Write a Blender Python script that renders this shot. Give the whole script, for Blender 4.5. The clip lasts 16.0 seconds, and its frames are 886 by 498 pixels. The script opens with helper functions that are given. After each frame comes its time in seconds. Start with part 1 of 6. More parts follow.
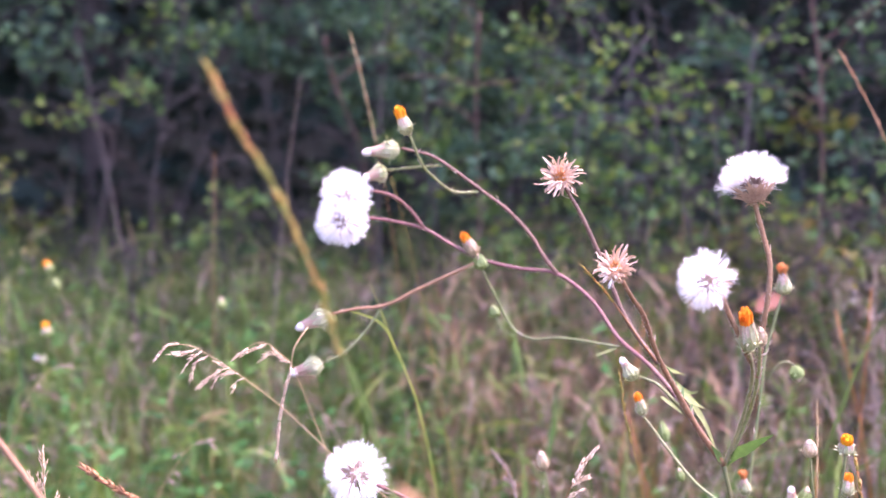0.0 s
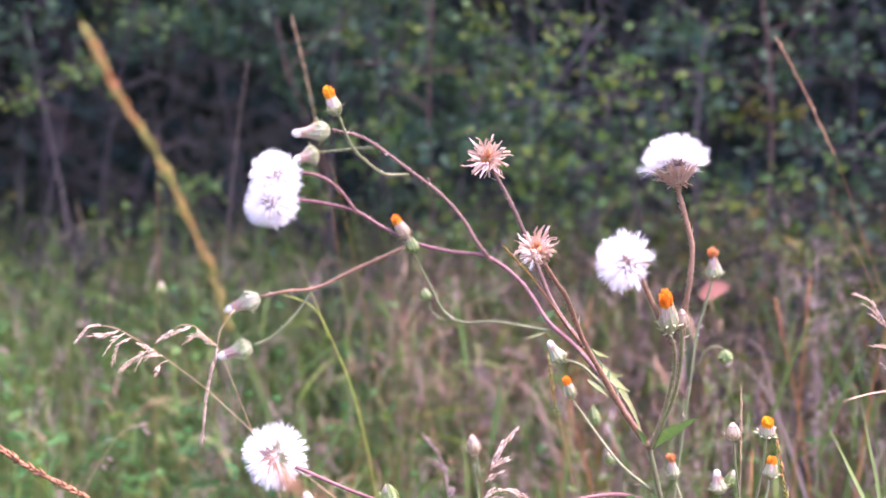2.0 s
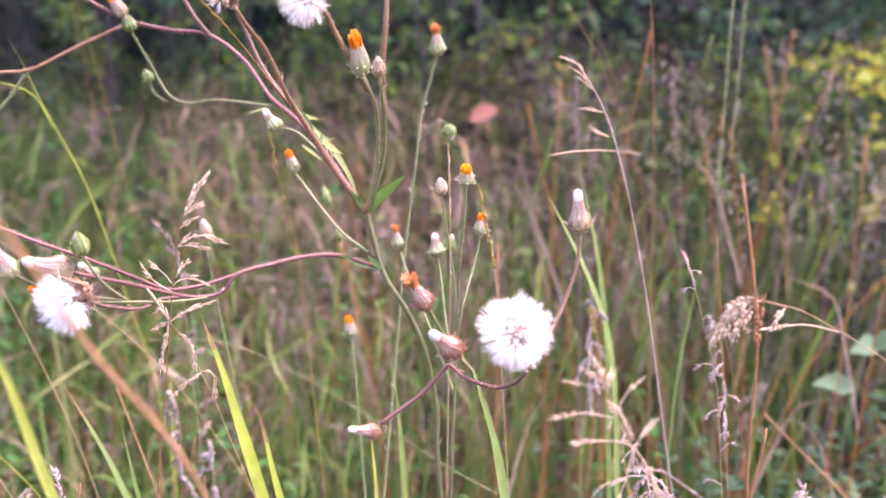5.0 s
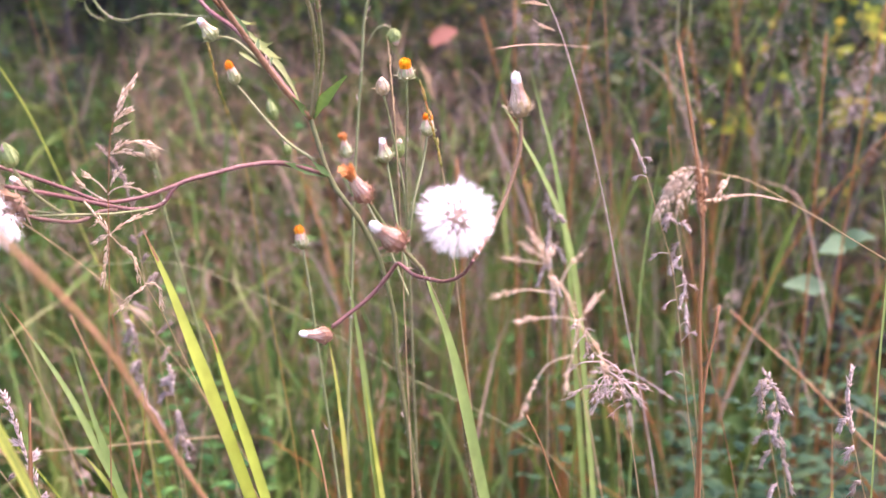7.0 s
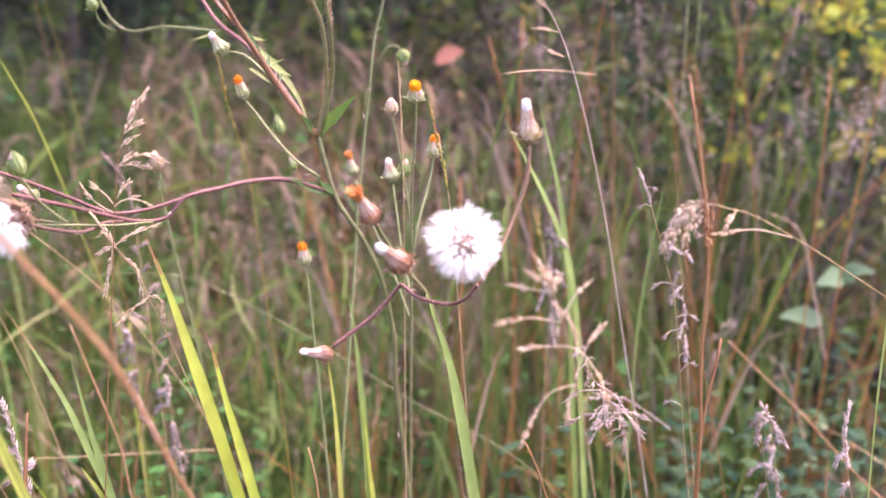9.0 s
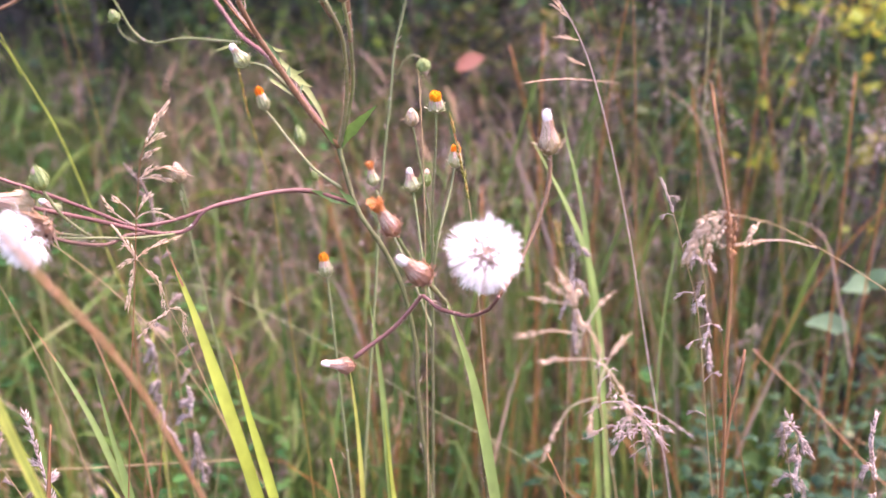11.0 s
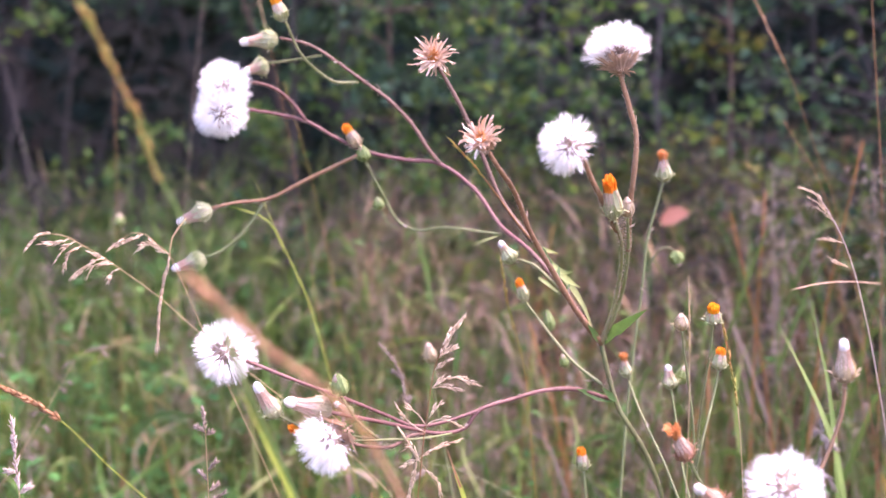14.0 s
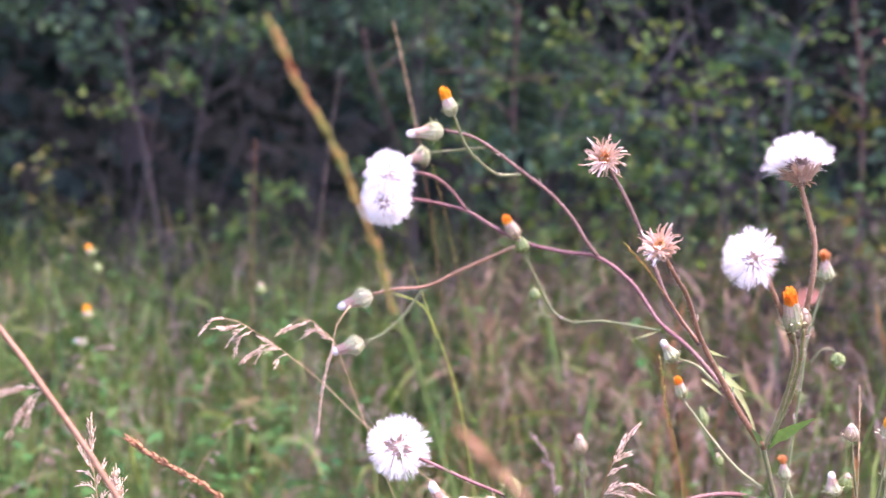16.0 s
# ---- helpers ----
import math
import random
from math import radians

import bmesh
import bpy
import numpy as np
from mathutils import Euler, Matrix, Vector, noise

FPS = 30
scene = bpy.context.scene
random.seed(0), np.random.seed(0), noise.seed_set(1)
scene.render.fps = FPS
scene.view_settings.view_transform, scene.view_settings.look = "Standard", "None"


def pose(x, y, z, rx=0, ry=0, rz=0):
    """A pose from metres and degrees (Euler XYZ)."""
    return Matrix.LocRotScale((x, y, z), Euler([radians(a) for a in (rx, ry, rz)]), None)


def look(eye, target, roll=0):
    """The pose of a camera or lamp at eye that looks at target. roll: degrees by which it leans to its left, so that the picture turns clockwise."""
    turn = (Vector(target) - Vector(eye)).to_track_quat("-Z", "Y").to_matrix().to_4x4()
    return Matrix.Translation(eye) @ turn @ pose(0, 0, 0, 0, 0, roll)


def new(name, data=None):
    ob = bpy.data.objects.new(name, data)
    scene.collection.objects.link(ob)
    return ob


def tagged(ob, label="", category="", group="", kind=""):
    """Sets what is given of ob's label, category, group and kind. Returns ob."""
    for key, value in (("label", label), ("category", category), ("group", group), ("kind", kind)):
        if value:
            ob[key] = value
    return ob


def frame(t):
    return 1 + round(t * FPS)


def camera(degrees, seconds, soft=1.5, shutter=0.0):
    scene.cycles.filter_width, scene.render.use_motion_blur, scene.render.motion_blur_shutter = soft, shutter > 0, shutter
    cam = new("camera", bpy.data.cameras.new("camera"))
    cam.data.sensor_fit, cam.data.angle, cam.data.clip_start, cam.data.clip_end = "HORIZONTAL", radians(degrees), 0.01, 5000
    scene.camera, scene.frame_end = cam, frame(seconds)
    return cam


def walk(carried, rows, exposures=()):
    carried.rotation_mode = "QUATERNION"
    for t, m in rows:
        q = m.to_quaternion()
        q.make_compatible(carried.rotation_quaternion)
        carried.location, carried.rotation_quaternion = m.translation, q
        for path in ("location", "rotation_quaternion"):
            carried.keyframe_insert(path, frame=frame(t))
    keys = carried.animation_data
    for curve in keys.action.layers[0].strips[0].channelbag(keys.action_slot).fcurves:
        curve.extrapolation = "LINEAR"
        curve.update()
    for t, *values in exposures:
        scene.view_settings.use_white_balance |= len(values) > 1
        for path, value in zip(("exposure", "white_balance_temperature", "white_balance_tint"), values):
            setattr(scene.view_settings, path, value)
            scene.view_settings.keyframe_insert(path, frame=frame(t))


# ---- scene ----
cam = camera(42.3, 16.0, soft=1.5)
cam.data.dof.use_dof = True
cam.data.dof.focus_distance = 0.42
cam.data.dof.aperture_fstop = 9.5
PATH = [
    (0.0, 0.0000, 0.0000, 0.5500, 85.00, -0.00, 0.00),
    (0.5, 0.0042, 0.0021, 0.5497, 85.04, -0.36, -0.47),
    (1.0, 0.0062, 0.0024, 0.5495, 85.04, -0.31, -0.70),
    (1.5, 0.0135, 0.0034, 0.5470, 84.65, -0.11, -0.81),
    (2.0, 0.0161, 0.0028, 0.5461, 84.56, -0.48, -1.62),
    (2.5, 0.0138, 0.0029, 0.5457, 84.66, -0.84, -2.41),
    (3.0, 0.0226, 0.0017, 0.5429, 84.09, -1.08, -3.93),
    (3.5, 0.0372, -0.0006, 0.5298, 82.47, -0.38, -5.86),
    (4.0, 0.0448, -0.0010, 0.5202, 81.31, -0.14, -6.30),
    (4.5, 0.0531, -0.0080, 0.5110, 80.33, -1.12, -8.38),
    (4.7, 0.0581, -0.0100, 0.5048, 79.70, -0.60, -9.16),
    (6.8, 0.0802, -0.0090, 0.4741, 77.98, 1.95, -10.65),
    (7.0, 0.0800, -0.0089, 0.4743, 76.77, 2.83, -11.09),
    (7.5, 0.0767, -0.0078, 0.4766, 77.28, 0.77, -10.20),
    (8.0, 0.0751, -0.0093, 0.4761, 77.28, 0.87, -11.12),
    (10.5, 0.0790, -0.0057, 0.4797, 77.82, 1.06, -10.30),
    (11.0, 0.0775, -0.0064, 0.4794, 77.74, 1.32, -9.89),
    (11.5, 0.0707, -0.0023, 0.4844, 78.25, 0.50, -9.35),
    (12.0, 0.0668, -0.0006, 0.4914, 78.90, 0.38, -8.41),
    (12.5, 0.0564, 0.0006, 0.5015, 79.89, 0.97, -6.63),
    (13.0, 0.0415, -0.0017, 0.5102, 80.75, 0.92, -5.05),
    (13.5, 0.0282, -0.0045, 0.5163, 81.79, 0.78, -3.63),
    (14.0, 0.0258, -0.0021, 0.5211, 82.74, 0.61, -3.02),
    (14.5, 0.0179, 0.0006, 0.5279, 83.67, 0.42, -1.66),
    (15.0, 0.0126, -0.0021, 0.5321, 84.28, 0.38, -0.72),
    (15.5, 0.0088, -0.0051, 0.5368, 84.70, 0.10, -0.26),
    (16.0, -0.0050, -0.0042, 0.5408, 85.12, -0.74, 1.60),
]
walk(cam, [(t, pose(*row)) for t, *row in PATH], exposures=[(0.0, 3.02, 6120, 51), (3.0, 2.91, 6140, 50), (4.5, 2.93, 6390, 48), (7.0, 2.82, 6700, 45), (11.5, 2.81, 6700, 45), (13.5, 2.80, 6500, 46), (16.0, 2.91, 6220, 49)])

# ---- world and sun ----
SUN_ELEVATION, SUN_AZIMUTH = radians(66), radians(90)   # azimuth from +y towards +x
world = bpy.data.worlds.new("world")
scene.world = world
world.use_nodes = True
wn = world.node_tree.nodes
sky = wn.new("ShaderNodeTexSky")
sky.sky_type = "NISHITA"
sky.sun_disc = False
sky.sun_elevation = SUN_ELEVATION
sky.sun_rotation = SUN_AZIMUTH
sky.dust_density = 3.0
sky.air_density = 1.2
world.node_tree.links.new(sky.outputs[0], wn["Background"].inputs[0])
wn["Background"].inputs[1].default_value = 0.15
sun = new("sun", bpy.data.lights.new("sun", "SUN"))
sun.data.energy = 1.5
sun.data.angle = radians(25)
sun.data.color = (1.0, 0.93, 0.84)
sun_from = Vector((math.sin(SUN_AZIMUTH) * math.cos(SUN_ELEVATION), math.cos(SUN_AZIMUTH) * math.cos(SUN_ELEVATION), math.sin(SUN_ELEVATION)))
sun.matrix_world = look(sun_from * 30, (0, 0, 0))


# ---- materials ----
def ramp_of(nodes, colours):
    r = nodes.new("ShaderNodeValToRGB")
    el = r.color_ramp.elements
    while len(el) < len(colours):
        el.new(0.5)
    for i, c in enumerate(colours):
        el[i].position = i / max(1, len(colours) - 1)
        el[i].color = (*c, 1)
    return r


def organic(name, colours, rough=0.55, through_light=0.35, glow=(1.2, 1.25, 0.8), scale=120.0, islands=True, gloss=0.35, bump=0.0, spread=0.55):
    """A leaf, stem or straw surface: tones by piece and by noise, light passing through thin parts."""
    m = bpy.data.materials.new(name)
    m.use_nodes = True
    n, ln = m.node_tree.nodes, m.node_tree.links
    pb, out = n["Principled BSDF"], n["Material Output"]
    co = n.new("ShaderNodeTexCoord")
    big = n.new("ShaderNodeTexNoise")
    big.inputs["Scale"].default_value = scale
    big.inputs["Detail"].default_value = 4
    fine = n.new("ShaderNodeTexNoise")
    fine.inputs["Scale"].default_value = scale * 9
    ln.new(co.outputs["Object"], big.inputs["Vector"])
    ln.new(co.outputs["Object"], fine.inputs["Vector"])
    pick = n.new("ShaderNodeMath")
    pick.operation = "MULTIPLY_ADD"
    pick.inputs[1].default_value = 1 - spread
    shift = n.new("ShaderNodeMath")
    shift.operation = "MULTIPLY"
    shift.inputs[1].default_value = spread
    if islands:
        src = n.new("ShaderNodeNewGeometry").outputs["Random Per Island"]
    else:
        src = n.new("ShaderNodeObjectInfo").outputs["Random"]
    ln.new(src, shift.inputs[0])
    stretch = n.new("ShaderNodeMapRange")
    stretch.inputs["From Min"].default_value, stretch.inputs["From Max"].default_value = 0.3, 0.7
    ln.new(big.outputs["Fac"], stretch.inputs["Value"])
    ln.new(stretch.outputs["Result"], pick.inputs[0])
    ln.new(shift.outputs[0], pick.inputs[2])
    ramp = ramp_of(n, colours)
    ln.new(pick.outputs[0], ramp.inputs[0])
    tone = n.new("ShaderNodeMixRGB")
    tone.blend_type = "OVERLAY"
    tone.inputs[0].default_value = 0.35
    ln.new(ramp.outputs[0], tone.inputs[1])
    ln.new(fine.outputs["Fac"], tone.inputs[2])
    ln.new(tone.outputs[0], pb.inputs["Base Color"])
    pb.inputs["Roughness"].default_value = rough
    pb.inputs["Specular IOR Level"].default_value = gloss
    if bump:
        b = n.new("ShaderNodeBump")
        b.inputs["Strength"].default_value = bump
        b.inputs["Distance"].default_value = 0.0005
        ln.new(fine.outputs["Fac"], b.inputs["Height"])
        ln.new(b.outputs[0], pb.inputs["Normal"])
    if through_light:
        tl = n.new("ShaderNodeBsdfTranslucent")
        warm = n.new("ShaderNodeMixRGB")
        warm.blend_type = "MULTIPLY"
        warm.inputs[0].default_value = 1
        warm.inputs[2].default_value = (*glow, 1)
        ln.new(tone.outputs[0], warm.inputs[1])
        ln.new(warm.outputs[0], tl.inputs["Color"])
        mix = n.new("ShaderNodeMixShader")
        mix.inputs[0].default_value = through_light
        ln.new(pb.outputs[0], mix.inputs[1])
        ln.new(tl.outputs[0], mix.inputs[2])
        ln.new(mix.outputs[0], out.inputs["Surface"])
    return m


M_STEM = organic("stem_olive", [(0.075, 0.12, 0.036), (0.11, 0.14, 0.046), (0.13, 0.12, 0.05), (0.13, 0.085, 0.055)], 0.5, 0.15, scale=25, islands=False, bump=0.4)
M_STEM_RED = organic("stem_red", [(0.167, 0.0978, 0.0723), (0.176, 0.0808, 0.0697), (0.141, 0.0638, 0.0578)], 0.5, 0.15, scale=30, islands=False, bump=0.4)
M_STEM_BROWN = organic("stem_brown", [(0.114, 0.0666, 0.049), (0.152, 0.0814, 0.0612), (0.19, 0.115, 0.0792)], 0.55, 0.1, scale=40, islands=False, bump=0.4)
M_STEM_TAN = organic("stem_tan", [(0.176, 0.0888, 0.049), (0.24, 0.126, 0.07), (0.272, 0.163, 0.091)], 0.55, 0.12, scale=40, islands=False, bump=0.4)
M_STEM_GREEN = organic("stem_green", [(0.13, 0.17, 0.06), (0.19, 0.21, 0.09), (0.25, 0.22, 0.12)], 0.5, 0.2, scale=30, islands=False, bump=0.3)
M_STEM_PURPLE = organic("stem_purple", [(0.16, 0.08, 0.065), (0.17, 0.062, 0.068), (0.12, 0.05, 0.052)], 0.5, 0.12, scale=30, islands=False, bump=0.4)
M_HAIR = organic("stem_hair", [(0.42, 0.33, 0.26), (0.6, 0.5, 0.42)], 0.5, 0.5, (1, 1, 1))
M_LEAF = organic("herb_leaf", [(0.04, 0.085, 0.025), (0.06, 0.12, 0.035), (0.09, 0.15, 0.05)], 0.5, 0.4, scale=60, bump=0.3)
M_LEAF_YELLOW = organic("leaf_yellowish", [(0.14, 0.19, 0.06), (0.21, 0.25, 0.085), (0.28, 0.28, 0.12)], 0.55, 0.4, scale=60, bump=0.4)
M_STEM_LIGHT = organic("stem_light", [(0.2, 0.24, 0.1), (0.27, 0.28, 0.13), (0.3, 0.24, 0.14)], 0.5, 0.2, scale=30, islands=False, bump=0.4)
M_LEAF_PALE = organic("leaf_pale", [(0.08, 0.15, 0.08), (0.12, 0.2, 0.11), (0.16, 0.24, 0.14)], 0.5, 0.4, scale=60, bump=0.3)
M_BRACT = organic("bract_green", [(0.23, 0.27, 0.125), (0.34, 0.36, 0.2), (0.46, 0.45, 0.3), (0.48, 0.4, 0.31)], 0.55, 0.3, scale=160)
M_BRACT_PINK = organic("bract_pink", [(0.258, 0.248, 0.132), (0.392, 0.301, 0.204), (0.482, 0.389, 0.282)], 0.55, 0.3, scale=160)
M_BRACT_RUSSET = organic("bract_russet", [(0.25, 0.21, 0.11), (0.34, 0.18, 0.125), (0.43, 0.25, 0.19)], 0.6, 0.3, scale=160)
M_BRACT_CLOSED = organic("bract_closed", [(0.15, 0.21, 0.07), (0.22, 0.28, 0.1), (0.3, 0.34, 0.16)], 0.55, 0.3, scale=160)
M_BRACT_DRY = organic("bract_dry", [(0.26, 0.165, 0.12), (0.4, 0.285, 0.215), (0.57, 0.46, 0.38)], 0.6, 0.4, (1.1, 0.95, 0.75), scale=160)
M_BRACT_SPENT = organic("bract_spent", [(0.38, 0.22, 0.14), (0.54, 0.39, 0.29), (0.74, 0.63, 0.54)], 0.6, 0.4, (1.1, 0.95, 0.8), scale=160, islands=False)
M_NECK = organic("bract_rosy", [(0.42, 0.25, 0.2), (0.52, 0.36, 0.29), (0.62, 0.49, 0.4)], 0.55, 0.3, scale=160)
M_PAPPUS = organic("pappus_white", [(0.93, 0.91, 0.89), (0.97, 0.95, 0.94)], 0.6, 0.5, (1, 1, 1), gloss=0.2)
M_ACHENE = organic("seed_brown", [(0.17, 0.115, 0.1), (0.27, 0.195, 0.17), (0.36, 0.28, 0.25)], 0.6, 0.0, scale=200)
M_TUFT = organic("tuft_white", [(0.8, 0.74, 0.71), (0.92, 0.88, 0.85)], 0.7, 0.35, (1, 1, 1), bump=0.6, scale=300)
M_PETAL = organic("petal_orange", [(0.78, 0.19, 0.015), (0.86, 0.32, 0.025), (0.92, 0.5, 0.045)], 0.5, 0.4, (1, 0.95, 0.8), scale=200)
M_PETAL_YELLOW = organic("petal_yellow", [(0.86, 0.3, 0.015), (0.92, 0.45, 0.02), (0.95, 0.6, 0.04)], 0.5, 0.4, (1, 0.95, 0.8), scale=200)
M_PETAL_DRY = organic("petal_faded", [(0.45, 0.15, 0.045), (0.64, 0.28, 0.09), (0.72, 0.44, 0.24)], 0.6, 0.4, (1, 0.9, 0.8), scale=200)
M_STRAW = organic("straw", [(0.3, 0.2, 0.09), (0.42, 0.3, 0.15), (0.5, 0.38, 0.21)], 0.5, 0.2, (1, 0.95, 0.8), scale=40)
M_STRAW_RED = organic("straw_red", [(0.18, 0.08, 0.04), (0.3, 0.14, 0.06), (0.38, 0.21, 0.1)], 0.5, 0.2, (1, 0.9, 0.7), scale=40)
M_SPIKELET = organic("spikelet", [(0.68, 0.54, 0.41), (0.8, 0.67, 0.53), (0.88, 0.77, 0.64)], 0.6, 0.62, (1, 0.95, 0.85), scale=120)
M_SPIKELET_GREY = organic("spikelet_grey", [(0.46, 0.355, 0.32), (0.6, 0.5, 0.455), (0.74, 0.65, 0.6)], 0.6, 0.55, (1, 0.96, 0.93), scale=120)
M_SPIKE_TAN = organic("spike_tan", [(0.34, 0.17, 0.08), (0.46, 0.25, 0.13), (0.54, 0.33, 0.19)], 0.55, 0.3, (1, 0.95, 0.8), scale=60)
M_SPIKE_GOLD = organic("spike_gold", [(0.13, 0.2, 0.03), (0.3, 0.27, 0.06), (0.4, 0.25, 0.07), (0.42, 0.14, 0.06)], 0.55, 0.35, (1.1, 1.0, 0.7), scale=60)
M_BLADE_YELLOW = organic("blade_yellow", [(0.26, 0.34, 0.05), (0.38, 0.45, 0.08), (0.5, 0.49, 0.14)], 0.4, 0.5, (1.1, 1.08, 0.8), scale=14, islands=False, bump=0.2)
M_BLADE = organic("blade_green", [(0.105, 0.185, 0.055), (0.18, 0.27, 0.085), (0.27, 0.35, 0.115)], 0.4, 0.45, (1.1, 1.15, 0.7), scale=14, islands=False, bump=0.2)
M_BLADE_STUFF = organic("blade_bright", [(0.05, 0.09, 0.03), (0.09, 0.145, 0.045), (0.17, 0.22, 0.07)], 0.4, 0.45, (1.15, 1.15, 0.7), scale=10, gloss=0.15)
M_STALK_RED = organic("stalk_tawny", [(0.2, 0.075, 0.03), (0.34, 0.14, 0.045), (0.4, 0.22, 0.08)], 0.5, 0.25, (1, 0.95, 0.8), scale=10, gloss=0.15)
M_TIP = organic("blade_tip_dead", [(0.22, 0.09, 0.045), (0.32, 0.16, 0.08)], 0.6, 0.3, scale=60)
M_RED_LEAF = organic("leaf_red", [(0.3, 0.1, 0.06), (0.4, 0.17, 0.11)], 0.5, 0.4, (1.1, 0.9, 0.8), scale=40)
M_MEADOW = organic("meadow_green", [(0.02, 0.059, 0.019), (0.0581, 0.127, 0.0328), (0.111, 0.19, 0.0456), (0.175, 0.231, 0.062), (0.26, 0.245, 0.12)], 0.45, 0.4, (1.2, 1.2, 0.7), scale=5, spread=0.75, gloss=0.12)
M_MEADOW_DRY = organic("meadow_dry", [(0.22, 0.1, 0.0492), (0.275, 0.174, 0.128), (0.341, 0.245, 0.194), (0.44, 0.275, 0.152), (0.55, 0.4, 0.274)], 0.6, 0.3, (1, 0.95, 0.85), scale=5, spread=0.8, gloss=0.12)
M_MEADOW_HEAD = organic("meadow_heads", [(0.25, 0.18, 0.15), (0.34, 0.26, 0.215), (0.46, 0.37, 0.31)], 0.65, 0.4, (1, 0.95, 0.9), scale=20, spread=0.8, gloss=0.12)
M_HERB = organic("low_herbs", [(0.018, 0.0756, 0.0266), (0.035, 0.124, 0.038), (0.065, 0.178, 0.0475), (0.13, 0.238, 0.0665)], 0.5, 0.35, scale=8, spread=0.75, gloss=0.12)
# blue-green leaf, set darker so that the colour carries the patches' shade
M_HERB_SHADE = organic("herb_shade", [(0.014, 0.042, 0.026), (0.024, 0.062, 0.034), (0.042, 0.09, 0.042), (0.07, 0.115, 0.05)], 0.55, 0.25, scale=8, spread=0.75, gloss=0.12)
M_BARK = organic("bark", [(0.024, 0.019, 0.018), (0.045, 0.036, 0.033), (0.07, 0.055, 0.05)], 0.85, 0, scale=30, islands=False, bump=0.8)
M_HEDGE = organic("hedge_leaf", [(0.0332, 0.0731, 0.0495), (0.0488, 0.0997, 0.0638), (0.0715, 0.129, 0.0721), (0.108, 0.163, 0.0782)], 0.45, 0.35, (1.2, 1.3, 0.7), scale=3, spread=0.8, gloss=0.12)
M_YELLOW_LEAF = organic("shrub_leaf_yellow", [(0.2, 0.27, 0.05), (0.31, 0.36, 0.07), (0.43, 0.42, 0.08), (0.5, 0.37, 0.08)], 0.5, 0.45, (1.1, 1.1, 0.7), scale=6, spread=0.85, gloss=0.12)
M_HEDGE_LIGHT = organic("hedge_leaf_light", [(0.0536, 0.119, 0.0415), (0.0832, 0.16, 0.0503), (0.129, 0.197, 0.0563), (0.204, 0.233, 0.063)], 0.45, 0.4, (1.2, 1.2, 0.7), scale=3, spread=0.85, gloss=0.12)
M_HEDGE_OLIVE = organic("hedge_leaf_olive", [(0.0332, 0.0584, 0.0221), (0.0554, 0.0818, 0.028), (0.0853, 0.109, 0.0339), (0.125, 0.129, 0.0406), (0.162, 0.109, 0.0369)], 0.45, 0.4, (1.2, 1.15, 0.7), scale=4, spread=0.85, gloss=0.15)
M_TWIG = organic("twig_grey", [(0.045, 0.035, 0.036), (0.08, 0.064, 0.064), (0.125, 0.104, 0.102)], 0.8, 0, scale=25, islands=False, bump=0.6)
M_TWIG_RED = organic("twig_brown", [(0.06, 0.034, 0.028), (0.1, 0.055, 0.042), (0.14, 0.08, 0.06)], 0.8, 0, scale=25, islands=False, bump=0.6)
# leaf tone kept below normal foliage so that it holds the wood's shade
M_WOOD_LEAF_SHADE = organic("wood_leaf_shade", [(0.0105, 0.019, 0.0168), (0.0158, 0.029, 0.0237), (0.0221, 0.0395, 0.0274)], 0.5, 0.2, scale=2, spread=0.8, gloss=0.12)
# near-black tone of the backdrop sheet, standing in for shade
M_WOOD_SHADE = organic("far_wood_shade", [(0.0096, 0.012, 0.0126), (0.0156, 0.021, 0.0198), (0.0216, 0.03, 0.0252)], 0.9, 0, scale=1.2, islands=False)
M_SOIL = organic("soil_litter", [(0.018, 0.016, 0.01), (0.032, 0.028, 0.017), (0.045, 0.042, 0.022), (0.065, 0.05, 0.033)], 0.9, 0, scale=6, islands=False, bump=0.8)


# ---- building helpers ----
class Geo:
    """Vertices and faces gathered for one mesh."""

    def __init__(self):
        self.v, self.f = [], []

    def add(self, verts, faces):
        k = len(self.v)
        self.v.extend(tuple(p) for p in verts)
        self.f.extend(tuple(k + i for i in f) for f in faces)


def mesh_of(name, geo, material, origin=(0, 0, 0), smooth=True):
    me = bpy.data.meshes.new(name)
    ox, oy, oz = origin
    me.from_pydata([(x - ox, y - oy, z - oz) for x, y, z in geo.v], [], geo.f)
    me.materials.append(material)
    if smooth:
        me.polygons.foreach_set("use_smooth", [True] * len(me.polygons))
    me.update()
    return me


def root_at(name, x, y, label, category, group="", z=0.0):
    ob = new(name)
    ob.empty_display_size = 0.01
    ob.location = (x, y, z)
    ob["base"] = (x, y, z)
    return tagged(ob, label, category, group)


def part(name, geo, material, parent, label=""):
    """One mesh under a thing or a part; all share the thing's origin."""
    ob = new(name, mesh_of(name, geo, material, tuple(parent["base"])))
    ob["base"] = tuple(parent["base"])
    ob.parent = parent
    return tagged(ob, label)


def stuff(name, geo, material, label, category):
    return tagged(new(name, mesh_of(name, geo, material, smooth=False)), label, category, kind="stuff")


def cm(points):
    return [Vector(p) * 0.01 for p in points]


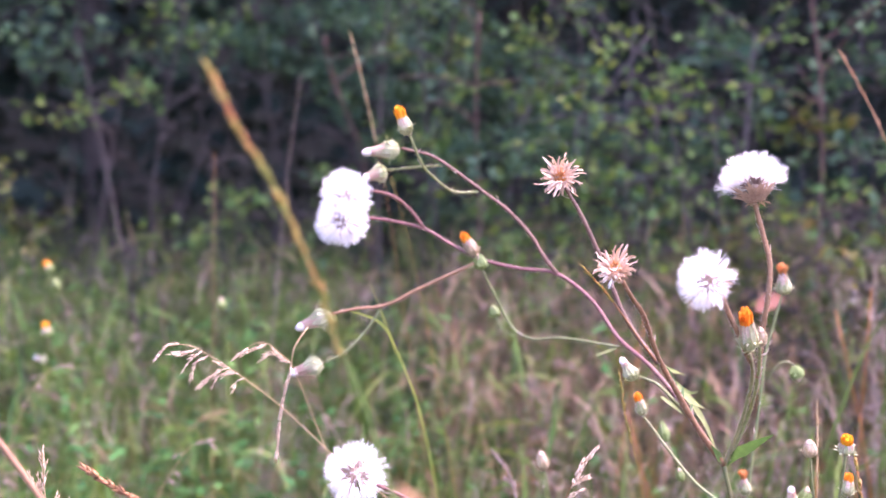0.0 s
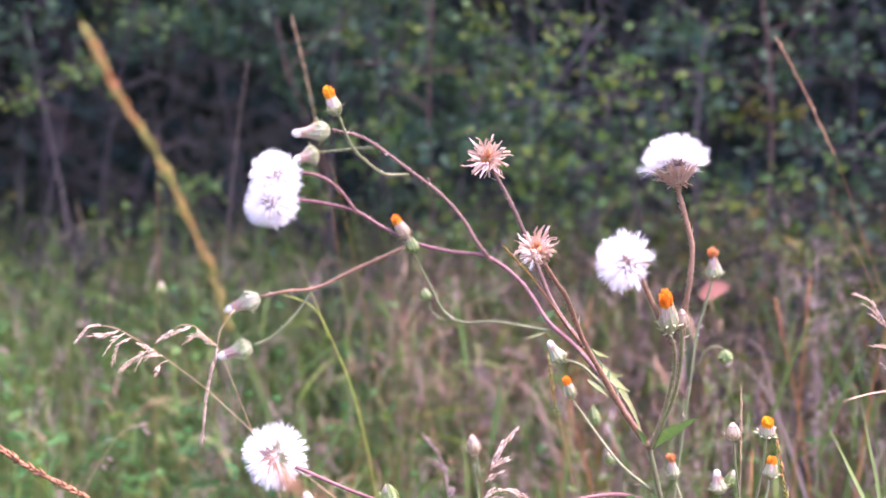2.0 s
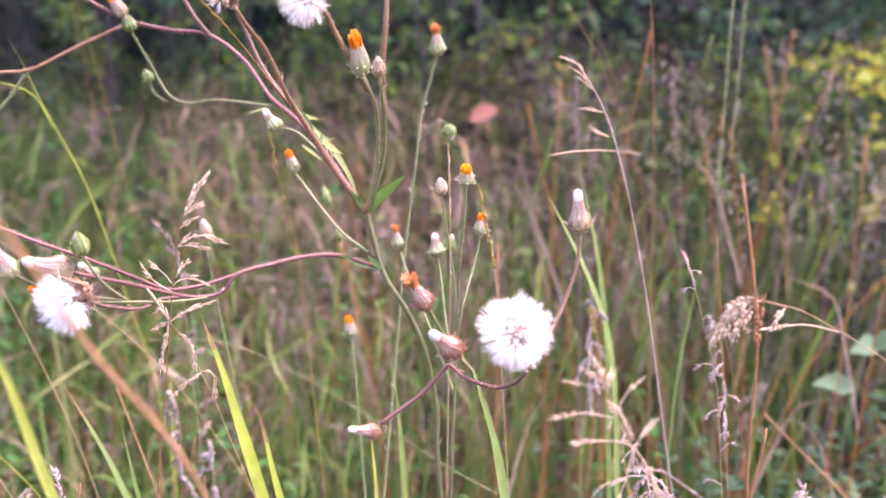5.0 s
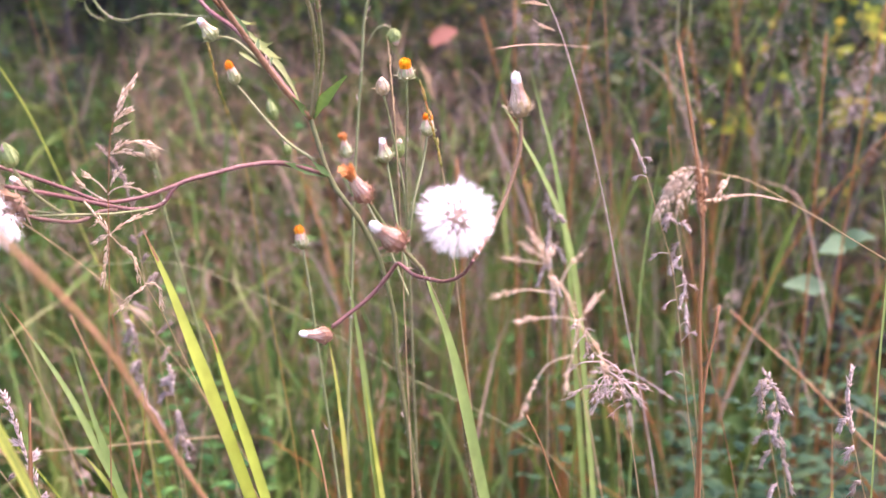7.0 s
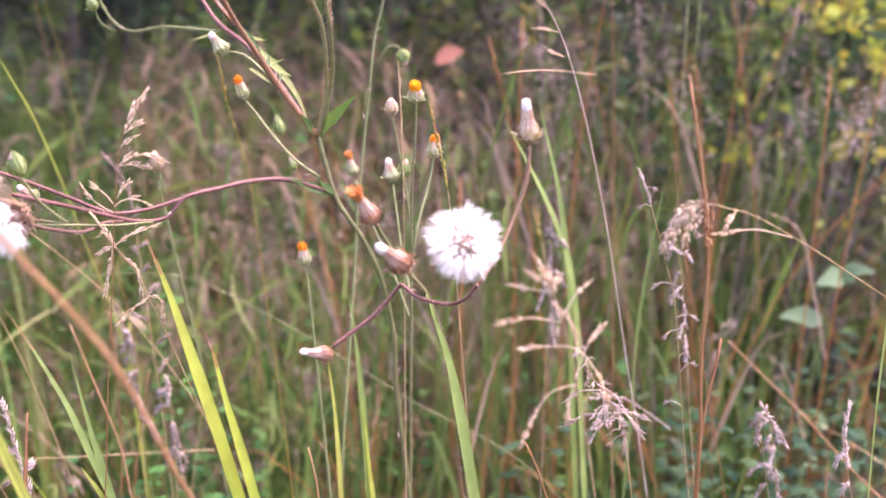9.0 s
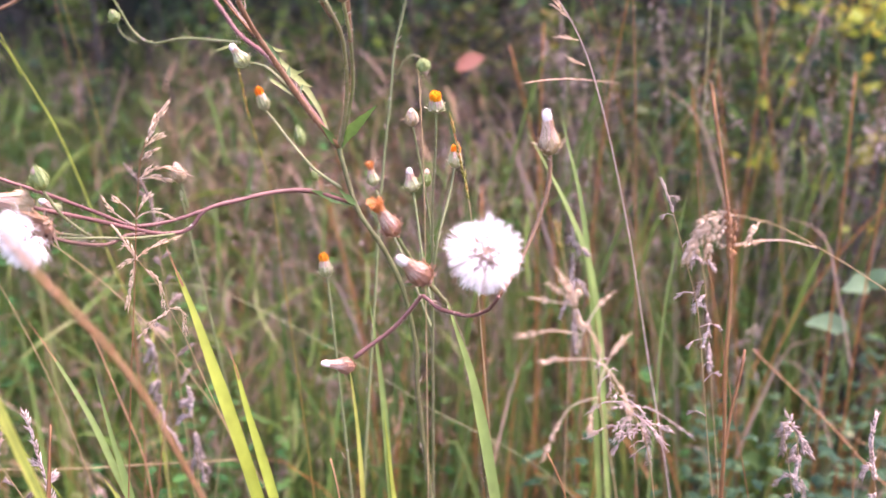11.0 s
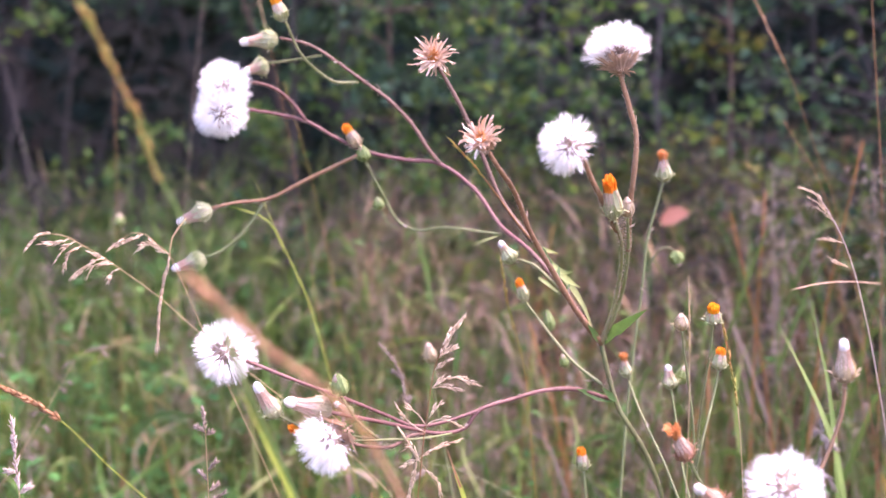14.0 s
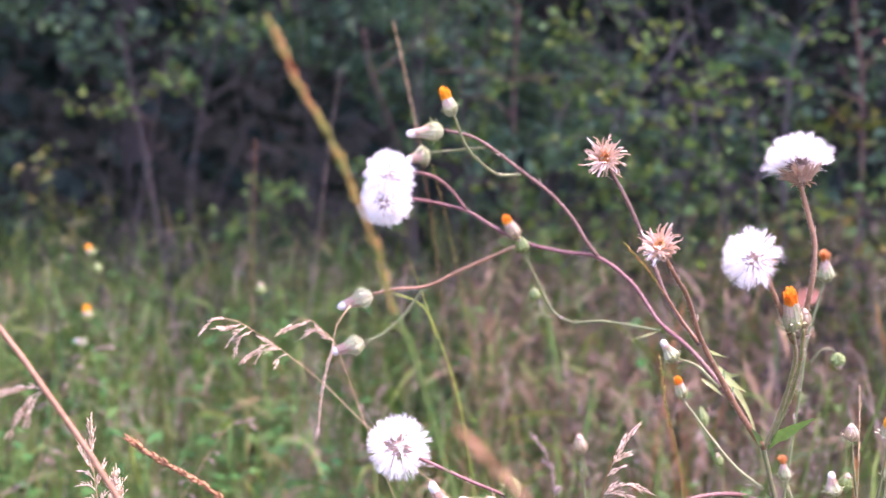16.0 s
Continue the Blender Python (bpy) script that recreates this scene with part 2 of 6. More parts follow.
def smooth_line(points, step=0.004):
    """A Catmull-Rom line through the points, in steps of about that length."""
    p = [points[0] * 2 - points[1], *points, points[-1] * 2 - points[-2]]
    out = []
    for a, b, c, d in zip(p, p[1:], p[2:], p[3:]):
        n = max(2, int((c - b).length / step))
        for i in range(n):
            t = i / n
            out.append(0.5 * (2 * b + (c - a) * t + (2 * a - 5 * b + 4 * c - d) * t * t + (3 * b - a - 3 * c + d) * t ** 3))
    return out + [points[-1].copy()]


def side_of(d, hint=None):
    u = d.cross(hint if hint is not None else Vector((0.31, 0.2, 0.93)))
    if u.length < 1e-5:
        u = d.cross(Vector((1, 0, 0)))
    return u.normalized()


def tube(geo, line, r0, r1, sides=7, rough=0.0, rnd=random):
    u = None
    rings = []
    last = len(line) - 1
    for i, p in enumerate(line):
        d = (line[min(i + 1, last)] - line[max(i - 1, 0)]).normalized()
        u = side_of(d) if u is None else (u - d * u.dot(d)).normalized()
        w = d.cross(u)
        r = (r0 + (r1 - r0) * i / last) * (1 + rough * rnd.uniform(-1, 1))
        rings.append([p + (u * math.cos(a) + w * math.sin(a)) * r for a in [2 * math.pi * k / sides for k in range(sides)]])
    faces = []
    for i in range(last):
        for k in range(sides):
            a, b = i * sides + k, i * sides + (k + 1) % sides
            faces.append((a, b, b + sides, a + sides))
    verts = [q for ring in rings for q in ring]
    faces += [tuple(range(sides - 1, -1, -1)), tuple(range(last * sides, (last + 1) * sides))]
    geo.add(verts, faces)


def strip(geo, line, width, hint, fold=0.25, shape=None, curl=0.0):
    """A folded leaf strip along a line; shape(t) scales its width."""
    last = len(line) - 1
    verts, faces = [], []
    for i, p in enumerate(line):
        d = (line[min(i + 1, last)] - line[max(i - 1, 0)]).normalized()
        s = side_of(d, hint)
        nrm = s.cross(d)
        t = i / last
        w = width * (shape(t) if shape else min(1.0, 4 * (1 - t) + 0.03, 6 * t + 0.3)) * 0.5
        verts += [p - s * w + nrm * w * fold, p + nrm * curl * w, p + s * w + nrm * w * fold]
    for i in range(last):
        a = i * 3
        faces += [(a, a + 1, a + 4, a + 3), (a + 1, a + 2, a + 5, a + 4)]
    geo.add(verts, faces)


def lathe(geo, base, d, profile, sides=10, ridges=0, depth=0.0):
    """A round body along d from base; profile rows are (along, radius)."""
    u = side_of(d)
    w = d.cross(u)
    verts = []
    for along, r in profile:
        for k in range(sides):
            a = 2 * math.pi * k / sides
            rr = r * (1 + depth * math.cos(a * ridges)) if ridges else r
            verts.append(base + d * along + (u * math.cos(a) + w * math.sin(a)) * rr)
    n = len(profile)
    faces = [(i * sides + k, i * sides + (k + 1) % sides, (i + 1) * sides + (k + 1) % sides, (i + 1) * sides + k) for i in range(n - 1) for k in range(sides)]
    faces += [tuple(range(sides - 1, -1, -1)), tuple(range((n - 1) * sides, n * sides))]
    geo.add(verts, faces)


def cone_dir(d, polar, turn):
    u = side_of(d)
    w = d.cross(u)
    return (d * math.cos(polar) + (u * math.cos(turn) + w * math.sin(turn)) * math.sin(polar)).normalized()


def spikelet(geo, p, d, length, r):
    """A small pointed grain, four-sided."""
    u = side_of(d)
    w = d.cross(u)
    m = p + d * length * 0.4
    geo.add([p, m + u * r, m + w * r * 0.6, m - u * r, m - w * r * 0.6, p + d * length], [(0, 2, 1), (0, 3, 2), (0, 4, 3), (0, 1, 4), (5, 1, 2), (5, 2, 3), (5, 3, 4), (5, 4, 1)])


# ---- hawksbeard plants ----
rng = random.Random(11)


def to_ground(pts):
    """Carries a line on from its last point to the soil, bending gently upright."""
    a, b = pts[-2], pts[-1]
    d = (b - a).normalized()
    d.z = min(d.z, -0.35)
    d.normalize()
    h = b.z
    p1 = b + d * (h * 0.3)
    d2 = (d + Vector((0, 0, -0.8))).normalized()
    p2 = p1 + d2 * (p1.z * 0.5)
    p3 = Vector((p2.x + d2.x * p2.z * 0.4, p2.y + d2.y * p2.z * 0.4, -0.012))
    return [*pts, p1, p2, p3]


def branch(plant, points, r0, r1, material=None, hairy=1.0, ground=False, name="branch", label=""):
    """A stem from tip (r1) to base (r0), radii in mm, with fine hairs and a few scale leaves."""
    pts = cm(points)
    if ground:
        pts = to_ground(pts)
    line = smooth_line(pts, 0.003)
    geo = Geo()
    tube(geo, line, r1 * 0.0009, r0 * 0.0009, 8, 0.09, rng)
    ob = part(name, geo, material or M_STEM, plant, label)
    if hairy:
        fuzz = Geo()
        for i in range(0, len(line) - 1):
            d = (line[i + 1] - line[i]).normalized()
            r = (r1 + (r0 - r1) * i / len(line)) * 0.0009
            for _ in range(max(2, int(9 * hairy))):
                p = line[i].lerp(line[i + 1], rng.random())
                out = cone_dir(d, rng.uniform(1.2, 1.9), rng.uniform(0, 6.283))
                spikelet(fuzz, p + out * r * 0.85, out, rng.uniform(0.0005, 0.0013), rng.uniform(0.00007, 0.00015))
        for _ in range(int(len(line) / 11)):
            i = rng.randrange(1, len(line) - 1)
            d = (line[i - 1] - line[i]).normalized()
            out = cone_dir(d, rng.uniform(0.5, 1.0), rng.uniform(0, 6.283))
            p = line[i]
            ln = rng.uniform(0.0018, 0.0042)
            strip(fuzz, [p, p + out * ln * 0.6, p + out * ln + d * ln * 0.3], 0.001, out, 0.3)
        part("stem_hair", fuzz, M_HAIR, ob)
    return ob


def bracts(geo, base, d, length, radius, count, spread, reflex=0.0, width=0.0016, head=None):
    """A ring of narrow bracts that leave the base and lean out by spread (radians)."""
    for k in range(count):
        a = 2 * math.pi * (k + rng.uniform(-0.3, 0.3)) / count
        s = spread * rng.uniform(0.75, 1.2)
        side = cone_dir(d, math.pi / 2, a)
        ln = length * rng.uniform(0.75, 1.15)
        go1 = (d * math.cos(s) + side * math.sin(s)).normalized()
        go2 = (d * math.cos(s + reflex) + side * math.sin(s + reflex)).normalized()
        p0 = base + side * radius
        line = [p0, p0 + go1 * ln * 0.35, p0 + go1 * ln * 0.6 + go2 * ln * 0.12, p0 + go1 * ln * 0.65 + go2 * ln * 0.35]
        one = Geo() if head else geo
        strip(one, line, width, side, 0.5)
        if head:
            part("bract", one, M_BRACT_DRY, head)


def bud(plant, points, kind="white", width=6.5, material=None, label=""):
    """A flower head from base to tip: closed, white-tufted, or with orange florets."""
    b, tip = cm(points)
    d = (tip - b).normalized()
    full = (tip - b).length
    r = width * 0.0005
    body = full * {"closed": 1.0, "white": 0.73, "orange": 0.66, "faded": 0.62, "yellow": 0.6}[kind]
    closed = kind == "closed"
    shape = {"white": [(0, 0.25), (0.09, 0.56), (0.2, 0.86), (0.34, 1.0), (0.48, 0.92), (0.64, 0.66), (0.82, 0.5), (1.0, 0.46)],
             "closed": [(0, 0.3), (0.1, 0.66), (0.24, 0.93), (0.4, 1.0), (0.6, 0.9), (0.8, 0.62), (1.0, 0.24)],
             "faded": [(0, 0.25), (0.1, 0.55), (0.22, 0.85), (0.36, 1.0), (0.52, 0.9), (0.75, 0.66), (1.0, 0.5)]}
    shape = shape.get(kind, [(0, 0.25), (0.1, 0.55), (0.24, 0.84), (0.42, 1.0), (0.6, 0.96), (0.84, 0.82), (1.0, 0.72)])
    prof = [(body * a, r * k) for a, k in shape]
    geo = Geo()
    lathe(geo, b, d, prof, 24, 8, 0.06)
    for k in range(11):
        a = 2 * math.pi * (k + rng.uniform(-0.25, 0.25)) / 11
        side = cone_dir(d, math.pi / 2, a)
        reach = rng.randint(4, 7)
        line = [b + d * along + side * (rr * 1.08) for along, rr in prof[1:reach]]
        line.append(line[-1] + d * body * 0.1 + side * r * rng.uniform(-0.02, 0.14))
        strip(geo, line, r * 0.52, side, 0.35)
    for k in range(5 if closed else 10):   # outer bracts that curl away from the bulb
        a = 2 * math.pi * (k + rng.uniform(-0.3, 0.3)) / 9
        side = cone_dir(d, math.pi / 2, a)
        line = [b + d * along + side * (rr * 1.12) for along, rr in prof[:rng.randint(3, 4)]]
        line.append(line[-1] + d * body * 0.08 + side * r * rng.uniform(0.15, 0.4))
        line.append(line[-1] + d * body * rng.uniform(-0.04, 0.05) + side * r * rng.uniform(0.25, 0.55))
        strip(geo, line, r * 0.4, side, 0.4)
    bracts(geo, b, d, body * 0.2, r * 0.3, 5, 1.2, rng.uniform(0.0, 0.8), 0.0009)
    if not closed:
        bracts(geo, b + d * body * 0.02, d, body * 0.42, r * 0.55, 7, 0.55, rng.uniform(0.5, 1.1), 0.0008)
    for _ in range(90):   # down on the bulb
        k = rng.randrange(1, 6)
        side = cone_dir(d, math.pi / 2, rng.uniform(0, 6.283))
        spikelet(geo, b + d * prof[k][0] + side * prof[k][1], (side + d * rng.uniform(-0.5, 0.7)).normalized(), rng.uniform(0.0004, 0.001), 0.00007)
    head = part("flower_head", geo, material or (M_BRACT_CLOSED if closed else M_BRACT), plant, label)
    if closed:
        cap = Geo()
        lathe(cap, b, d, [(body * 0.76, r * 0.7), (body * 0.88, r * 0.52), (body * 0.98, r * 0.3), (body * 1.04, r * 0.08)], 16, 6, 0.08)
        part("bud_tip", cap, M_NECK, head, "rosy bud tip")
    if not closed:
        neck = Geo()
        for k in range(14):
            a = 2 * math.pi * (k + rng.uniform(-0.3, 0.3)) / 14
            side = cone_dir(d, math.pi / 2, a)
            line = [b + d * along + side * (rr * 1.04) for along, rr in prof[4:]]
            line.append(b + d * body * rng.uniform(1.02, 1.12) + side * prof[-1][1] * rng.uniform(0.85, 1.15))
            strip(neck, line, r * 0.36, side, 0.4)
        part("neck", neck, M_NECK, head, "rosy inner bracts")
    top = Geo()
    p = b + d * body * 0.95
    rest = full - body * 0.95
    r1 = prof[-1][1]
    if kind == "white":
        lathe(top, p, d, [(0, r1 * 0.85), (rest * 0.25, r1 * 1.02), (rest * 0.5, r1 * 1.06), (rest * 0.72, r1 * 0.84), (rest * 0.87, r1 * 0.5), (rest * 0.95, r1 * 0.12)], 14, 5, 0.08)
        for _ in range(260):
            q = cone_dir(d, rng.uniform(0, 0.35), rng.uniform(0, 6.283))
            s = side_of(q) * 0.00009
            f = p + cone_dir(d, math.pi / 2, rng.uniform(0, 6.283)) * r1 * rng.uniform(0, 0.95) + d * rest * rng.uniform(0, 0.3)
            top.add([f - s, f + s, f + q * rest * rng.uniform(0.6, 0.85)], [(0, 1, 2)])
        part("tuft", top, M_TUFT, head, "white silky tuft")
    elif not closed:
        n, flare, curl = {"orange": (64, 0.02, 1.3), "yellow": (110, 0.08, 1.1), "faded": (60, 0.45, 2.6)}[kind]
        tight = 0.62 if kind == "faded" else 0.95
        for k in range(n):
            a = rng.uniform(0, 6.283)
            ring = math.sqrt(rng.random()) * tight
            f = p + cone_dir(d, math.pi / 2, a) * r1 * ring
            q = (d + cone_dir(d, math.pi / 2, a) * flare * ring).normalized()
            ln = rest * rng.uniform(0.72, 1.08) * (1.12 - 0.5 * ring ** 2)
            bend = cone_dir(d, rng.uniform(0.0, curl), a + rng.uniform(-1, 1))
            line = [f, f + q * ln * 0.45, f + q * ln * 0.8, f + q * ln * 0.84 + bend * ln * 0.17]
            strip(top, line, 0.0008 if kind == "faded" else 0.0010, cone_dir(d, 1.57, a), 0.5, lambda t: 1.0)
        if kind == "faded":
            down = Geo()
            for _ in range(150):
                q = cone_dir(d, rng.uniform(0, 0.3), rng.uniform(0, 6.283))
                f = p + cone_dir(d, math.pi / 2, rng.uniform(0, 6.283)) * r1 * rng.uniform(0.3, 0.95)
                w = side_of(q) * 0.0001
                down.add([f - w, f + w, f + q * rest * rng.uniform(0.35, 0.6)], [(0, 1, 2)])
            part("tuft", down, M_TUFT, head, "white silky tuft")
        part("petal_tuft", top, {"faded": M_PETAL_DRY, "yellow": M_PETAL_YELLOW}.get(kind, M_PETAL), head, "orange ray florets")
    return head


def puff(plant, points, radius, polar=140, seeds=110, gap=0.0, bald=0.0, notch=None):
    """A ripe seed head: reflexed brown bracts, seeds, and white pappus brushes."""
    p, toward = cm(points)
    d = (toward - p).normalized()
    r = radius * 0.001
    geo = Geo()
    lathe(geo, p - d * 0.0025, d, [(0, 0.0009), (0.001, 0.0022), (0.0025, 0.0027), (0.0035, 0.0018), (0.004, 0.0004)], 12)
    head = part("seed_head", geo, M_BRACT_DRY, plant, "brown receptacle with reflexed bracts")
    if polar < 110:
        bracts(geo, p - d * 0.0045, d, r * 0.66, 0.0018, 38, 0.92, 0.3, 0.0011, head)
        bracts(geo, p - d * 0.0055, d, r * 0.5, 0.0016, 18, 0.75, 0.3, 0.0011, head)
        bracts(geo, p - d * 0.0055, d, r * 0.32, 0.0014, 10, 1.4, 0.9, 0.0012, head)
    else:
        bracts(geo, p - d * 0.001, d, r * 0.6, 0.0022, 16, 2.1, 0.5, 0.0012, head)
    grains, hair = Geo(), Geo()
    top = radians(polar)
    for k in range(seeds):
        c = 1 - (k + 0.5) / seeds * (1 - math.cos(top))
        if gap and rng.random() < gap:
            continue
        q = cone_dir(d, math.acos(c) + rng.uniform(-0.06, 0.06), k * 2.39996 + rng.uniform(-0.1, 0.1))
        if bald and q.angle(d) < bald and rng.random() < 0.4:
            spikelet(grains, p + q * 0.001, q, r * rng.uniform(0.3, 0.5), 0.0002)
            continue
        if notch and q.angle(Vector(notch)) < 0.36:
            continue
        size = r * rng.uniform(0.87, 1.09)
        spikelet(grains, p + q * 0.0015, q, size * 0.44, 0.0002)
        node = p + q * size * 0.46
        for _ in range(30):
            go = cone_dir(q, abs(rng.gauss(0, 0.27)), rng.uniform(0, 6.283))
            s = side_of(go, cone_dir(go, 1.2, rng.uniform(0, 6.283))) * 0.00008
            ln = size * 0.54 * rng.uniform(0.8, 1.05)
            geo_tip = node + go * ln
            hair.add([node - s, node + s, geo_tip + s * 0.4, geo_tip - s * 0.4], [(0, 1, 2, 3)])
    part("seed_core", grains, M_ACHENE, head, "slender brown seeds")
    part("pappus", hair, M_PAPPUS, head, "white downy pappus")
    return head


def spent_head(plant, points, radius):
    """A dried, emptied head: a star of pale bracts round an orange-brown disc."""
    p, toward = cm(points)
    d = (toward - p).normalized()
    r = radius * 0.001
    geo = Geo()
    lathe(geo, p - d * 0.004, d, [(0, 0.0008), (0.002, 0.0022), (0.004, 0.0030), (0.0048, 0.0024)], 14)
    head = part("spent_head", geo, M_BRACT_DRY, plant, "dried star of pale bracts")
    for size, rad, count, lean, bend in ((0.9, 0.0022, 26, 1.1, 0.4), (0.85, 0.0016, 22, 0.7, 0.4), (0.6, 0.0010, 14, 0.4, 0.3), (0.7, 0.0020, 12, 1.9, 0.6)):
        for k in range(count):
            one = Geo()
            a = 2 * math.pi * (k + rng.uniform(-0.4, 0.4)) / count
            s = lean * rng.uniform(0.7, 1.25)
            side = cone_dir(d, math.pi / 2, a)
            ln = r * size * rng.uniform(0.65, 1.2)
            go1 = (d * math.cos(s) + side * math.sin(s)).normalized()
            wob = Vector((rng.gauss(0, 0.6), rng.gauss(0, 0.6), rng.gauss(0, 0.6)))
            go2 = (d * math.cos(s + bend) + side * math.sin(s + bend) + wob).normalized()
            p0 = p + side * rad
            strip(one, [p0, p0 + go1 * ln * 0.4, p0 + go1 * ln * 0.65 + go2 * ln * 0.1, p0 + go1 * ln * 0.68 + go2 * ln * 0.34], rng.uniform(0.0008, 0.0014), side, 0.6, lambda t: 1.05 - 0.45 * t)
            part("bract", one, M_BRACT_SPENT, head)
    disc = Geo()
    lathe(disc, p, d, [(0, 0.0025), (0.001, 0.0026), (0.0016, 0.0015), (0.0018, 0.0004)], 12, 6, 0.1)
    for _ in range(26):
        q = cone_dir(d, rng.uniform(0, 0.8), rng.uniform(0, 6.283))
        spikelet(disc, p + d * 0.001, q, r * rng.uniform(0.35, 0.6), 0.0003)
    part("disc", disc, M_PETAL_DRY, head, "orange-brown disc")
    return head


def herb_leaf(plant, points, width, toothed=True, material=None):
    """A toothed lance-shaped leaf from tip to base, with a midrib fold."""
    line = smooth_line(cm(points), 0.002)
    n = len(line)

    def outline(t):
        w = 0.03 + min(t / 0.62, 1.0) ** 0.9 * (1 - 0.6 * max(0.0, t - 0.62) / 0.38)
        return w * (1 + (0.16 if toothed and int(t * n) % 3 == 0 else 0))

    geo = Geo()
    strip(geo, line, width * 0.001, Vector((0.25, -0.85, 0.45)), 0.3, outline)
    return part("leaf", geo, material or M_LEAF, plant)


# ---- ground, meadow and hedge ----
def uneven(x, y):
    return 0.02 * noise.noise(Vector((x * 1.3, y * 1.3, 0.0))) + 0.008 * noise.noise(Vector((x * 6, y * 6, 3.0)))


def build_ground():
    geo = Geo()
    xs = sorted({*np.linspace(-5, 5, 81).round(3), -400, -120, -40, -15, -8, 8, 15, 40, 120, 400})
    ys = sorted({*np.linspace(-3, 7, 81).round(3), -400, -120, -40, -12, 12, 20, 40, 120, 400})
    verts = [(x, y, uneven(x, y) if abs(x) < 6 and -4 < y < 8 else 0.0) for y in ys for x in xs]
    w = len(xs)
    geo.add(verts, [(j * w + i, j * w + i + 1, (j + 1) * w + i + 1, (j + 1) * w + i) for j in range(len(ys) - 1) for i in range(w - 1)])
    tagged(new("ground", mesh_of("ground", geo, M_SOIL)), "brown soil and dead grass litter under the meadow", "ground", kind="structure")


build_ground()


def scatter(count, near, far, spread=0.75, clump=0.0, seed=0):
    """Places on the meadow ahead, some gathered in clumps."""
    g = np.random.default_rng(seed)
    y = near + (far - near) * g.random(count) ** 0.85
    x = 0.12 * y + (g.random(count) * 2 - 1) * (spread * y + 0.12)
    if clump:
        inside = g.random(count) < clump
        k = max(1, count // 45)
        pick = g.integers(0, k, count)
        x = np.where(inside, x[pick] + g.normal(0, 0.022, count), x)
        y = np.where(inside, y[pick] + g.normal(0, 0.022, count), y)
    return x, np.maximum(y, near * 0.97)


def blades_mesh(name, material, label, category, x, y, h, width, lean, seed, segs=4):
    """Many tapering, bending grass blades in one mesh."""
    g = np.random.default_rng(seed)
    n = len(x)
    turn = g.random(n) * 2 * np.pi
    bend = lean * h * (0.2 + 1.9 * g.random(n) ** 2)
    face = g.random(n) * 2 * np.pi
    t = np.linspace(0, 1, segs + 1)[None, :]
    cx = x[:, None] + np.cos(turn)[:, None] * bend[:, None] * t ** 1.8
    cy = y[:, None] + np.sin(turn)[:, None] * bend[:, None] * t ** 1.8
    cz = h[:, None] * (t - 0.25 * (bend / h)[:, None] * t ** 3) - 0.01
    w = width[:, None] * 0.5 * np.minimum(1, (1 - t) * 1.7 + 0.06)
    sx, sy = np.cos(face)[:, None] * w, np.sin(face)[:, None] * w
    v = np.stack([np.stack([cx - sx, cy - sy, cz], -1), np.stack([cx + sx, cy + sy, cz], -1)], 2).reshape(-1, 3)
    per = 2 * (segs + 1)
    quad = np.array([[2 * i, 2 * i + 1, 2 * i + 3, 2 * i + 2] for i in range(segs)])
    f = (np.arange(n)[:, None, None] * per + quad[None]).reshape(-1, 4)
    geo = Geo()
    geo.v, geo.f = v.tolist(), f.tolist()
    return stuff(name, geo, material, label, category), (cx[:, -1], cy[:, -1], cz[:, -1])


def dryness(x, y):
    """How withered the meadow is: greener to one side, in patches."""
    patch = np.array([noise.noise(Vector((a * 4.5, b * 4.5, 2.0))) for a, b in zip(x, y)])
    side = x / np.maximum(y, 0.5)
    return 1 / (1 + np.exp(-(side * 8.0 - 0.6 + patch * 3.2))) / (1 + np.exp(-(side + 0.22) * 10)) * (1 - 0.6 / (1 + np.exp(-(side - 0.44) * 20)))


def leaves_mesh(name, material, label, category, x, y, h, width, length, seed, segs=6, droop=0.9):
    """Many grass leaves that leave their stems at all heights and bend over, in one mesh."""
    g = np.random.default_rng(seed)
    n = len(x)
    lift = h * (0.06 + 0.88 * g.random(n))
    size = length * (0.45 + 0.9 * g.random(n))
    lean = 0.15 + 1.0 * g.random(n) ** 1.3
    sag = droop * g.random(n) ** 1.6
    turn = g.random(n) * 2 * np.pi
    twist = g.normal(0, 0.45, n)
    t = np.linspace(0, 1, segs + 1)[None, :]
    a = turn[:, None] + twist[:, None] * t ** 2
    run = (size * np.sin(lean))[:, None] * (t + 0.35 * sag[:, None] * t ** 2)
    cx = x[:, None] + np.cos(a) * run
    cy = y[:, None] + np.sin(a) * run
    cz = lift[:, None] + size[:, None] * (np.cos(lean)[:, None] * t - sag[:, None] * t ** 2.2)
    w = width[:, None] * 0.5 * np.minimum(1, np.minimum((1 - t) * 1.8 + 0.05, 0.5 + t * 3))
    roll = g.normal(0, 0.8, n)[:, None] + 1.2 * g.normal(0, 1, n)[:, None] * t
    sx, sy, sz = -np.sin(a) * w * np.cos(roll), np.cos(a) * w * np.cos(roll), w * np.sin(roll)
    v = np.stack([np.stack([cx - sx, cy - sy, cz - sz], -1), np.stack([cx + sx, cy + sy, cz + sz], -1)], 2).reshape(-1, 3)
    per = 2 * (segs + 1)
    quad = np.array([[2 * i, 2 * i + 1, 2 * i + 3, 2 * i + 2] for i in range(segs)])
    geo = Geo()
    geo.v, geo.f = v.tolist(), (np.arange(n)[:, None, None] * per + quad[None]).reshape(-1, 4).tolist()
    return stuff(name, geo, material, label, category)


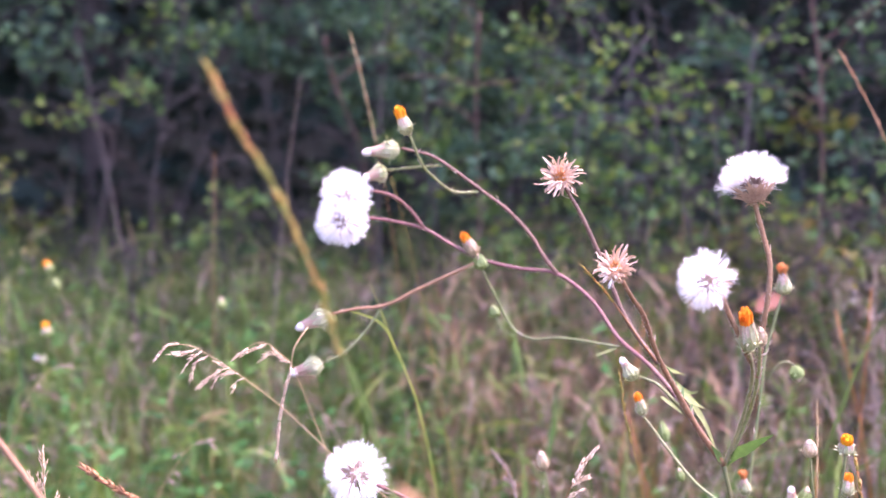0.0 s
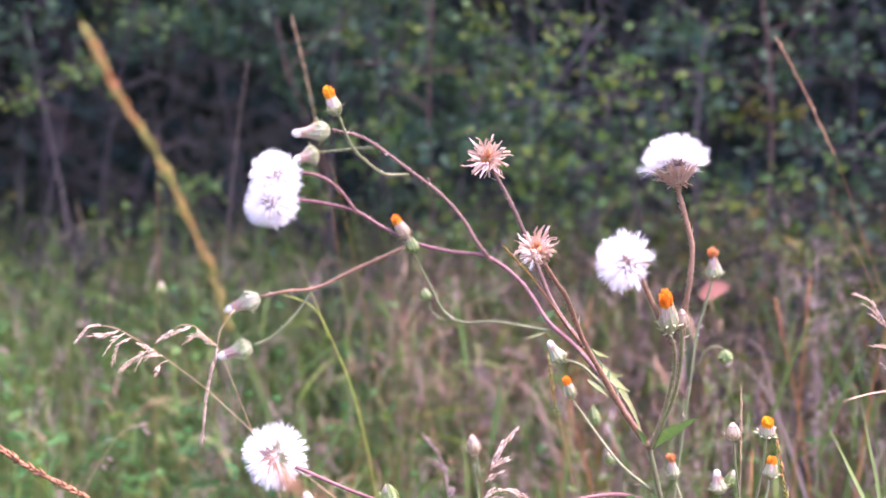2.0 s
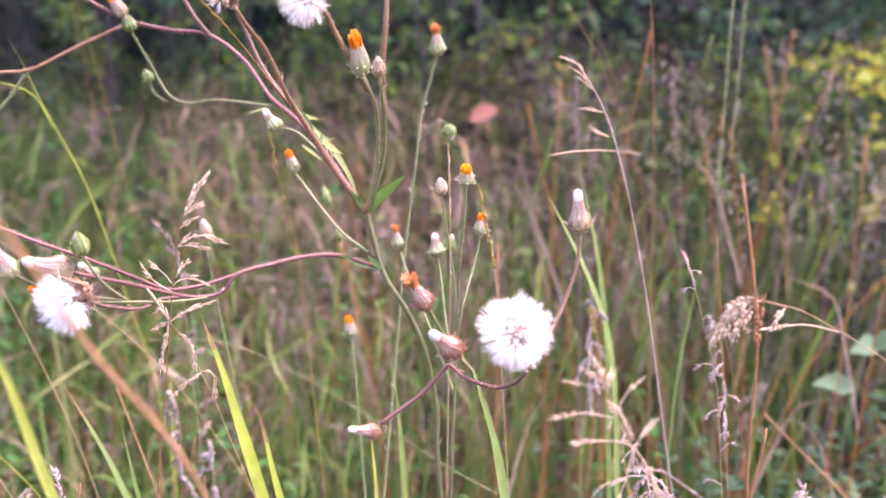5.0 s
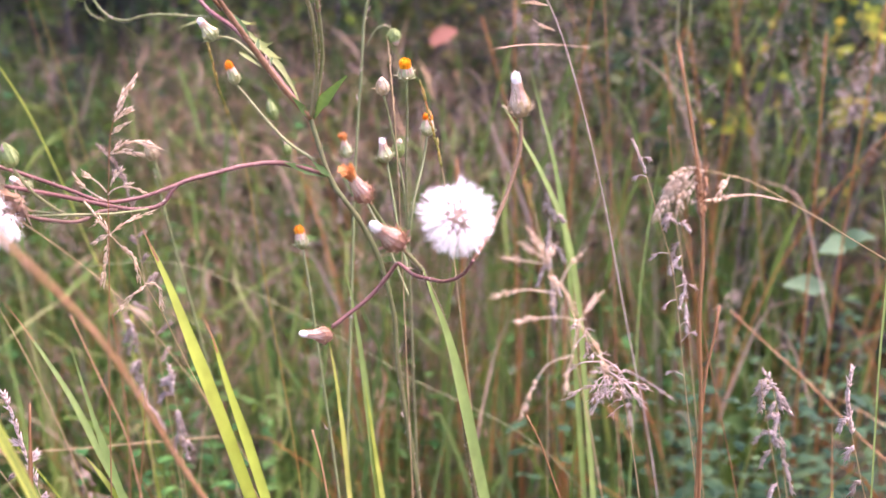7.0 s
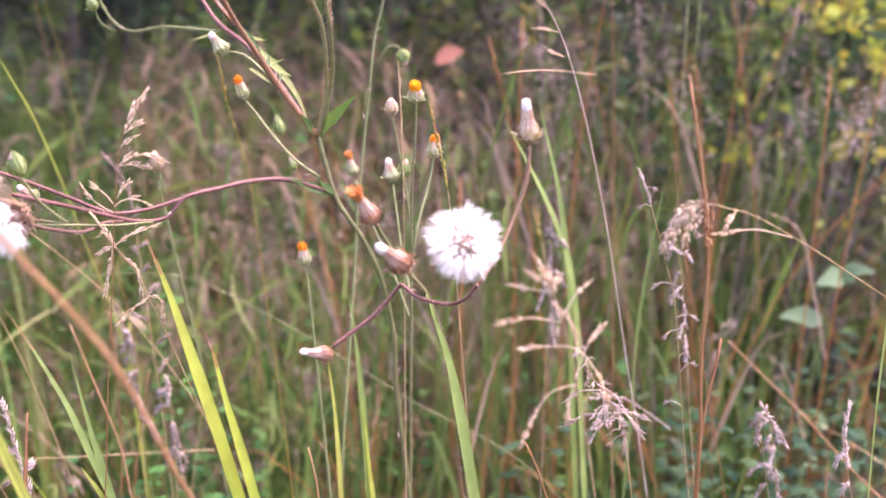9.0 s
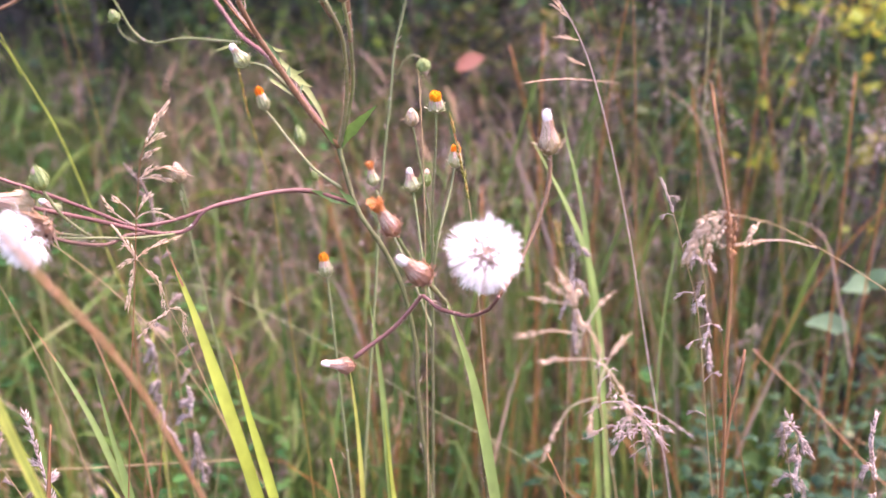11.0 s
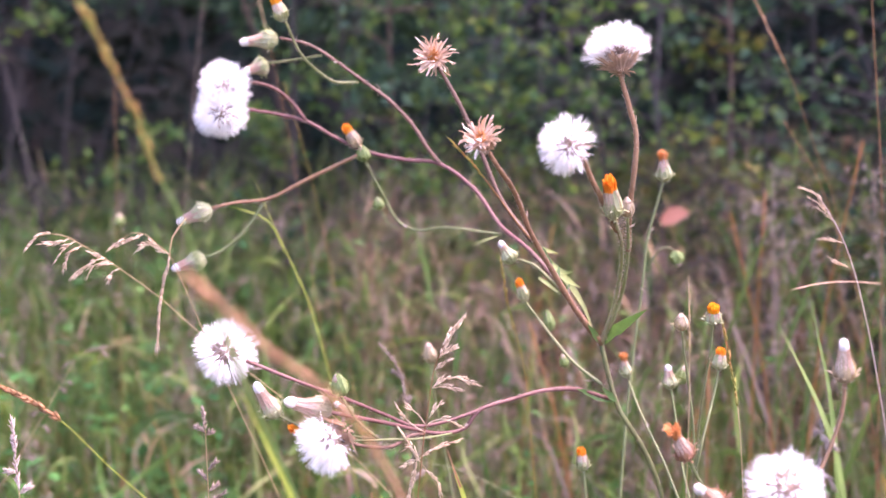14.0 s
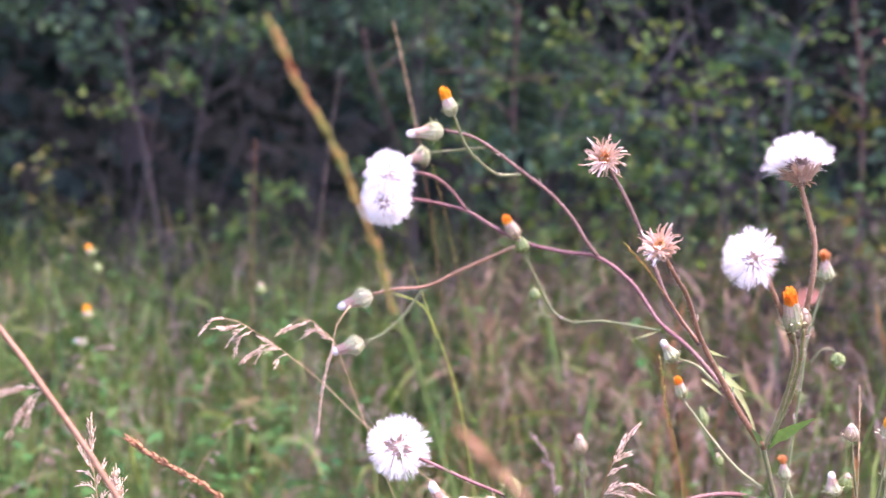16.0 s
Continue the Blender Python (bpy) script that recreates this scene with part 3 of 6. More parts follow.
def meadow():
    g = np.random.default_rng(21)

    def some(count, near, far, clump, seed, dry, spread=0.75):
        x, y = scatter(count, near, far, spread, clump, seed)
        d = dryness(x, y)
        keep = g.random(len(x)) < (0.08 + 0.92 * d if dry else 1.0 - 0.72 * d)
        if dry:   # the shrubs stand there
            keep &= g.random(len(x)) < 0.5 + 0.5 / (1 + np.exp((x / y - 0.4) * 16)) + (y < 0.8)
        side = x / y
        thin = 0.85 / (1 + np.exp(-(side - 0.4) * 25)) + 0.4 / (1 + np.exp((side + 0.1) * 25))
        keep &= (g.random(len(x)) > thin) | (y > 0.92)
        return x[keep], y[keep]

    def tall(x, y, low, high):
        return (low + (high - low) * g.random(len(y)) ** np.clip(2.4 - 1.8 * y, 0.35, 1.0)) * np.clip(0.36 + 0.58 * y, 0.6, 1.06) * (1 + 0.12 / (1 + np.exp(-(x / y - 0.05) * 9)))

    x, y = some(4200, 0.66, 1.7, 0.6, 1, False)
    blades_mesh("meadow_grass", M_MEADOW, "green bending meadow grass blades", "grass", x, y, tall(x, y, 0.14, 0.43), 0.0014 + 0.0045 * g.random(len(x)) ** 2, 0.34, 2, 8)
    x, y = some(27000, 0.7, 1.75, 0.5, 71, False)
    leaves_mesh("grass_leaves", M_MEADOW, "narrow green grass leaves bending over", "grass", x, y, tall(x, y, 0.2, 0.45), 0.0012 + 0.0027 * g.random(len(x)) ** 2, 0.078, 72, 5)
    x, y = some(2800, 0.82, 1.7, 0.6, 3, True)
    blades_mesh("dry_grass", M_MEADOW_DRY, "withered brown and straw-coloured grass", "grass", x, y, tall(x, y, 0.14, 0.43), 0.001 + 0.003 * g.random(len(x)) ** 2, 0.34, 4, 8)
    x, y = some(27000, 0.76, 1.7, 0.5, 15, True)
    leaves_mesh("dead_grass_leaves", M_MEADOW_DRY, "dead brown grass leaves curling over", "grass", x, y, tall(x, y, 0.2, 0.45), 0.0008 + 0.0018 * g.random(len(x)) ** 2, 0.066, 16, 5, 0.85)
    x, y = scatter(7000, 0.78, 1.65, 0.75, 0.4, 75)
    leaves_mesh("straw_wisps", M_MEADOW_HEAD, "pale curled straw wisps among the grass", "grass", x, y, tall(x, y, 0.18, 0.43), 0.0006 + 0.0011 * g.random(len(x)) ** 2, 0.06, 76, 5, 0.9)
    x, y = some(900, 0.62, 1.15, 0.6, 17, False)
    blades_mesh("broad_grass", M_BLADE_STUFF, "broad bright green grass blades", "grass", x, y, tall(x, y, 0.12, 0.36), 0.003 + 0.003 * g.random(len(x)), 0.4, 18, 8)
    x, y = scatter(560, 0.56, 1.1, 0.75, 0.4, 19)
    keep = g.random(len(x)) < 0.35 + 0.65 / (1 + np.exp(-(x / y - 0.1) * 14))
    x, y = x[keep], y[keep]
    blades_mesh("tawny_stalks", M_STALK_RED, "upright red-brown dry grass stalks", "grass", x, y, tall(x, y, 0.2, 0.42), 0.0012 + 0.0014 * g.random(len(x)), 0.5, 20, 6)
    x = 2.1 * g.random(3400) - 1.35
    y = 1.3 + 0.6 * g.random(3400)
    keep = g.random(3400) < 0.45 + 0.55 / (1 + np.exp(-(x / y + 0.24) * 30))
    x, y = x[keep], y[keep]
    blades_mesh("far_grass", M_MEADOW, "taller green grass at the foot of the hedge", "grass", x, y, 0.395 + 0.1 * g.random(len(x)) ** 1.5 + 0.015 * np.sin(x * 9), 0.0018 + 0.0035 * g.random(len(x)) ** 2, 0.3, 80, 7)
    y = 1.02 + 0.5 * g.random(9000)
    x = 0.46 * g.random(9000) ** 1.5 * y
    h = 0.36 + 0.1 * g.random(9000)
    leaves_mesh("far_dry_grass", M_MEADOW_DRY, "tall withered grass before the hedge", "grass", x[:6200], y[:6200], h[:6200], 0.0009 + 0.002 * g.random(6200) ** 2, 0.07, 82, 5, 0.8)
    leaves_mesh("far_grass_leaves", M_MEADOW, "tall green grass leaves before the hedge", "grass", x[6200:], y[6200:], h[6200:], 0.0012 + 0.0025 * g.random(2800) ** 2, 0.08, 84, 5, 0.7)
    x = 0.02 + 0.38 * g.random(300)
    y = 0.56 + 0.5 * g.random(300)
    x = x * y / 0.62
    blades_mesh("upright_grass", M_BLADE_STUFF, "upright bright green grass blades", "grass", x, y, tall(x, y, 0.2, 0.4), 0.002 + 0.0028 * g.random(len(x)), 0.26, 78, 8)
    # dry stalks with drooping seed heads
    x, y = some(2300, 0.76, 1.6, 0.5, 5, True)
    _, (tx, ty, tz) = blades_mesh("dry_stalks", M_MEADOW_DRY, "thin dry grass stalks", "grass", x, y, tall(x, y, 0.18, 0.43), 0.0008 + 0.0006 * g.random(len(x)), 0.35, 6, 6)
    r = random.Random(8)
    geo = Geo()
    for px, py, pz in zip(tx, ty, tz):
        a = r.uniform(0, 6.283)
        out = Vector((math.cos(a), math.sin(a), 0))
        n = r.randint(20, 46)
        size = r.uniform(0.025, 0.07)
        fluff = r.uniform(0.0015, 0.004)
        for k in range(n):
            s = k / n
            p = Vector((px, py, pz)) + out * size * s * 0.6 + Vector((0, 0, -size * s * (0.9 if k % 3 else 0.3)))
            p += Vector((r.gauss(0, fluff), r.gauss(0, fluff), r.gauss(0, 0.002)))
            d = Vector((out.x * 0.5 + r.gauss(0, 0.35), out.y * 0.5 + r.gauss(0, 0.35), -0.7 + r.gauss(0, 0.35))).normalized()
            spikelet(geo, p, d, r.uniform(0.004, 0.007), r.uniform(0.0006, 0.0012))
    stuff("seed_panicles", geo, M_MEADOW_HEAD, "drooping pinkish-brown grass seed heads", "grass")
    # broad-leaved herbs between the grass
    geo = Geo()
    x, y = some(6500, 0.74, 1.6, 0.85, 9, False)
    for px, py in zip(x, y):
        top = r.uniform(0.05, 0.3 if r.random() < 0.35 else 0.45) * min(1.0, py)
        for k in range(r.randint(4, 9)):
            a = r.uniform(0, 6.283)
            out = Vector((math.cos(a), math.sin(a), r.uniform(-0.2, 0.5))).normalized()
            p = Vector((px, py, top * r.uniform(0.3, 1.0))) + out * 0.003
            ln = r.uniform(0.006, 0.017)
            strip(geo, [p, p + out * ln * 0.35, p + out * ln * 0.7 + Vector((0, 0, -0.001)), p + out * ln + Vector((0, 0, -0.003))], ln * 0.55, Vector((0, 0, 1)).cross(out).cross(out) + Vector((0, 0, 0.9)), 0.2, lambda t: math.sin(math.pi * min(0.97, t * 0.9 + 0.1)))
    # leaves of the patches whose shade sits in a darker colour
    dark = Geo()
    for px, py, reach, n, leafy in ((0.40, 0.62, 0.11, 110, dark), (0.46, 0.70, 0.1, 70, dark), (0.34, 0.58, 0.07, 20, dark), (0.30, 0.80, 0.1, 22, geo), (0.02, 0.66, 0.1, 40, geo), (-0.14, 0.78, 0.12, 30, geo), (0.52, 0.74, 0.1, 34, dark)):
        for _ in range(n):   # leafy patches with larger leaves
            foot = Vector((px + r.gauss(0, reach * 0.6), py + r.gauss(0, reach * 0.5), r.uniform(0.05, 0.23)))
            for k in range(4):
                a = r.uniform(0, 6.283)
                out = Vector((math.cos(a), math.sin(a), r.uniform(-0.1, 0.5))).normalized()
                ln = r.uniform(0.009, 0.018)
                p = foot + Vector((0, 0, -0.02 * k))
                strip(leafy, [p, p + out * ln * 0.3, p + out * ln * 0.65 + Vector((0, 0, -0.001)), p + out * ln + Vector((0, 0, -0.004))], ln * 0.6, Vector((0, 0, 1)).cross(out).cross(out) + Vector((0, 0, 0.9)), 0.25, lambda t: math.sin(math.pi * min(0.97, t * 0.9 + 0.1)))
    stuff("dark_herbs", dark, M_HERB_SHADE, "low blue-green herb leaves, coloured darker for shade", "herb")
    stuff("low_herbs", geo, M_HERB, "low broad green herb leaves", "herb")
    # single tall stalks and blades before the shrubs
    looks = ((M_MEADOW_HEAD, "tall thin pale grass stalk", 30), (M_MEADOW, "tall thin green grass stalk", 36), (M_STALK_RED, "tall thin tawny grass stalk", 30))
    for material, label, count in looks:
        for _ in range(count):
            y = r.uniform(0.78 if material is M_MEADOW_HEAD else 0.6, 1.02)
            x = r.uniform(0.42 if material is M_MEADOW_HEAD and r.random() < 0.6 else 0.12, 0.68) * y
            side = x / y
            h = (0.36 + 0.14 * r.random()) * (0.86 if side < 0.36 else 1.0)
            lean, a = h * r.gauss(0, 0.16), r.uniform(0, 6.283)
            line = smooth_line([Vector((x, y, -0.01)), Vector((x + lean * 0.25, y, h * 0.4)), Vector((x + lean * 0.6, y, h * 0.75)), Vector((x + lean * 1.15, y + r.gauss(0, 0.01), h))], 0.03)
            base = root_at("grass_stalk", x, y, label + " before the shrubs", "grass", "tall grass stalks")
            stem = Geo()
            tube(stem, line, r.uniform(0.0007, 0.0011), 0.0004, 5)
            part("stalk", stem, material, base)
            for k in range(r.randint(1, 2)):   # leaves from the joints
                i = int(len(line) * r.uniform(0.35, 0.8))
                b = r.uniform(0, 6.283)
                ln = r.uniform(0.06, 0.13)
                out = Vector((math.cos(b), math.sin(b), 0))
                bow = [line[i], line[i] + out * ln * 0.16 + Vector((0, 0, ln * 0.45)), line[i] + out * ln * 0.3 + Vector((0, 0, ln * 0.75)), line[i] + out * ln * r.uniform(0.4, 0.7) + Vector((0, 0, ln * r.uniform(0.75, 1.05)))]
                leaf = Geo()
                strip(leaf, smooth_line(bow, 0.012), r.uniform(0.0012, 0.0024) if material is M_STALK_RED else r.uniform(0.002, 0.0045), Vector((-out.y, out.x, 0.3)), 0.25, lambda t: min(1.0, (1 - t) * 1.8 + 0.04))
                part("leaf", leaf, M_MEADOW_DRY if material is M_STALK_RED else M_BLADE_STUFF, base)
            if material is M_MEADOW_HEAD or (side > 0.5 and r.random() < 0.25):   # a loose mauve plume
                head = Geo()
                n = len(line)
                for k in range(r.randint(26, 46)):
                    q = line[-1].lerp(line[max(0, n - 3)], r.random()) + Vector((r.gauss(0, 0.006), r.gauss(0, 0.006), r.gauss(0, 0.004)))
                    spikelet(head, q, Vector((r.gauss(0, 0.5), r.gauss(0, 0.5), r.gauss(-0.2, 0.6))).normalized(), r.uniform(0.004, 0.007), r.uniform(0.0006, 0.0011))
                part("seed_head", head, M_SPIKELET_GREY if side > 0.42 else M_MEADOW_HEAD, base)
    # the meadow to the sides and behind
    x = g.random(34000) * 8.4 - 4.2
    y = g.random(34000) * 5.4 - 3.4
    keep = (np.abs(x - 0.12 * y) > 0.75 * np.abs(y) + 0.15) | (y < -0.1)
    keep &= (np.abs(x) > 0.22) | (y < -0.3)
    x, y = x[keep], y[keep]
    blades_mesh("outer_grass", M_MEADOW, "green meadow grass at the edges", "grass", x, y, 0.12 + 0.22 * g.random(len(x)), 0.004 + 0.007 * g.random(len(x)), 0.35, 12)
    for name, material, label, count, seed in (("side_grass", M_MEADOW, "green meadow grass beside the flowers", 42000, 92), ("side_dry_grass", M_MEADOW_DRY, "withered meadow grass beside the flowers", 16000, 93)):
        x = g.random(count) * 7.0 - 3.4
        y = g.random(count) * 2.6 - 0.9
        keep = (np.abs(x - 0.12 * y) > 0.76 * np.abs(y) + 0.2) | (y < -0.35)
        x, y = x[keep], y[keep]
        blades_mesh(name, material, label, "grass", x, y, 0.16 + 0.24 * g.random(len(x)), 0.002 + 0.004 * g.random(len(x)) ** 2, 0.45, seed, 5)
    x = g.random(5000) * 1.4 - 0.7
    y = g.random(5000) * 1.15 - 0.4
    blades_mesh("short_grass", M_MEADOW, "short green grass round the flower stems", "grass", x, y, 0.03 + 0.08 * g.random(len(x)), 0.002 + 0.004 * g.random(len(x)), 0.6, 13)


meadow()


def leaf_quads(geo, p, d, size, r):
    """One small leaf: a folded diamond of four triangles."""
    s = side_of(d, Vector((r.gauss(0, 1), r.gauss(0, 1), r.gauss(0, 1))))
    nrm = s.cross(d)
    w = size * r.uniform(0.26, 0.36)
    q1, q2 = p + d * size * 0.3, p + d * size * 0.72
    geo.add([p, q1 - s * w + nrm * w * 0.3, q1 + s * w + nrm * w * 0.3, q2 - s * w * 0.8 + nrm * w * 0.2, q2 + s * w * 0.8 + nrm * w * 0.2, p + d * size - nrm * size * 0.1, q1, q2], [(0, 6, 1), (0, 2, 6), (1, 6, 7, 3), (6, 2, 4, 7), (3, 7, 5), (7, 4, 5)])


def shrub(name, x, y, height, width, leaves, seed, material, label, low=0.1, leaf=0.03, stems=3, depth=None):
    """A shrub: stems, limbs and twigs that carry tufts of leaves, with gaps between."""
    r = random.Random(seed)
    base = root_at(name, x, y, label, "shrub", "hedge shrubs")
    depth = depth or width
    twigs = []
    for k in range(stems):
        a = r.uniform(0, 6.283)
        foot = Vector((x + math.cos(a) * width * 0.12, y + math.sin(a) * depth * 0.12, -0.02))
        top = Vector((x + r.uniform(-0.4, 0.4) * width, y + r.uniform(-0.4, 0.4) * depth, height * r.uniform(0.75, 1.0)))
        mid = foot.lerp(top, 0.5) + Vector((r.gauss(0, 0.06), r.gauss(0, 0.06), 0)) * height
        line = smooth_line([foot, foot.lerp(mid, 0.5) + Vector((r.gauss(0, 0.01), 0, 0)), mid, top], 0.04)
        geo = Geo()
        tube(geo, line, 0.0014 + 0.0024 * r.random(), 0.0006, 7, 0.1, r)
        part("trunk" if k == 0 else "stem", geo, M_BARK, base)
        for j in range(11):
            limbs = Geo()
            i = int(len(line) * r.uniform(0.08, 0.95))
            p = line[min(i, len(line) - 1)]
            b = r.uniform(0, 6.283)
            go = Vector((math.cos(b) * width, math.sin(b) * depth, r.uniform(-0.1, 0.5) * width)).normalized()
            ln = r.uniform(0.25, 0.55) * width
            bow = [p, p + go * ln * 0.5 + Vector((0, 0, 0.015)), p + go * ln + Vector((0, 0, r.uniform(-0.03, 0.03)))]
            l2 = smooth_line(bow, 0.03)
            tube(limbs, l2, 0.0016, 0.0006, 5)
            twigs += [q for q in l2[1:] if q.z > low]
            for _ in range(3):
                q = l2[r.randrange(1, len(l2))]
                c = r.uniform(0, 6.283)
                end = q + Vector((math.cos(c), math.sin(c), r.uniform(-0.4, 0.7))) * r.uniform(0.08, 0.22) * width
                tube(limbs, [q, q.lerp(end, 0.5) + Vector((0, 0, 0.004)), end], 0.0008, 0.0004, 4)
                twigs += [z for z in (q.lerp(end, 0.5), q.lerp(end, 0.8), end) if z.z > low]
            part("limb", limbs, M_BARK, base)
    crown = Geo()
    for _ in range(leaves):
        q = r.choice(twigs)
        p = q + Vector((r.gauss(0, 0.8), r.gauss(0, 0.8), r.gauss(0, 0.65))) * leaf
        d = Vector((r.gauss(0, 1), r.gauss(0, 1) - 0.3, r.gauss(0, 0.6) - 0.15)).normalized()
        leaf_quads(crown, p, d, leaf * r.uniform(0.6, 1.25), r)
    part("crown", crown, material, base)
    return base


def sapling(points, r, leaves, seed, bark, foliage):
    """A bare thin stem of the hedge with side twigs and a few sprays of leaves."""
    rnd = random.Random(seed)
    line = smooth_line(list(reversed(to_ground(cm(points)))), 0.03)
    foot = line[0]
    base = root_at("sapling", foot.x, foot.y, "thin bare hedge sapling with sprays of small leaves", "sapling", "hedge saplings")
    geo = Geo()
    tube(geo, line, r * 0.0008, r * 0.00045, 7, 0.12, rnd)
    part("trunk", geo, bark, base)
    top = [p for p in line if p.z > 0.36]
    spots = []
    for _ in range(9):
        twig = Geo()
        q = rnd.choice(top)
        a = rnd.uniform(0, 6.283)
        end = q + Vector((math.cos(a), math.sin(a) * 0.6, rnd.uniform(-0.1, 0.9))) * rnd.uniform(0.05, 0.14)
        bow = smooth_line([q, q.lerp(end, 0.5) + Vector((rnd.gauss(0, 0.006), 0, 0.006)), end], 0.01)
        tube(twig, bow, 0.001, 0.0004, 5)
        part("twig", twig, bark, base)
        spots += bow[2:]
    crown = Geo()
    for _ in range(leaves):
        q = rnd.choice(spots)
        d = Vector((rnd.gauss(0, 1), rnd.gauss(0, 1) - 0.3, rnd.gauss(0, 0.6))).normalized()
        leaf_quads(crown, q + d * 0.003, d, 0.012 * rnd.uniform(0.6, 1.3), rnd)
    part("leaves", crown, foliage, base)
    return base


def hedge():
    green = "dense dark green leafy hedge shrub"
    light = "leafy shrub with small yellow-green leaves and bare twigs"
    olive = "low olive-green shrub with some yellow and orange leaves"
    rows = [(-1.0, 1.6, 0.95, 0.5, 1500, 0.4), (-0.66, 1.72, 1.0, 0.46, 900, 0.66), (-0.34, 1.8, 1.0, 0.46, 900, 0.68), (-0.06, 1.66, 0.95, 0.42, 2000, 0.55),
            (0.17, 1.46, 0.92, 0.4, 3200, 0.4), (0.40, 1.34, 0.92, 0.4, 720, 0.3), (0.63, 1.3, 0.92, 0.4, 950, 0.2), (0.87, 1.26, 0.92, 0.44, 1500, 0.16), (1.2, 1.3, 0.92, 0.5, 2000, 0.2), (1.6, 1.5, 0.92, 0.5, 1200, 0.2)]
    for k, (x, y, h, w, n, low) in enumerate(rows):
        shrub("hedge_shrub", x, y, h, w, n, 31 + k, M_HEDGE, green, low, 0.0145)
    shrub("hedge_shrub", 0.50, 1.14, 0.66, 0.28, 560, 51, M_HEDGE, green, 0.24, 0.013)
    shrub("hedge_shrub", 0.72, 1.04, 0.62, 0.28, 1200, 52, M_HEDGE, green, 0.2, 0.013)
    shrub("hedge_shrub", -0.2, 1.55, 0.9, 0.3, 600, 55, M_HEDGE, green, 0.62, 0.014)
    shrub("young_shrub", 0.28, 1.22, 0.66, 0.26, 380, 41, M_HEDGE_LIGHT, light, 0.36, 0.012, 3)
    shrub("young_shrub", 0.42, 1.06, 0.6, 0.22, 170, 42, M_HEDGE_OLIVE, olive, 0.32, 0.012, 3)
    shrub("young_shrub", 0.59, 0.92, 0.52, 0.13, 230, 43, M_YELLOW_LEAF, "small shrub with lime and yellow autumn leaves", 0.4, 0.0115, 3)
    shrub("young_shrub", 0.55, 0.86, 0.42, 0.1, 60, 46, M_YELLOW_LEAF, "small shrub with a few yellow leaves", 0.3, 0.012, 2)
    shrub("young_shrub", 0.60, 0.98, 0.56, 0.2, 260, 47, M_HEDGE_LIGHT, light, 0.34, 0.012, 3)
    shrub("young_shrub", -0.27, 1.36, 0.55, 0.16, 110, 44, M_HEDGE_LIGHT, light, 0.43, 0.013, 2)
    shrub("young_shrub", -0.5, 1.3, 0.6, 0.16, 80, 45, M_HEDGE_OLIVE, olive, 0.42, 0.012, 2)
    for k, (x, y, h, w, n, low) in enumerate([(0.02, 1.25, 1.0, 0.26, 560, 0.52), (0.2, 1.2, 0.98, 0.24, 560, 0.48), (0.5, 1.2, 0.96, 0.26, 50, 0.5), (-0.28, 1.5, 1.0, 0.2, 150, 0.68), (-0.34, 1.3, 0.76, 0.16, 170, 0.58)]):
        shrub("young_shrub", x, y, h, w, n, 61 + k, M_HEDGE_LIGHT, light, low, 0.0105, 3)
    for k, (points, r, n, bark) in enumerate([
            ([(3.74, 120.00, 69.17), (3.57, 120.00, 64.55), (3.47, 120.00, 57.56), (3.92, 120.00, 46.94), (4.06, 120.00, 39.77)], 2.4, 40, M_TWIG_RED),
            ([(31.05, 115.00, 66.37), (30.66, 115.00, 63.60), (30.49, 115.00, 59.14), (30.22, 115.00, 53.52), (30.62, 115.00, 46.14)], 2.6, 70, M_TWIG),
            ([(34.56, 110.00, 72.20), (35.14, 110.00, 66.94), (35.92, 110.00, 62.16), (36.34, 110.00, 53.04), (36.23, 110.00, 43.79)], 2.8, 60, M_TWIG_RED),
            ([(21.40, 120.00, 66.87), (18.53, 120.00, 63.10), (15.52, 120.00, 59.32), (13.96, 120.00, 57.45), (14.06, 120.00, 52.86), (14.61, 120.00, 45.75)], 2.2, 90, M_TWIG),
            ([(19.58, 120.00, 63.39), (19.19, 120.00, 58.15), (19.17, 120.00, 51.09), (19.50, 120.00, 44.56)], 2.0, 40, M_TWIG),
            ([(26.22, 112.00, 59.57), (26.52, 112.00, 55.75), (26.83, 112.00, 51.35), (27.53, 112.00, 44.70)], 1.8, 50, M_TWIG),
            ([(-12.73, 125.00, 67.36), (-11.86, 125.00, 61.93), (-8.85, 125.00, 54.92), (-7.97, 125.00, 46.61)], 1.6, 60, M_TWIG_RED),
            ([(53.92, 108.00, 61.32), (54.73, 108.00, 57.05), (55.58, 108.00, 52.18), (55.11, 108.00, 48.35), (56.12, 108.00, 42.80), (57.14, 108.00, 35.44)], 4.0, 90, M_TWIG),
            ([(53.10, 112.00, 61.63), (54.01, 112.00, 55.55), (53.81, 112.00, 51.62), (55.01, 112.00, 42.48)], 2.4, 70, M_TWIG),
    ]):
        sapling(points, r, n, 131 + k, bark, M_HEDGE_LIGHT if k % 2 else M_HEDGE)
    for k, (x, y, h, w, n, low) in enumerate([(0.36, 1.06, 0.52, 0.24, 150, 0.38), (0.48, 1.03, 0.52, 0.24, 340, 0.36), (0.62, 1.0, 0.54, 0.26, 340, 0.36), (0.27, 1.16, 0.52, 0.22, 160, 0.4), (0.44, 1.16, 0.58, 0.26, 200, 0.4)]):
        shrub("low_shrub", x, y, h, w, n, 141 + k, M_HEDGE_OLIVE, olive, low, 0.0125, 3)
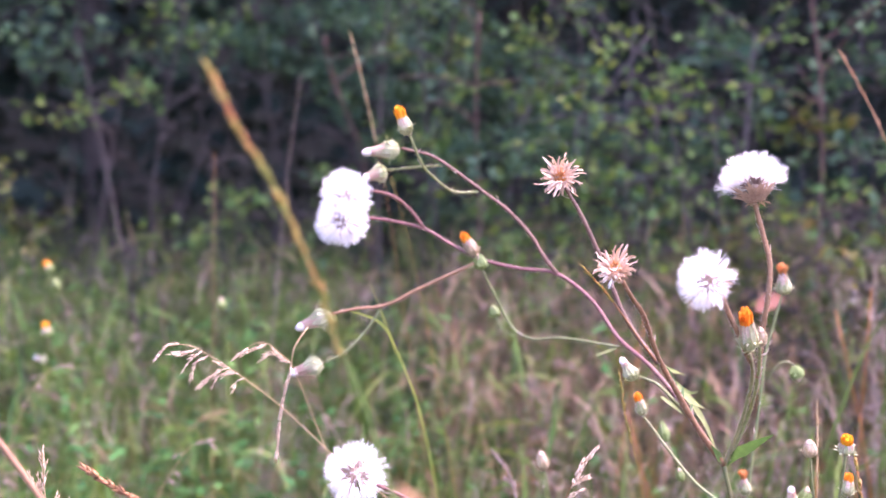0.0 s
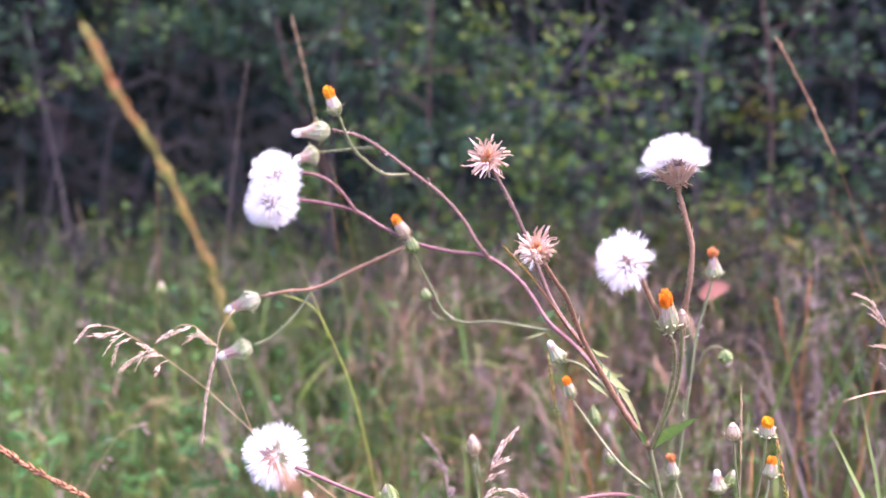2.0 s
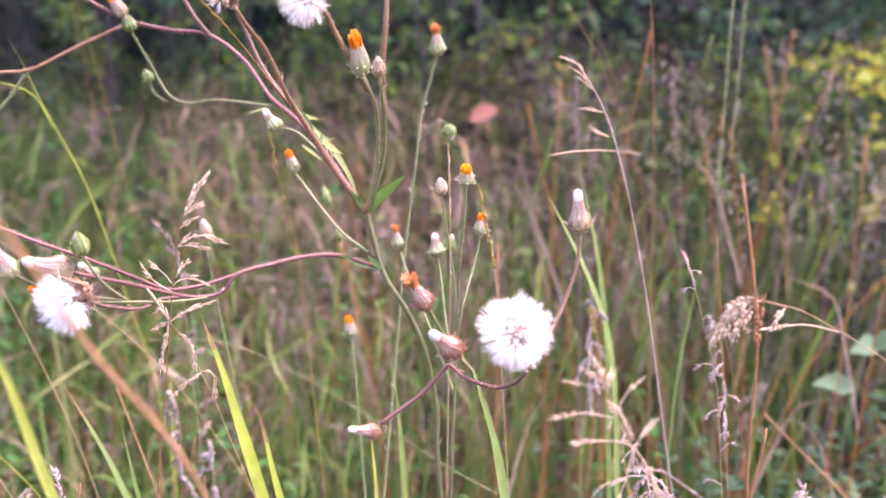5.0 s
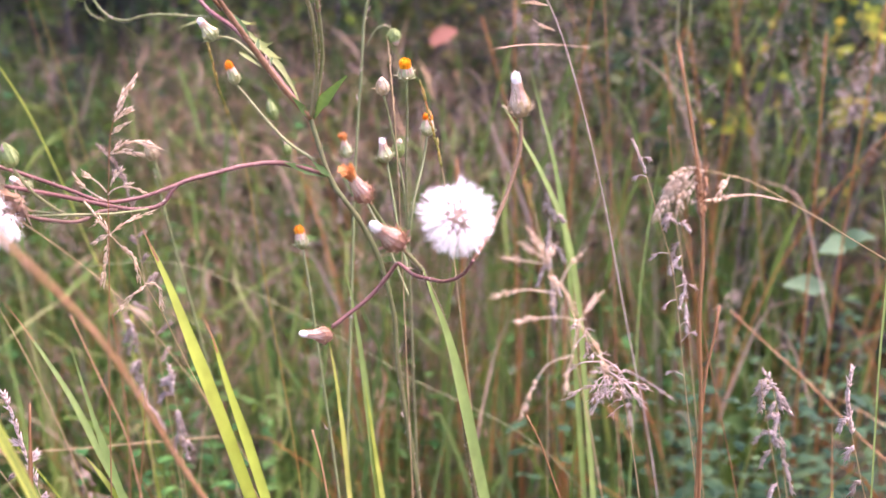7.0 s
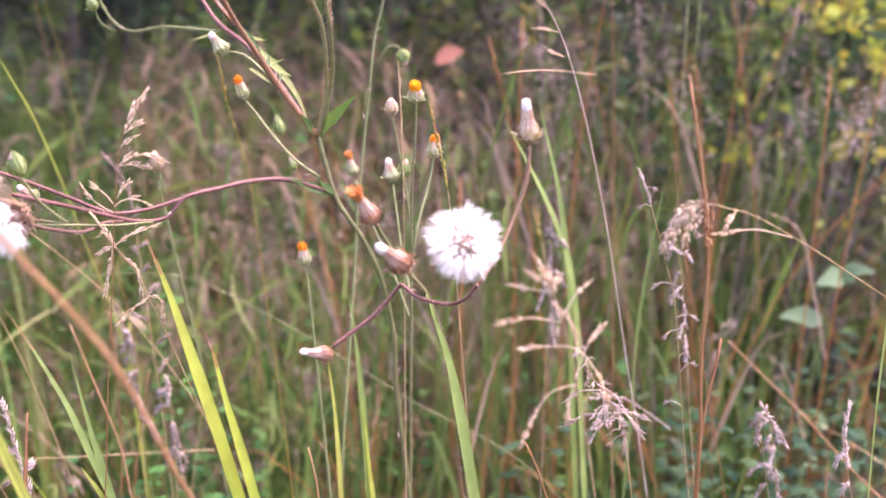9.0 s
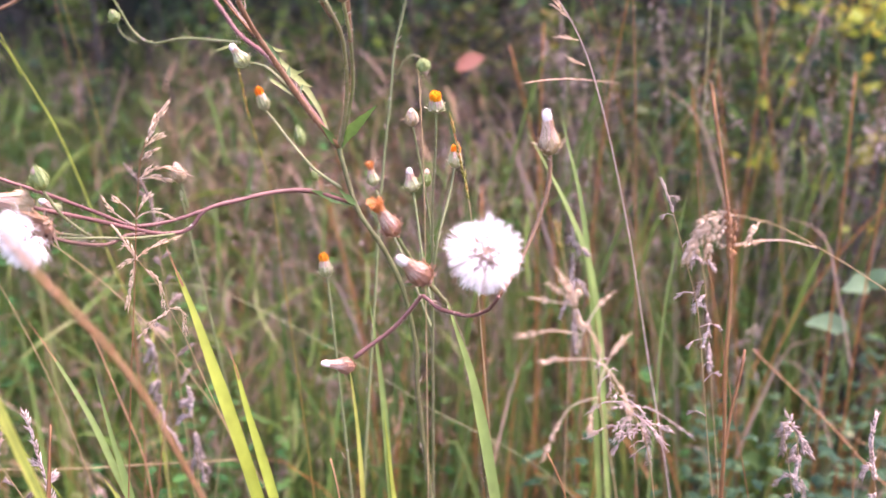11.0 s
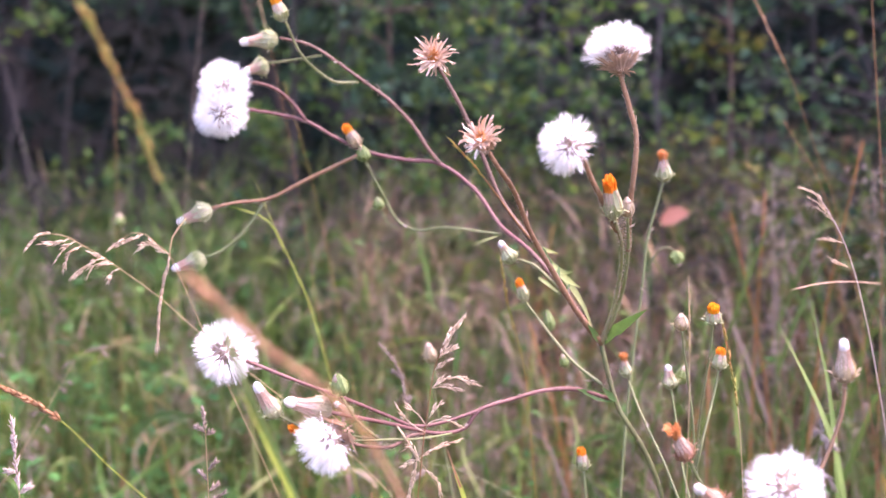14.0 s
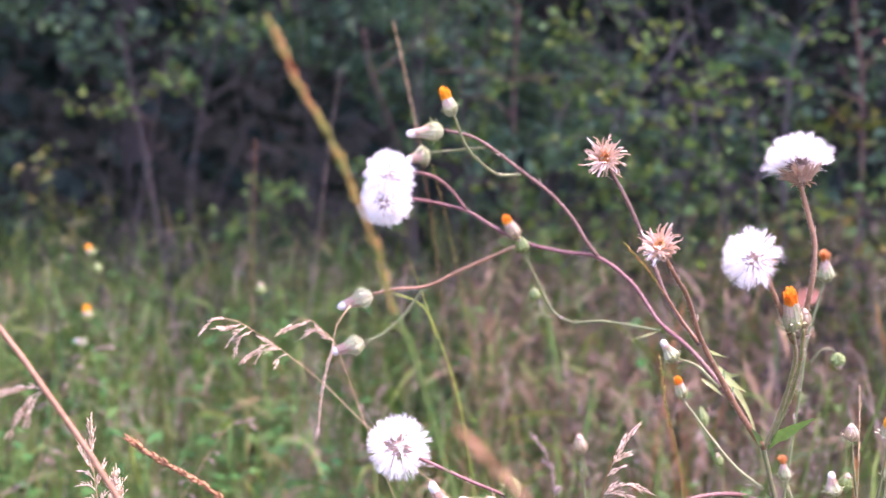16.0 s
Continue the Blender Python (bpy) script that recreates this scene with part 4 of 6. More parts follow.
    for k, (x, y, h, w, n, low) in enumerate([(0.07, 1.28, 0.56, 0.24, 420, 0.36), (0.17, 1.2, 0.54, 0.2, 360, 0.34), (-0.08, 1.4, 0.55, 0.2, 220, 0.4)]):
        shrub("low_shrub", x, y, h, w, n, 151 + k, M_HEDGE_LIGHT, light, low, 0.0125, 3)
    # the wood behind, its shade put into the dark leaf and sheet colours
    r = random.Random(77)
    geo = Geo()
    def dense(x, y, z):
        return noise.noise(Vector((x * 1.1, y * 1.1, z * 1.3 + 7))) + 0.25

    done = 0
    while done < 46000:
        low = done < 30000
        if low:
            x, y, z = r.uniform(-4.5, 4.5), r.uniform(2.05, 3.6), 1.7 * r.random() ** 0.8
        else:   # unseen boughs, added overhead to shade the hedge
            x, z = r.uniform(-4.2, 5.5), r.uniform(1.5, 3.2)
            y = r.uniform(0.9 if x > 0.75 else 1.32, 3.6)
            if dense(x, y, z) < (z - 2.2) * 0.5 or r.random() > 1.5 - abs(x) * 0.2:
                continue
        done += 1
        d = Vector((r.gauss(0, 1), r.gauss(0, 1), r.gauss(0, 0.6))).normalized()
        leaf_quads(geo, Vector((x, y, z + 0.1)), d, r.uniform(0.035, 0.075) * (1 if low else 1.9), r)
    stuff("woodland_foliage", geo, M_WOOD_LEAF_SHADE, "dense woodland foliage, coloured dark for its shade, with added boughs", "foliage")
    for k in range(9):   # the trees that carry it
        x, y = -3.6 + 0.95 * k + r.uniform(-0.2, 0.2), r.uniform(2.3, 3.2)
        tree = root_at("tree", x, y, "slender dark tree in the shaded wood behind the hedge", "tree", "wood trees")
        line = smooth_line([Vector((x, y, -0.03)), Vector((x + r.gauss(0, 0.05), y, 0.9)), Vector((x + r.gauss(0, 0.12), y - 0.1, 1.9)), Vector((x + r.gauss(0, 0.2), y - 0.2, 2.9))], 0.12)
        trunk = Geo()
        tube(trunk, line, 0.045, 0.012, 9, 0.08, r)
        part("trunk", trunk, M_BARK, tree)
        for m in range(6):
            limb = Geo()
            q = line[int(len(line) * r.uniform(0.45, 0.95))]
            a = r.uniform(0, 6.283)
            end = q + Vector((math.cos(a) * 0.7, math.sin(a) * 0.6 - 0.35, r.uniform(0.15, 0.5)))
            tube(limb, smooth_line([q, q.lerp(end, 0.5) + Vector((0, 0, 0.06)), end], 0.1), 0.013, 0.004, 6)
            part("limb", limb, M_BARK, tree)
    for k, x in enumerate((-2.9, -2.2, -1.6, 2.15, 2.75, 3.4)):
        shrub("hedge_shrub", x, 1.7, 0.95, 0.6, 900, 91 + k, M_HEDGE, green, 0.15, 0.028)
    # plain curved sheet; its dark colour stands for the wood's shaded depth
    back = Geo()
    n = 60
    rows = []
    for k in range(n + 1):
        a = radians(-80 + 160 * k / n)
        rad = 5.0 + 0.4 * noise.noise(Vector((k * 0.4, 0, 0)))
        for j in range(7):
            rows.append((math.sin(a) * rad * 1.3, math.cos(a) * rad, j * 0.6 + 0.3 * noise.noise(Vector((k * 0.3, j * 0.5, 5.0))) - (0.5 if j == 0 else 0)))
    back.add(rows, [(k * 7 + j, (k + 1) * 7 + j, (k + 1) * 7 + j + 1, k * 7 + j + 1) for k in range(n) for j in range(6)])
    tagged(new("backdrop", mesh_of("backdrop", back, M_WOOD_SHADE)), "dark backdrop sheet coloured as the shaded depth of the wood", "backdrop", kind="structure")


hedge()


# ---- single grasses ----
def grass(points, r, head=None, material=None, head_material=None, label="thin dry grass stalk", size=6.0, portion=0.25, name="grass_stalk", ground=True, thick=1.0):
    """A grass stalk from tip to base with its seed head: spike, panicle, plume or none."""
    pts = cm(points)
    if ground:
        pts = to_ground(pts)
    line = smooth_line(pts, 0.006)
    foot = line[-1]
    base = root_at(name, foot.x, foot.y, label, "grass", "grass stalks")
    geo = Geo()
    tube(geo, line, r * 0.00035, r * 0.00075, 6, 0.05, rng)
    part("stalk", geo, material or M_STRAW, base)
    if not head:
        return base
    n = max(4, int(len(line) * portion))
    ears = Geo()
    ln = size * 0.001

    def dense(run, step, lean, fat=1.0):
        """Overlapping spikelets laid along a run, tips forward."""
        fine = smooth_line(run, step)
        for i, p in enumerate(fine[:-1]):
            d = (p - fine[i + 1]).normalized()
            for s in range(2 if lean < 0.4 else 3):
                q = cone_dir(d, rng.uniform(0.3, 1.3) * lean, i * 2.4 + s * 2.6 + rng.uniform(-0.5, 0.5))
                spikelet(ears, p - q * ln * 0.15, q, ln * rng.uniform(0.8, 1.2), ln * 0.13 * fat)

    if head == "spike":
        dense(line[:n], ln * 0.38, 0.24 * thick, 1.15 * thick)
    else:
        nodes, reach, bare, droop, tip = {"plume": (11, 3.4, 0.1, 0.8, 0.2), "panicle": (9, 3.0, 0.05, 0.1, 0.35), "open": (10, 6.0, 0.45, 0.7, 0.1), "clump": (12, 2.2, 0.0, 0.9, 0.8)}[head]
        dense(line[:max(3, int(n * tip))], ln * 0.4, 0.5, 1.3)
        for k in range(nodes):
            f = tip * 0.6 + (1 - tip * 0.6) * k / nodes
            i = min(len(line) - 2, max(1, int(n * f)))
            d = (line[i - 1] - line[i + 1]).normalized()
            q = cone_dir(d, rng.uniform(0.35, 0.9), k * 2.6 + rng.uniform(-0.6, 0.6))
            if head in ("plume", "clump"):
                q = (d * rng.uniform(0.3, 0.9) + Vector((rng.gauss(0, 0.15), rng.gauss(0, 0.2), -rng.uniform(0.5, 1.0)))).normalized()
            elif head == "panicle":
                q = (d * 0.6 + Vector((rng.uniform(0.3, 0.9) * (1 if k % 3 else -1), rng.gauss(0, 0.3), 0))).normalized()
            else:
                q = Vector((math.cos(k * 2.5) + rng.gauss(0, 0.2), rng.gauss(0, 0.4), rng.uniform(0.1, 0.6))).normalized()
            out = ln * reach * rng.uniform(0.45, 1.0) * (0.45 + 0.75 * f)
            a = line[i]
            mid = a + q * out * 0.5 + Vector((0, 0, -droop * out * 0.12))
            end = a + q * out * 0.85 + Vector((0, 0, -droop * out * 0.6))
            twig = smooth_line([a, mid, end], 0.002)
            tube(ears, twig, 0.0002, 0.00014, 4)
            run = list(reversed(twig[int(len(twig) * bare):]))
            if len(run) > 2:
                dense(run, ln * 0.42, 0.55, 1.35)
    part("seed_head", ears, head_material or M_SPIKELET, base)
    return base


def blade(points, width, material=None, label="long green grass blade", dead_tip=0.0, hint=(0.6, -0.7, 0.4), ground=True, name="grass_shoot"):
    """A broad grass blade from tip to base, folded along its midrib, some with a dead tip."""
    pts = cm(points)
    if ground:
        pts = to_ground(pts)
    line = smooth_line(pts, 0.006)
    foot = line[-1]
    base = root_at(name, foot.x, foot.y, label, "grass", "grass blades")
    n = len(line)
    cut = max(1, int(n * dead_tip))

    def wide(t):
        return min(1.0, 0.04 + 7.0 * t) * (1 - 0.35 * max(0, t - 0.6) / 0.4)

    geo = Geo()
    full = line[cut - 1:] if dead_tip else line
    lo = (cut - 1) / n if dead_tip else 0
    strip(geo, full, width * 0.001, Vector(hint), 0.28, lambda t: wide(lo + t * (1 - lo)))
    part("blade", geo, material or M_BLADE, base)
    if dead_tip:
        tip = Geo()
        strip(tip, line[:cut + 1], width * 0.001, Vector(hint) + Vector((0.3, 0, 0)), 0.5, lambda t: wide(t * lo) * 0.9)
        part("tip", tip, M_TIP, base, "shrivelled red-brown tip")
    return base


def ear(plant, points, size=3.0, fat=1.45, bare=0.0, material=None, loose=0.2):
    """One side branch of a grass panicle from tip to axis, set with pale spikelets."""
    ln = size * 0.001
    line = smooth_line(cm(points), ln * 0.4)
    geo = Geo()
    tube(geo, line, 0.00016, 0.00024, 4)
    run = line[:max(3, int(len(line) * (1 - bare)))]
    for i, p in enumerate(run[:-1]):
        d = (p - run[i + 1]).normalized()
        thick = min(1.0, 0.6 + 2.5 * i / len(run)) * rng.uniform(0.7, 1.2)
        if rng.random() < 0.14:   # a fallen spikelet
            continue
        for s in range(2):
            a = i * 2.7 + s * 3.0 + rng.uniform(-0.6, 0.6)
            q = cone_dir(d, rng.uniform(0.08, loose + 0.14), a)
            spikelet(geo, p - q * ln * 0.1 + cone_dir(d, 1.57, a) * ln * 0.1 * fat, q, ln * rng.uniform(0.6, 1.25), ln * 0.14 * fat * thick)
    return part("panicle_branch", geo, material or M_SPIKELET, plant)
# ---- the main hawksbeard plant ----
main = root_at("hawksbeard", 0.160, 0.450, "tall branching hawksbeard with white seed heads, buds and red stems", "wildflower")
branch(main, [(11.36, 45.50, 42.28), (11.94, 45.20, 39.91), (12.44, 45.00, 38.95), (13.02, 45.00, 38.01), (13.75, 45.00, 36.26), (14.20, 45.00, 33.86), (14.23, 45.00, 31.74), (14.47, 45.00, 29.09)], 1.5, 1.15, M_STEM, ground=True, name="main_stem")
branch(main, [(-3.43, 51.30, 51.93), (-2.36, 52.00, 51.74), (-0.85, 52.30, 51.35), (0.44, 52.00, 50.62), (1.85, 51.70, 49.97), (3.50, 51.50, 49.60), (5.14, 51.20, 49.39), (6.62, 50.50, 48.29), (7.66, 49.50, 46.77), (8.70, 48.00, 45.90), (9.68, 46.80, 44.75), (10.53, 45.90, 43.49), (11.35, 45.40, 42.28)], 1.15, 0.8, M_STEM_PURPLE)
branch(main, [(-3.36, 51.30, 53.14), (-2.48, 51.80, 52.96), (-1.62, 52.20, 52.37), (-0.85, 52.30, 51.35)], 0.9, 0.7, M_STEM_RED)
branch(main, [(-5.13, 51.10, 47.55), (-4.05, 51.30, 47.79), (-2.59, 51.80, 47.91), (-1.07, 51.90, 48.64), (0.46, 51.80, 49.36), (1.47, 51.70, 49.84)], 1.0, 0.7, M_STEM_TAN)
branch(main, [(-5.47, 51.20, 45.34), (-4.58, 51.50, 45.71), (-3.59, 51.70, 46.63), (-2.84, 51.80, 47.71)], 0.8, 0.6, M_STEM_GREEN)
branch(main, [(1.42, 51.90, 50.20), (1.67, 51.70, 49.84)], 0.7, 0.6, M_STEM_GREEN)
branch(main, [(1.78, 51.80, 49.50), (2.52, 52.10, 48.05), (3.18, 52.00, 46.83), (4.06, 51.50, 46.39), (5.39, 50.50, 46.59), (7.71, 49.40, 46.38)], 0.7, 0.6, M_STEM_GREEN)
branch(main, [(2.43, 52.10, 47.40), (2.66, 52.00, 46.77), (3.26, 51.90, 46.40)], 0.4, 0.35, M_STEM_GREEN, 0.5)
branch(main, [(-1.86, 51.10, 55.02), (-0.58, 51.20, 54.72), (0.42, 51.30, 54.11), (1.74, 51.40, 53.13), (2.96, 51.40, 52.21), (3.98, 51.30, 51.09), (4.50, 51.20, 50.22), (5.14, 51.20, 49.39)], 1.0, 0.7, M_STEM_BROWN)
branch(main, [(-1.45, 49.00, 55.67), (-0.88, 49.70, 54.30), (-0.12, 50.50, 53.50), (0.56, 51.00, 53.07), (1.56, 51.40, 53.08)], 0.7, 0.6, M_STEM_GREEN)
branch(main, [(-2.69, 53.50, 54.00), (-1.14, 52.60, 54.16), (-0.08, 51.30, 54.26)], 0.6, 0.55, M_STEM_GREEN)
branch(main, [(6.13, 39.80, 50.63), (6.79, 40.60, 49.64), (7.34, 41.50, 48.91), (8.14, 43.00, 47.20), (9.11, 44.00, 45.58), (10.20, 44.80, 43.82), (11.35, 45.40, 42.28)], 1.4, 0.85, M_STEM_TAN, 1.5)
branch(main, [(4.74, 45.10, 53.61), (5.42, 45.00, 52.43), (6.00, 45.00, 51.22), (6.46, 44.90, 50.12), (7.24, 44.60, 48.26), (8.28, 43.60, 46.77)], 1.1, 0.9, M_STEM_BROWN, 1.5)
branch(main, [(10.65, 39.40, 48.00), (11.37, 41.50, 46.64), (11.66, 44.00, 44.36), (11.40, 45.40, 42.28)], 1.0, 0.8, M_STEM_LIGHT, 1.0)
branch(main, [(11.36, 40.60, 48.01), (11.71, 42.00, 46.55), (11.87, 43.80, 44.64), (11.51, 45.40, 42.40)], 0.9, 0.75, M_STEM_LIGHT, 1.0)
branch(main, [(10.98, 40.50, 53.22), (11.39, 40.60, 51.92), (11.65, 40.60, 50.91), (11.61, 40.60, 49.69), (11.55, 41.00, 48.40), (11.71, 42.00, 46.55)], 1.1, 0.95, M_STEM_TAN, 2)
branch(main, [(9.18, 37.80, 50.39), (9.58, 38.40, 49.65), (10.13, 39.00, 48.70), (10.90, 40.20, 47.50)], 1.05, 0.9, M_STEM_TAN, 2)
branch(main, [(0.49, 38.60, 41.56), (1.37, 39.00, 41.23), (2.44, 39.80, 40.77), (3.56, 40.60, 40.26), (4.54, 41.20, 39.90), (5.47, 41.70, 39.94), (6.08, 41.90, 40.58), (7.32, 42.60, 40.76), (8.67, 43.40, 40.87), (10.05, 44.00, 40.75), (11.72, 45.10, 40.00)], 1.1, 0.8, M_STEM_RED)
branch(main, [(-2.33, 39.40, 43.23), (-0.49, 39.30, 42.45), (0.96, 39.60, 41.79), (2.42, 40.20, 40.98), (3.56, 40.70, 40.36), (4.76, 41.40, 40.30), (6.08, 41.90, 40.58)], 0.8, 0.7, M_STEM_RED)
branch(main, [(1.03, 38.00, 40.68), (1.74, 38.60, 40.28), (2.70, 39.60, 39.93), (3.36, 40.40, 40.07), (3.94, 40.80, 40.02)], 0.8, 0.7, M_STEM_BROWN)
branch(main, [(1.00, 38.80, 40.42), (2.42, 39.60, 40.19), (3.75, 40.40, 39.96), (4.95, 41.30, 39.85)], 0.6, 0.5, M_STEM_GREEN)
branch(main, [(0.98, 38.40, 42.20), (1.48, 38.80, 41.19), (2.23, 39.60, 40.24)], 0.6, 0.5, M_STEM_GREEN)
branch(main, [(-1.26, 38.00, 41.69), (-0.11, 38.60, 40.92), (1.14, 39.00, 40.56), (2.23, 39.60, 40.24)], 0.6, 0.5, M_STEM_GREEN)
puff(main, [(-4.48, 50.90, 51.82), (-5.83, 52.40, 51.03)], 12.4, 170, 190)
puff(main, [(-4.33, 51.10, 52.93), (-5.57, 52.40, 53.46)], 12.2, 170, 190)
puff(main, [(10.97, 40.40, 53.62), (10.84, 40.85, 54.88)], 12.8, 80, 130)
puff(main, [(8.72, 37.30, 50.70), (7.60, 36.90, 51.05)], 10.8, 112, 104, 0.1, 0.0, (0.25, -0.3, 0.92))
puff(main, [(-3.13, 40.00, 43.44), (-3.45, 38.70, 44.00)], 12.0, 140, 104, 0.05, 0.25)
puff(main, [(0.80, 37.80, 40.88), (-0.01, 37.00, 40.51)], 13.5, 62, 80)
spent_head(main, [(4.62, 45.10, 53.87), (4.33, 43.90, 54.36)], 8.8)
spent_head(main, [(5.99, 39.60, 50.86), (5.80, 38.90, 51.55)], 7.2)
puff(main, [(5.91, 39.60, 50.70), (5.44, 38.80, 50.43)], 6.0, 50, 9)
bud(main, [(-1.49, 49.00, 55.60), (-1.91, 48.80, 56.76)], "yellow", 5.6)
bud(main, [(-1.94, 51.10, 55.00), (-3.61, 50.80, 54.82)], "white", 7.5)
bud(main, [(-2.64, 53.60, 53.97), (-3.75, 53.20, 53.60)], "white", 7.5)
bud(main, [(1.52, 51.90, 50.13), (0.87, 51.80, 51.18)], "orange", 5.5, M_BRACT_PINK)
bud(main, [(1.78, 51.80, 49.55), (1.62, 51.60, 50.23)], "closed", 6.0)
bud(main, [(2.45, 52.10, 47.33), (2.24, 52.00, 47.86)], "closed", 5.0)
bud(main, [(-5.08, 51.10, 47.58), (-6.65, 50.90, 46.93)], "white", 7.8)
bud(main, [(-5.45, 51.20, 45.34), (-6.97, 51.00, 44.86)], "white", 7.8)
bud(main, [(10.61, 39.20, 48.04), (10.26, 38.60, 49.54)], "orange", 6.0)
bud(main, [(11.36, 40.60, 47.97), (11.31, 40.40, 48.66)], "closed", 4.6, M_BRACT_PINK)
bud(main, [(-1.18, 38.10, 41.55), (-1.86, 37.60, 42.90)], "white", 6.5)
bud(main, [(0.64, 38.60, 41.55), (-0.98, 38.20, 42.08)], "white", 8.0, M_BRACT_PINK)
bud(main, [(1.03, 38.40, 42.16), (0.86, 38.20, 42.94)], "closed", 5.6)
bud(main, [(-0.13, 38.90, 40.65), (-0.81, 38.60, 41.05)], "orange", 4.5)
bud(main, [(1.30, 39.60, 41.09), (0.69, 39.40, 41.68)], "white", 5.0)
bud(main, [(7.90, 46.50, 45.53), (7.31, 46.60, 46.45)], "white", 6.0)
herb_leaf(main, [(12.74, 43.20, 44.07), (12.23, 44.20, 43.41), (11.75, 45.00, 42.79), (11.44, 45.40, 42.28)], 4.4)
herb_leaf(main, [(10.63, 44.60, 43.30), (10.97, 45.00, 42.79), (11.35, 45.40, 42.28)], 3.5)
herb_leaf(main, [(10.05, 43.60, 40.86), (10.76, 44.40, 40.43), (11.81, 45.10, 39.95)], 4.0)
herb_leaf(main, [(11.24, 44.60, 40.70), (11.50, 44.80, 40.34), (11.93, 45.10, 39.94)], 3.0)
branch(main, [(7.97, 46.50, 45.65), (8.64, 46.00, 45.52), (9.52, 45.60, 44.68)], 0.8, 0.6, M_STEM_GREEN)
branch(main, [(8.57, 48.40, 43.61), (9.06, 48.00, 42.97), (9.63, 47.20, 42.20), (10.42, 46.20, 41.28), (11.40, 45.40, 40.57)], 0.8, 0.5, M_STEM_GREEN)
herb_leaf(main, [(8.44, 44.60, 46.77), (8.84, 44.50, 46.27), (9.23, 44.30, 45.37)], 2.6)
herb_leaf(main, [(9.57, 45.00, 45.61), (9.48, 44.80, 45.26), (9.35, 44.40, 44.94)], 2.2)
herb_leaf(main, [(10.14, 45.50, 44.93), (9.91, 45.20, 44.54), (9.76, 44.60, 44.40)], 2.2)
herb_leaf(main, [(10.14, 44.70, 45.42), (9.75, 45.20, 45.26), (9.26, 45.60, 45.67)], 2.6, True, M_LEAF_YELLOW)
herb_leaf(main, [(9.54, 44.00, 46.20), (9.27, 45.00, 46.11), (8.93, 45.50, 46.28)], 2.0, True, M_LEAF_YELLOW)
herb_leaf(main, [(10.38, 44.60, 44.74), (10.00, 45.20, 44.89), (9.47, 45.80, 45.36)], 3.2, True, M_LEAF_YELLOW)
herb_leaf(main, [(11.08, 45.20, 42.61), (10.65, 45.50, 43.80), (10.01, 45.80, 44.84), (9.21, 46.00, 45.80)], 2.8, True, M_LEAF_YELLOW)
herb_leaf(main, [(9.61, 45.00, 44.42), (9.22, 45.20, 44.74), (8.80, 45.50, 45.04)], 1.8, True, M_LEAF_YELLOW)
herb_leaf(main, [(6.39, 49.00, 46.02), (6.88, 49.20, 46.14), (7.63, 49.40, 46.36)], 1.0, True, M_LEAF_YELLOW)
bud(main, [(8.62, 48.40, 43.61), (8.30, 48.40, 44.55)], "orange", 4.5)
bud(main, [(10.21, 51.50, 41.62), (10.02, 51.60, 42.52)], "closed", 4.6)
bud(main, [(10.66, 50.00, 40.23), (10.49, 50.00, 40.82)], "closed", 3.8)

# ---- the low hawksbeard with the round clock ----
low = root_at("hawksbeard", 0.186, 0.457, "low hawksbeard with a round white seed clock and faded orange heads", "wildflower")
branch(low, [(14.39, 38.20, 37.43), (15.29, 39.00, 35.01), (15.93, 40.00, 31.47), (16.40, 41.00, 28.15)], 1.1, 0.9, M_STEM, ground=True, name="main_stem")
branch(low, [(15.51, 34.60, 38.48), (15.31, 35.40, 37.83), (14.87, 36.20, 37.44), (14.43, 37.00, 37.36), (13.97, 37.80, 37.39), (13.60, 38.40, 37.68), (13.38, 38.60, 37.39), (12.56, 38.80, 36.45), (11.63, 38.90, 35.78), (11.09, 38.80, 35.43)], 0.9, 0.7, M_STEM_RED)
branch(low, [(17.56, 35.70, 42.95), (17.47, 35.70, 41.75), (16.91, 35.60, 40.26), (16.13, 35.20, 39.03), (15.57, 34.90, 38.41)], 0.8, 0.7, M_STEM_TAN, 1.5)
branch(low, [(12.26, 35.40, 40.69), (12.85, 36.00, 39.63), (13.65, 37.00, 38.48), (14.39, 38.20, 37.43)], 0.8, 0.6, M_STEM_GREEN, 0.4)
branch(low, [(13.07, 34.60, 39.26), (13.68, 36.00, 38.42), (14.39, 38.20, 37.43)], 0.7, 0.6, M_STEM_GREEN, 0.4)
puff(low, [(14.77, 33.20, 40.23), (14.11, 30.00, 41.21)], 12.6, 150, 112, 0.04, 0.45, (-0.1, -0.55, 0.85))
bud(low, [(17.56, 35.70, 42.91), (17.34, 35.40, 44.44)], "white", 6.6, M_BRACT_PINK)
bud(low, [(12.29, 35.20, 40.61), (11.53, 34.60, 41.89)], "faded", 5.8, M_BRACT_RUSSET)
bud(low, [(13.21, 34.60, 39.19), (12.10, 33.80, 40.20)], "white", 7.0, M_BRACT_RUSSET)
bud(low, [(11.07, 38.70, 35.16), (9.85, 38.40, 35.47)], "white", 5.2, M_BRACT_RUSSET)

# ---- hawksbeards behind ----
rear = root_at("hawksbeard", 0.108, 0.456, "slender hawksbeard with orange heads and nodding green buds", "wildflower", "rear hawksbeards")
branch(rear, [(15.25, 51.00, 48.59), (14.83, 50.90, 47.10), (14.48, 50.80, 45.85), (14.21, 50.40, 44.12), (13.79, 50.00, 41.38), (13.40, 49.60, 38.63), (13.01, 49.00, 35.15)], 1.0, 0.6, M_STEM_GREEN, 0.4, ground=True, name="main_stem")
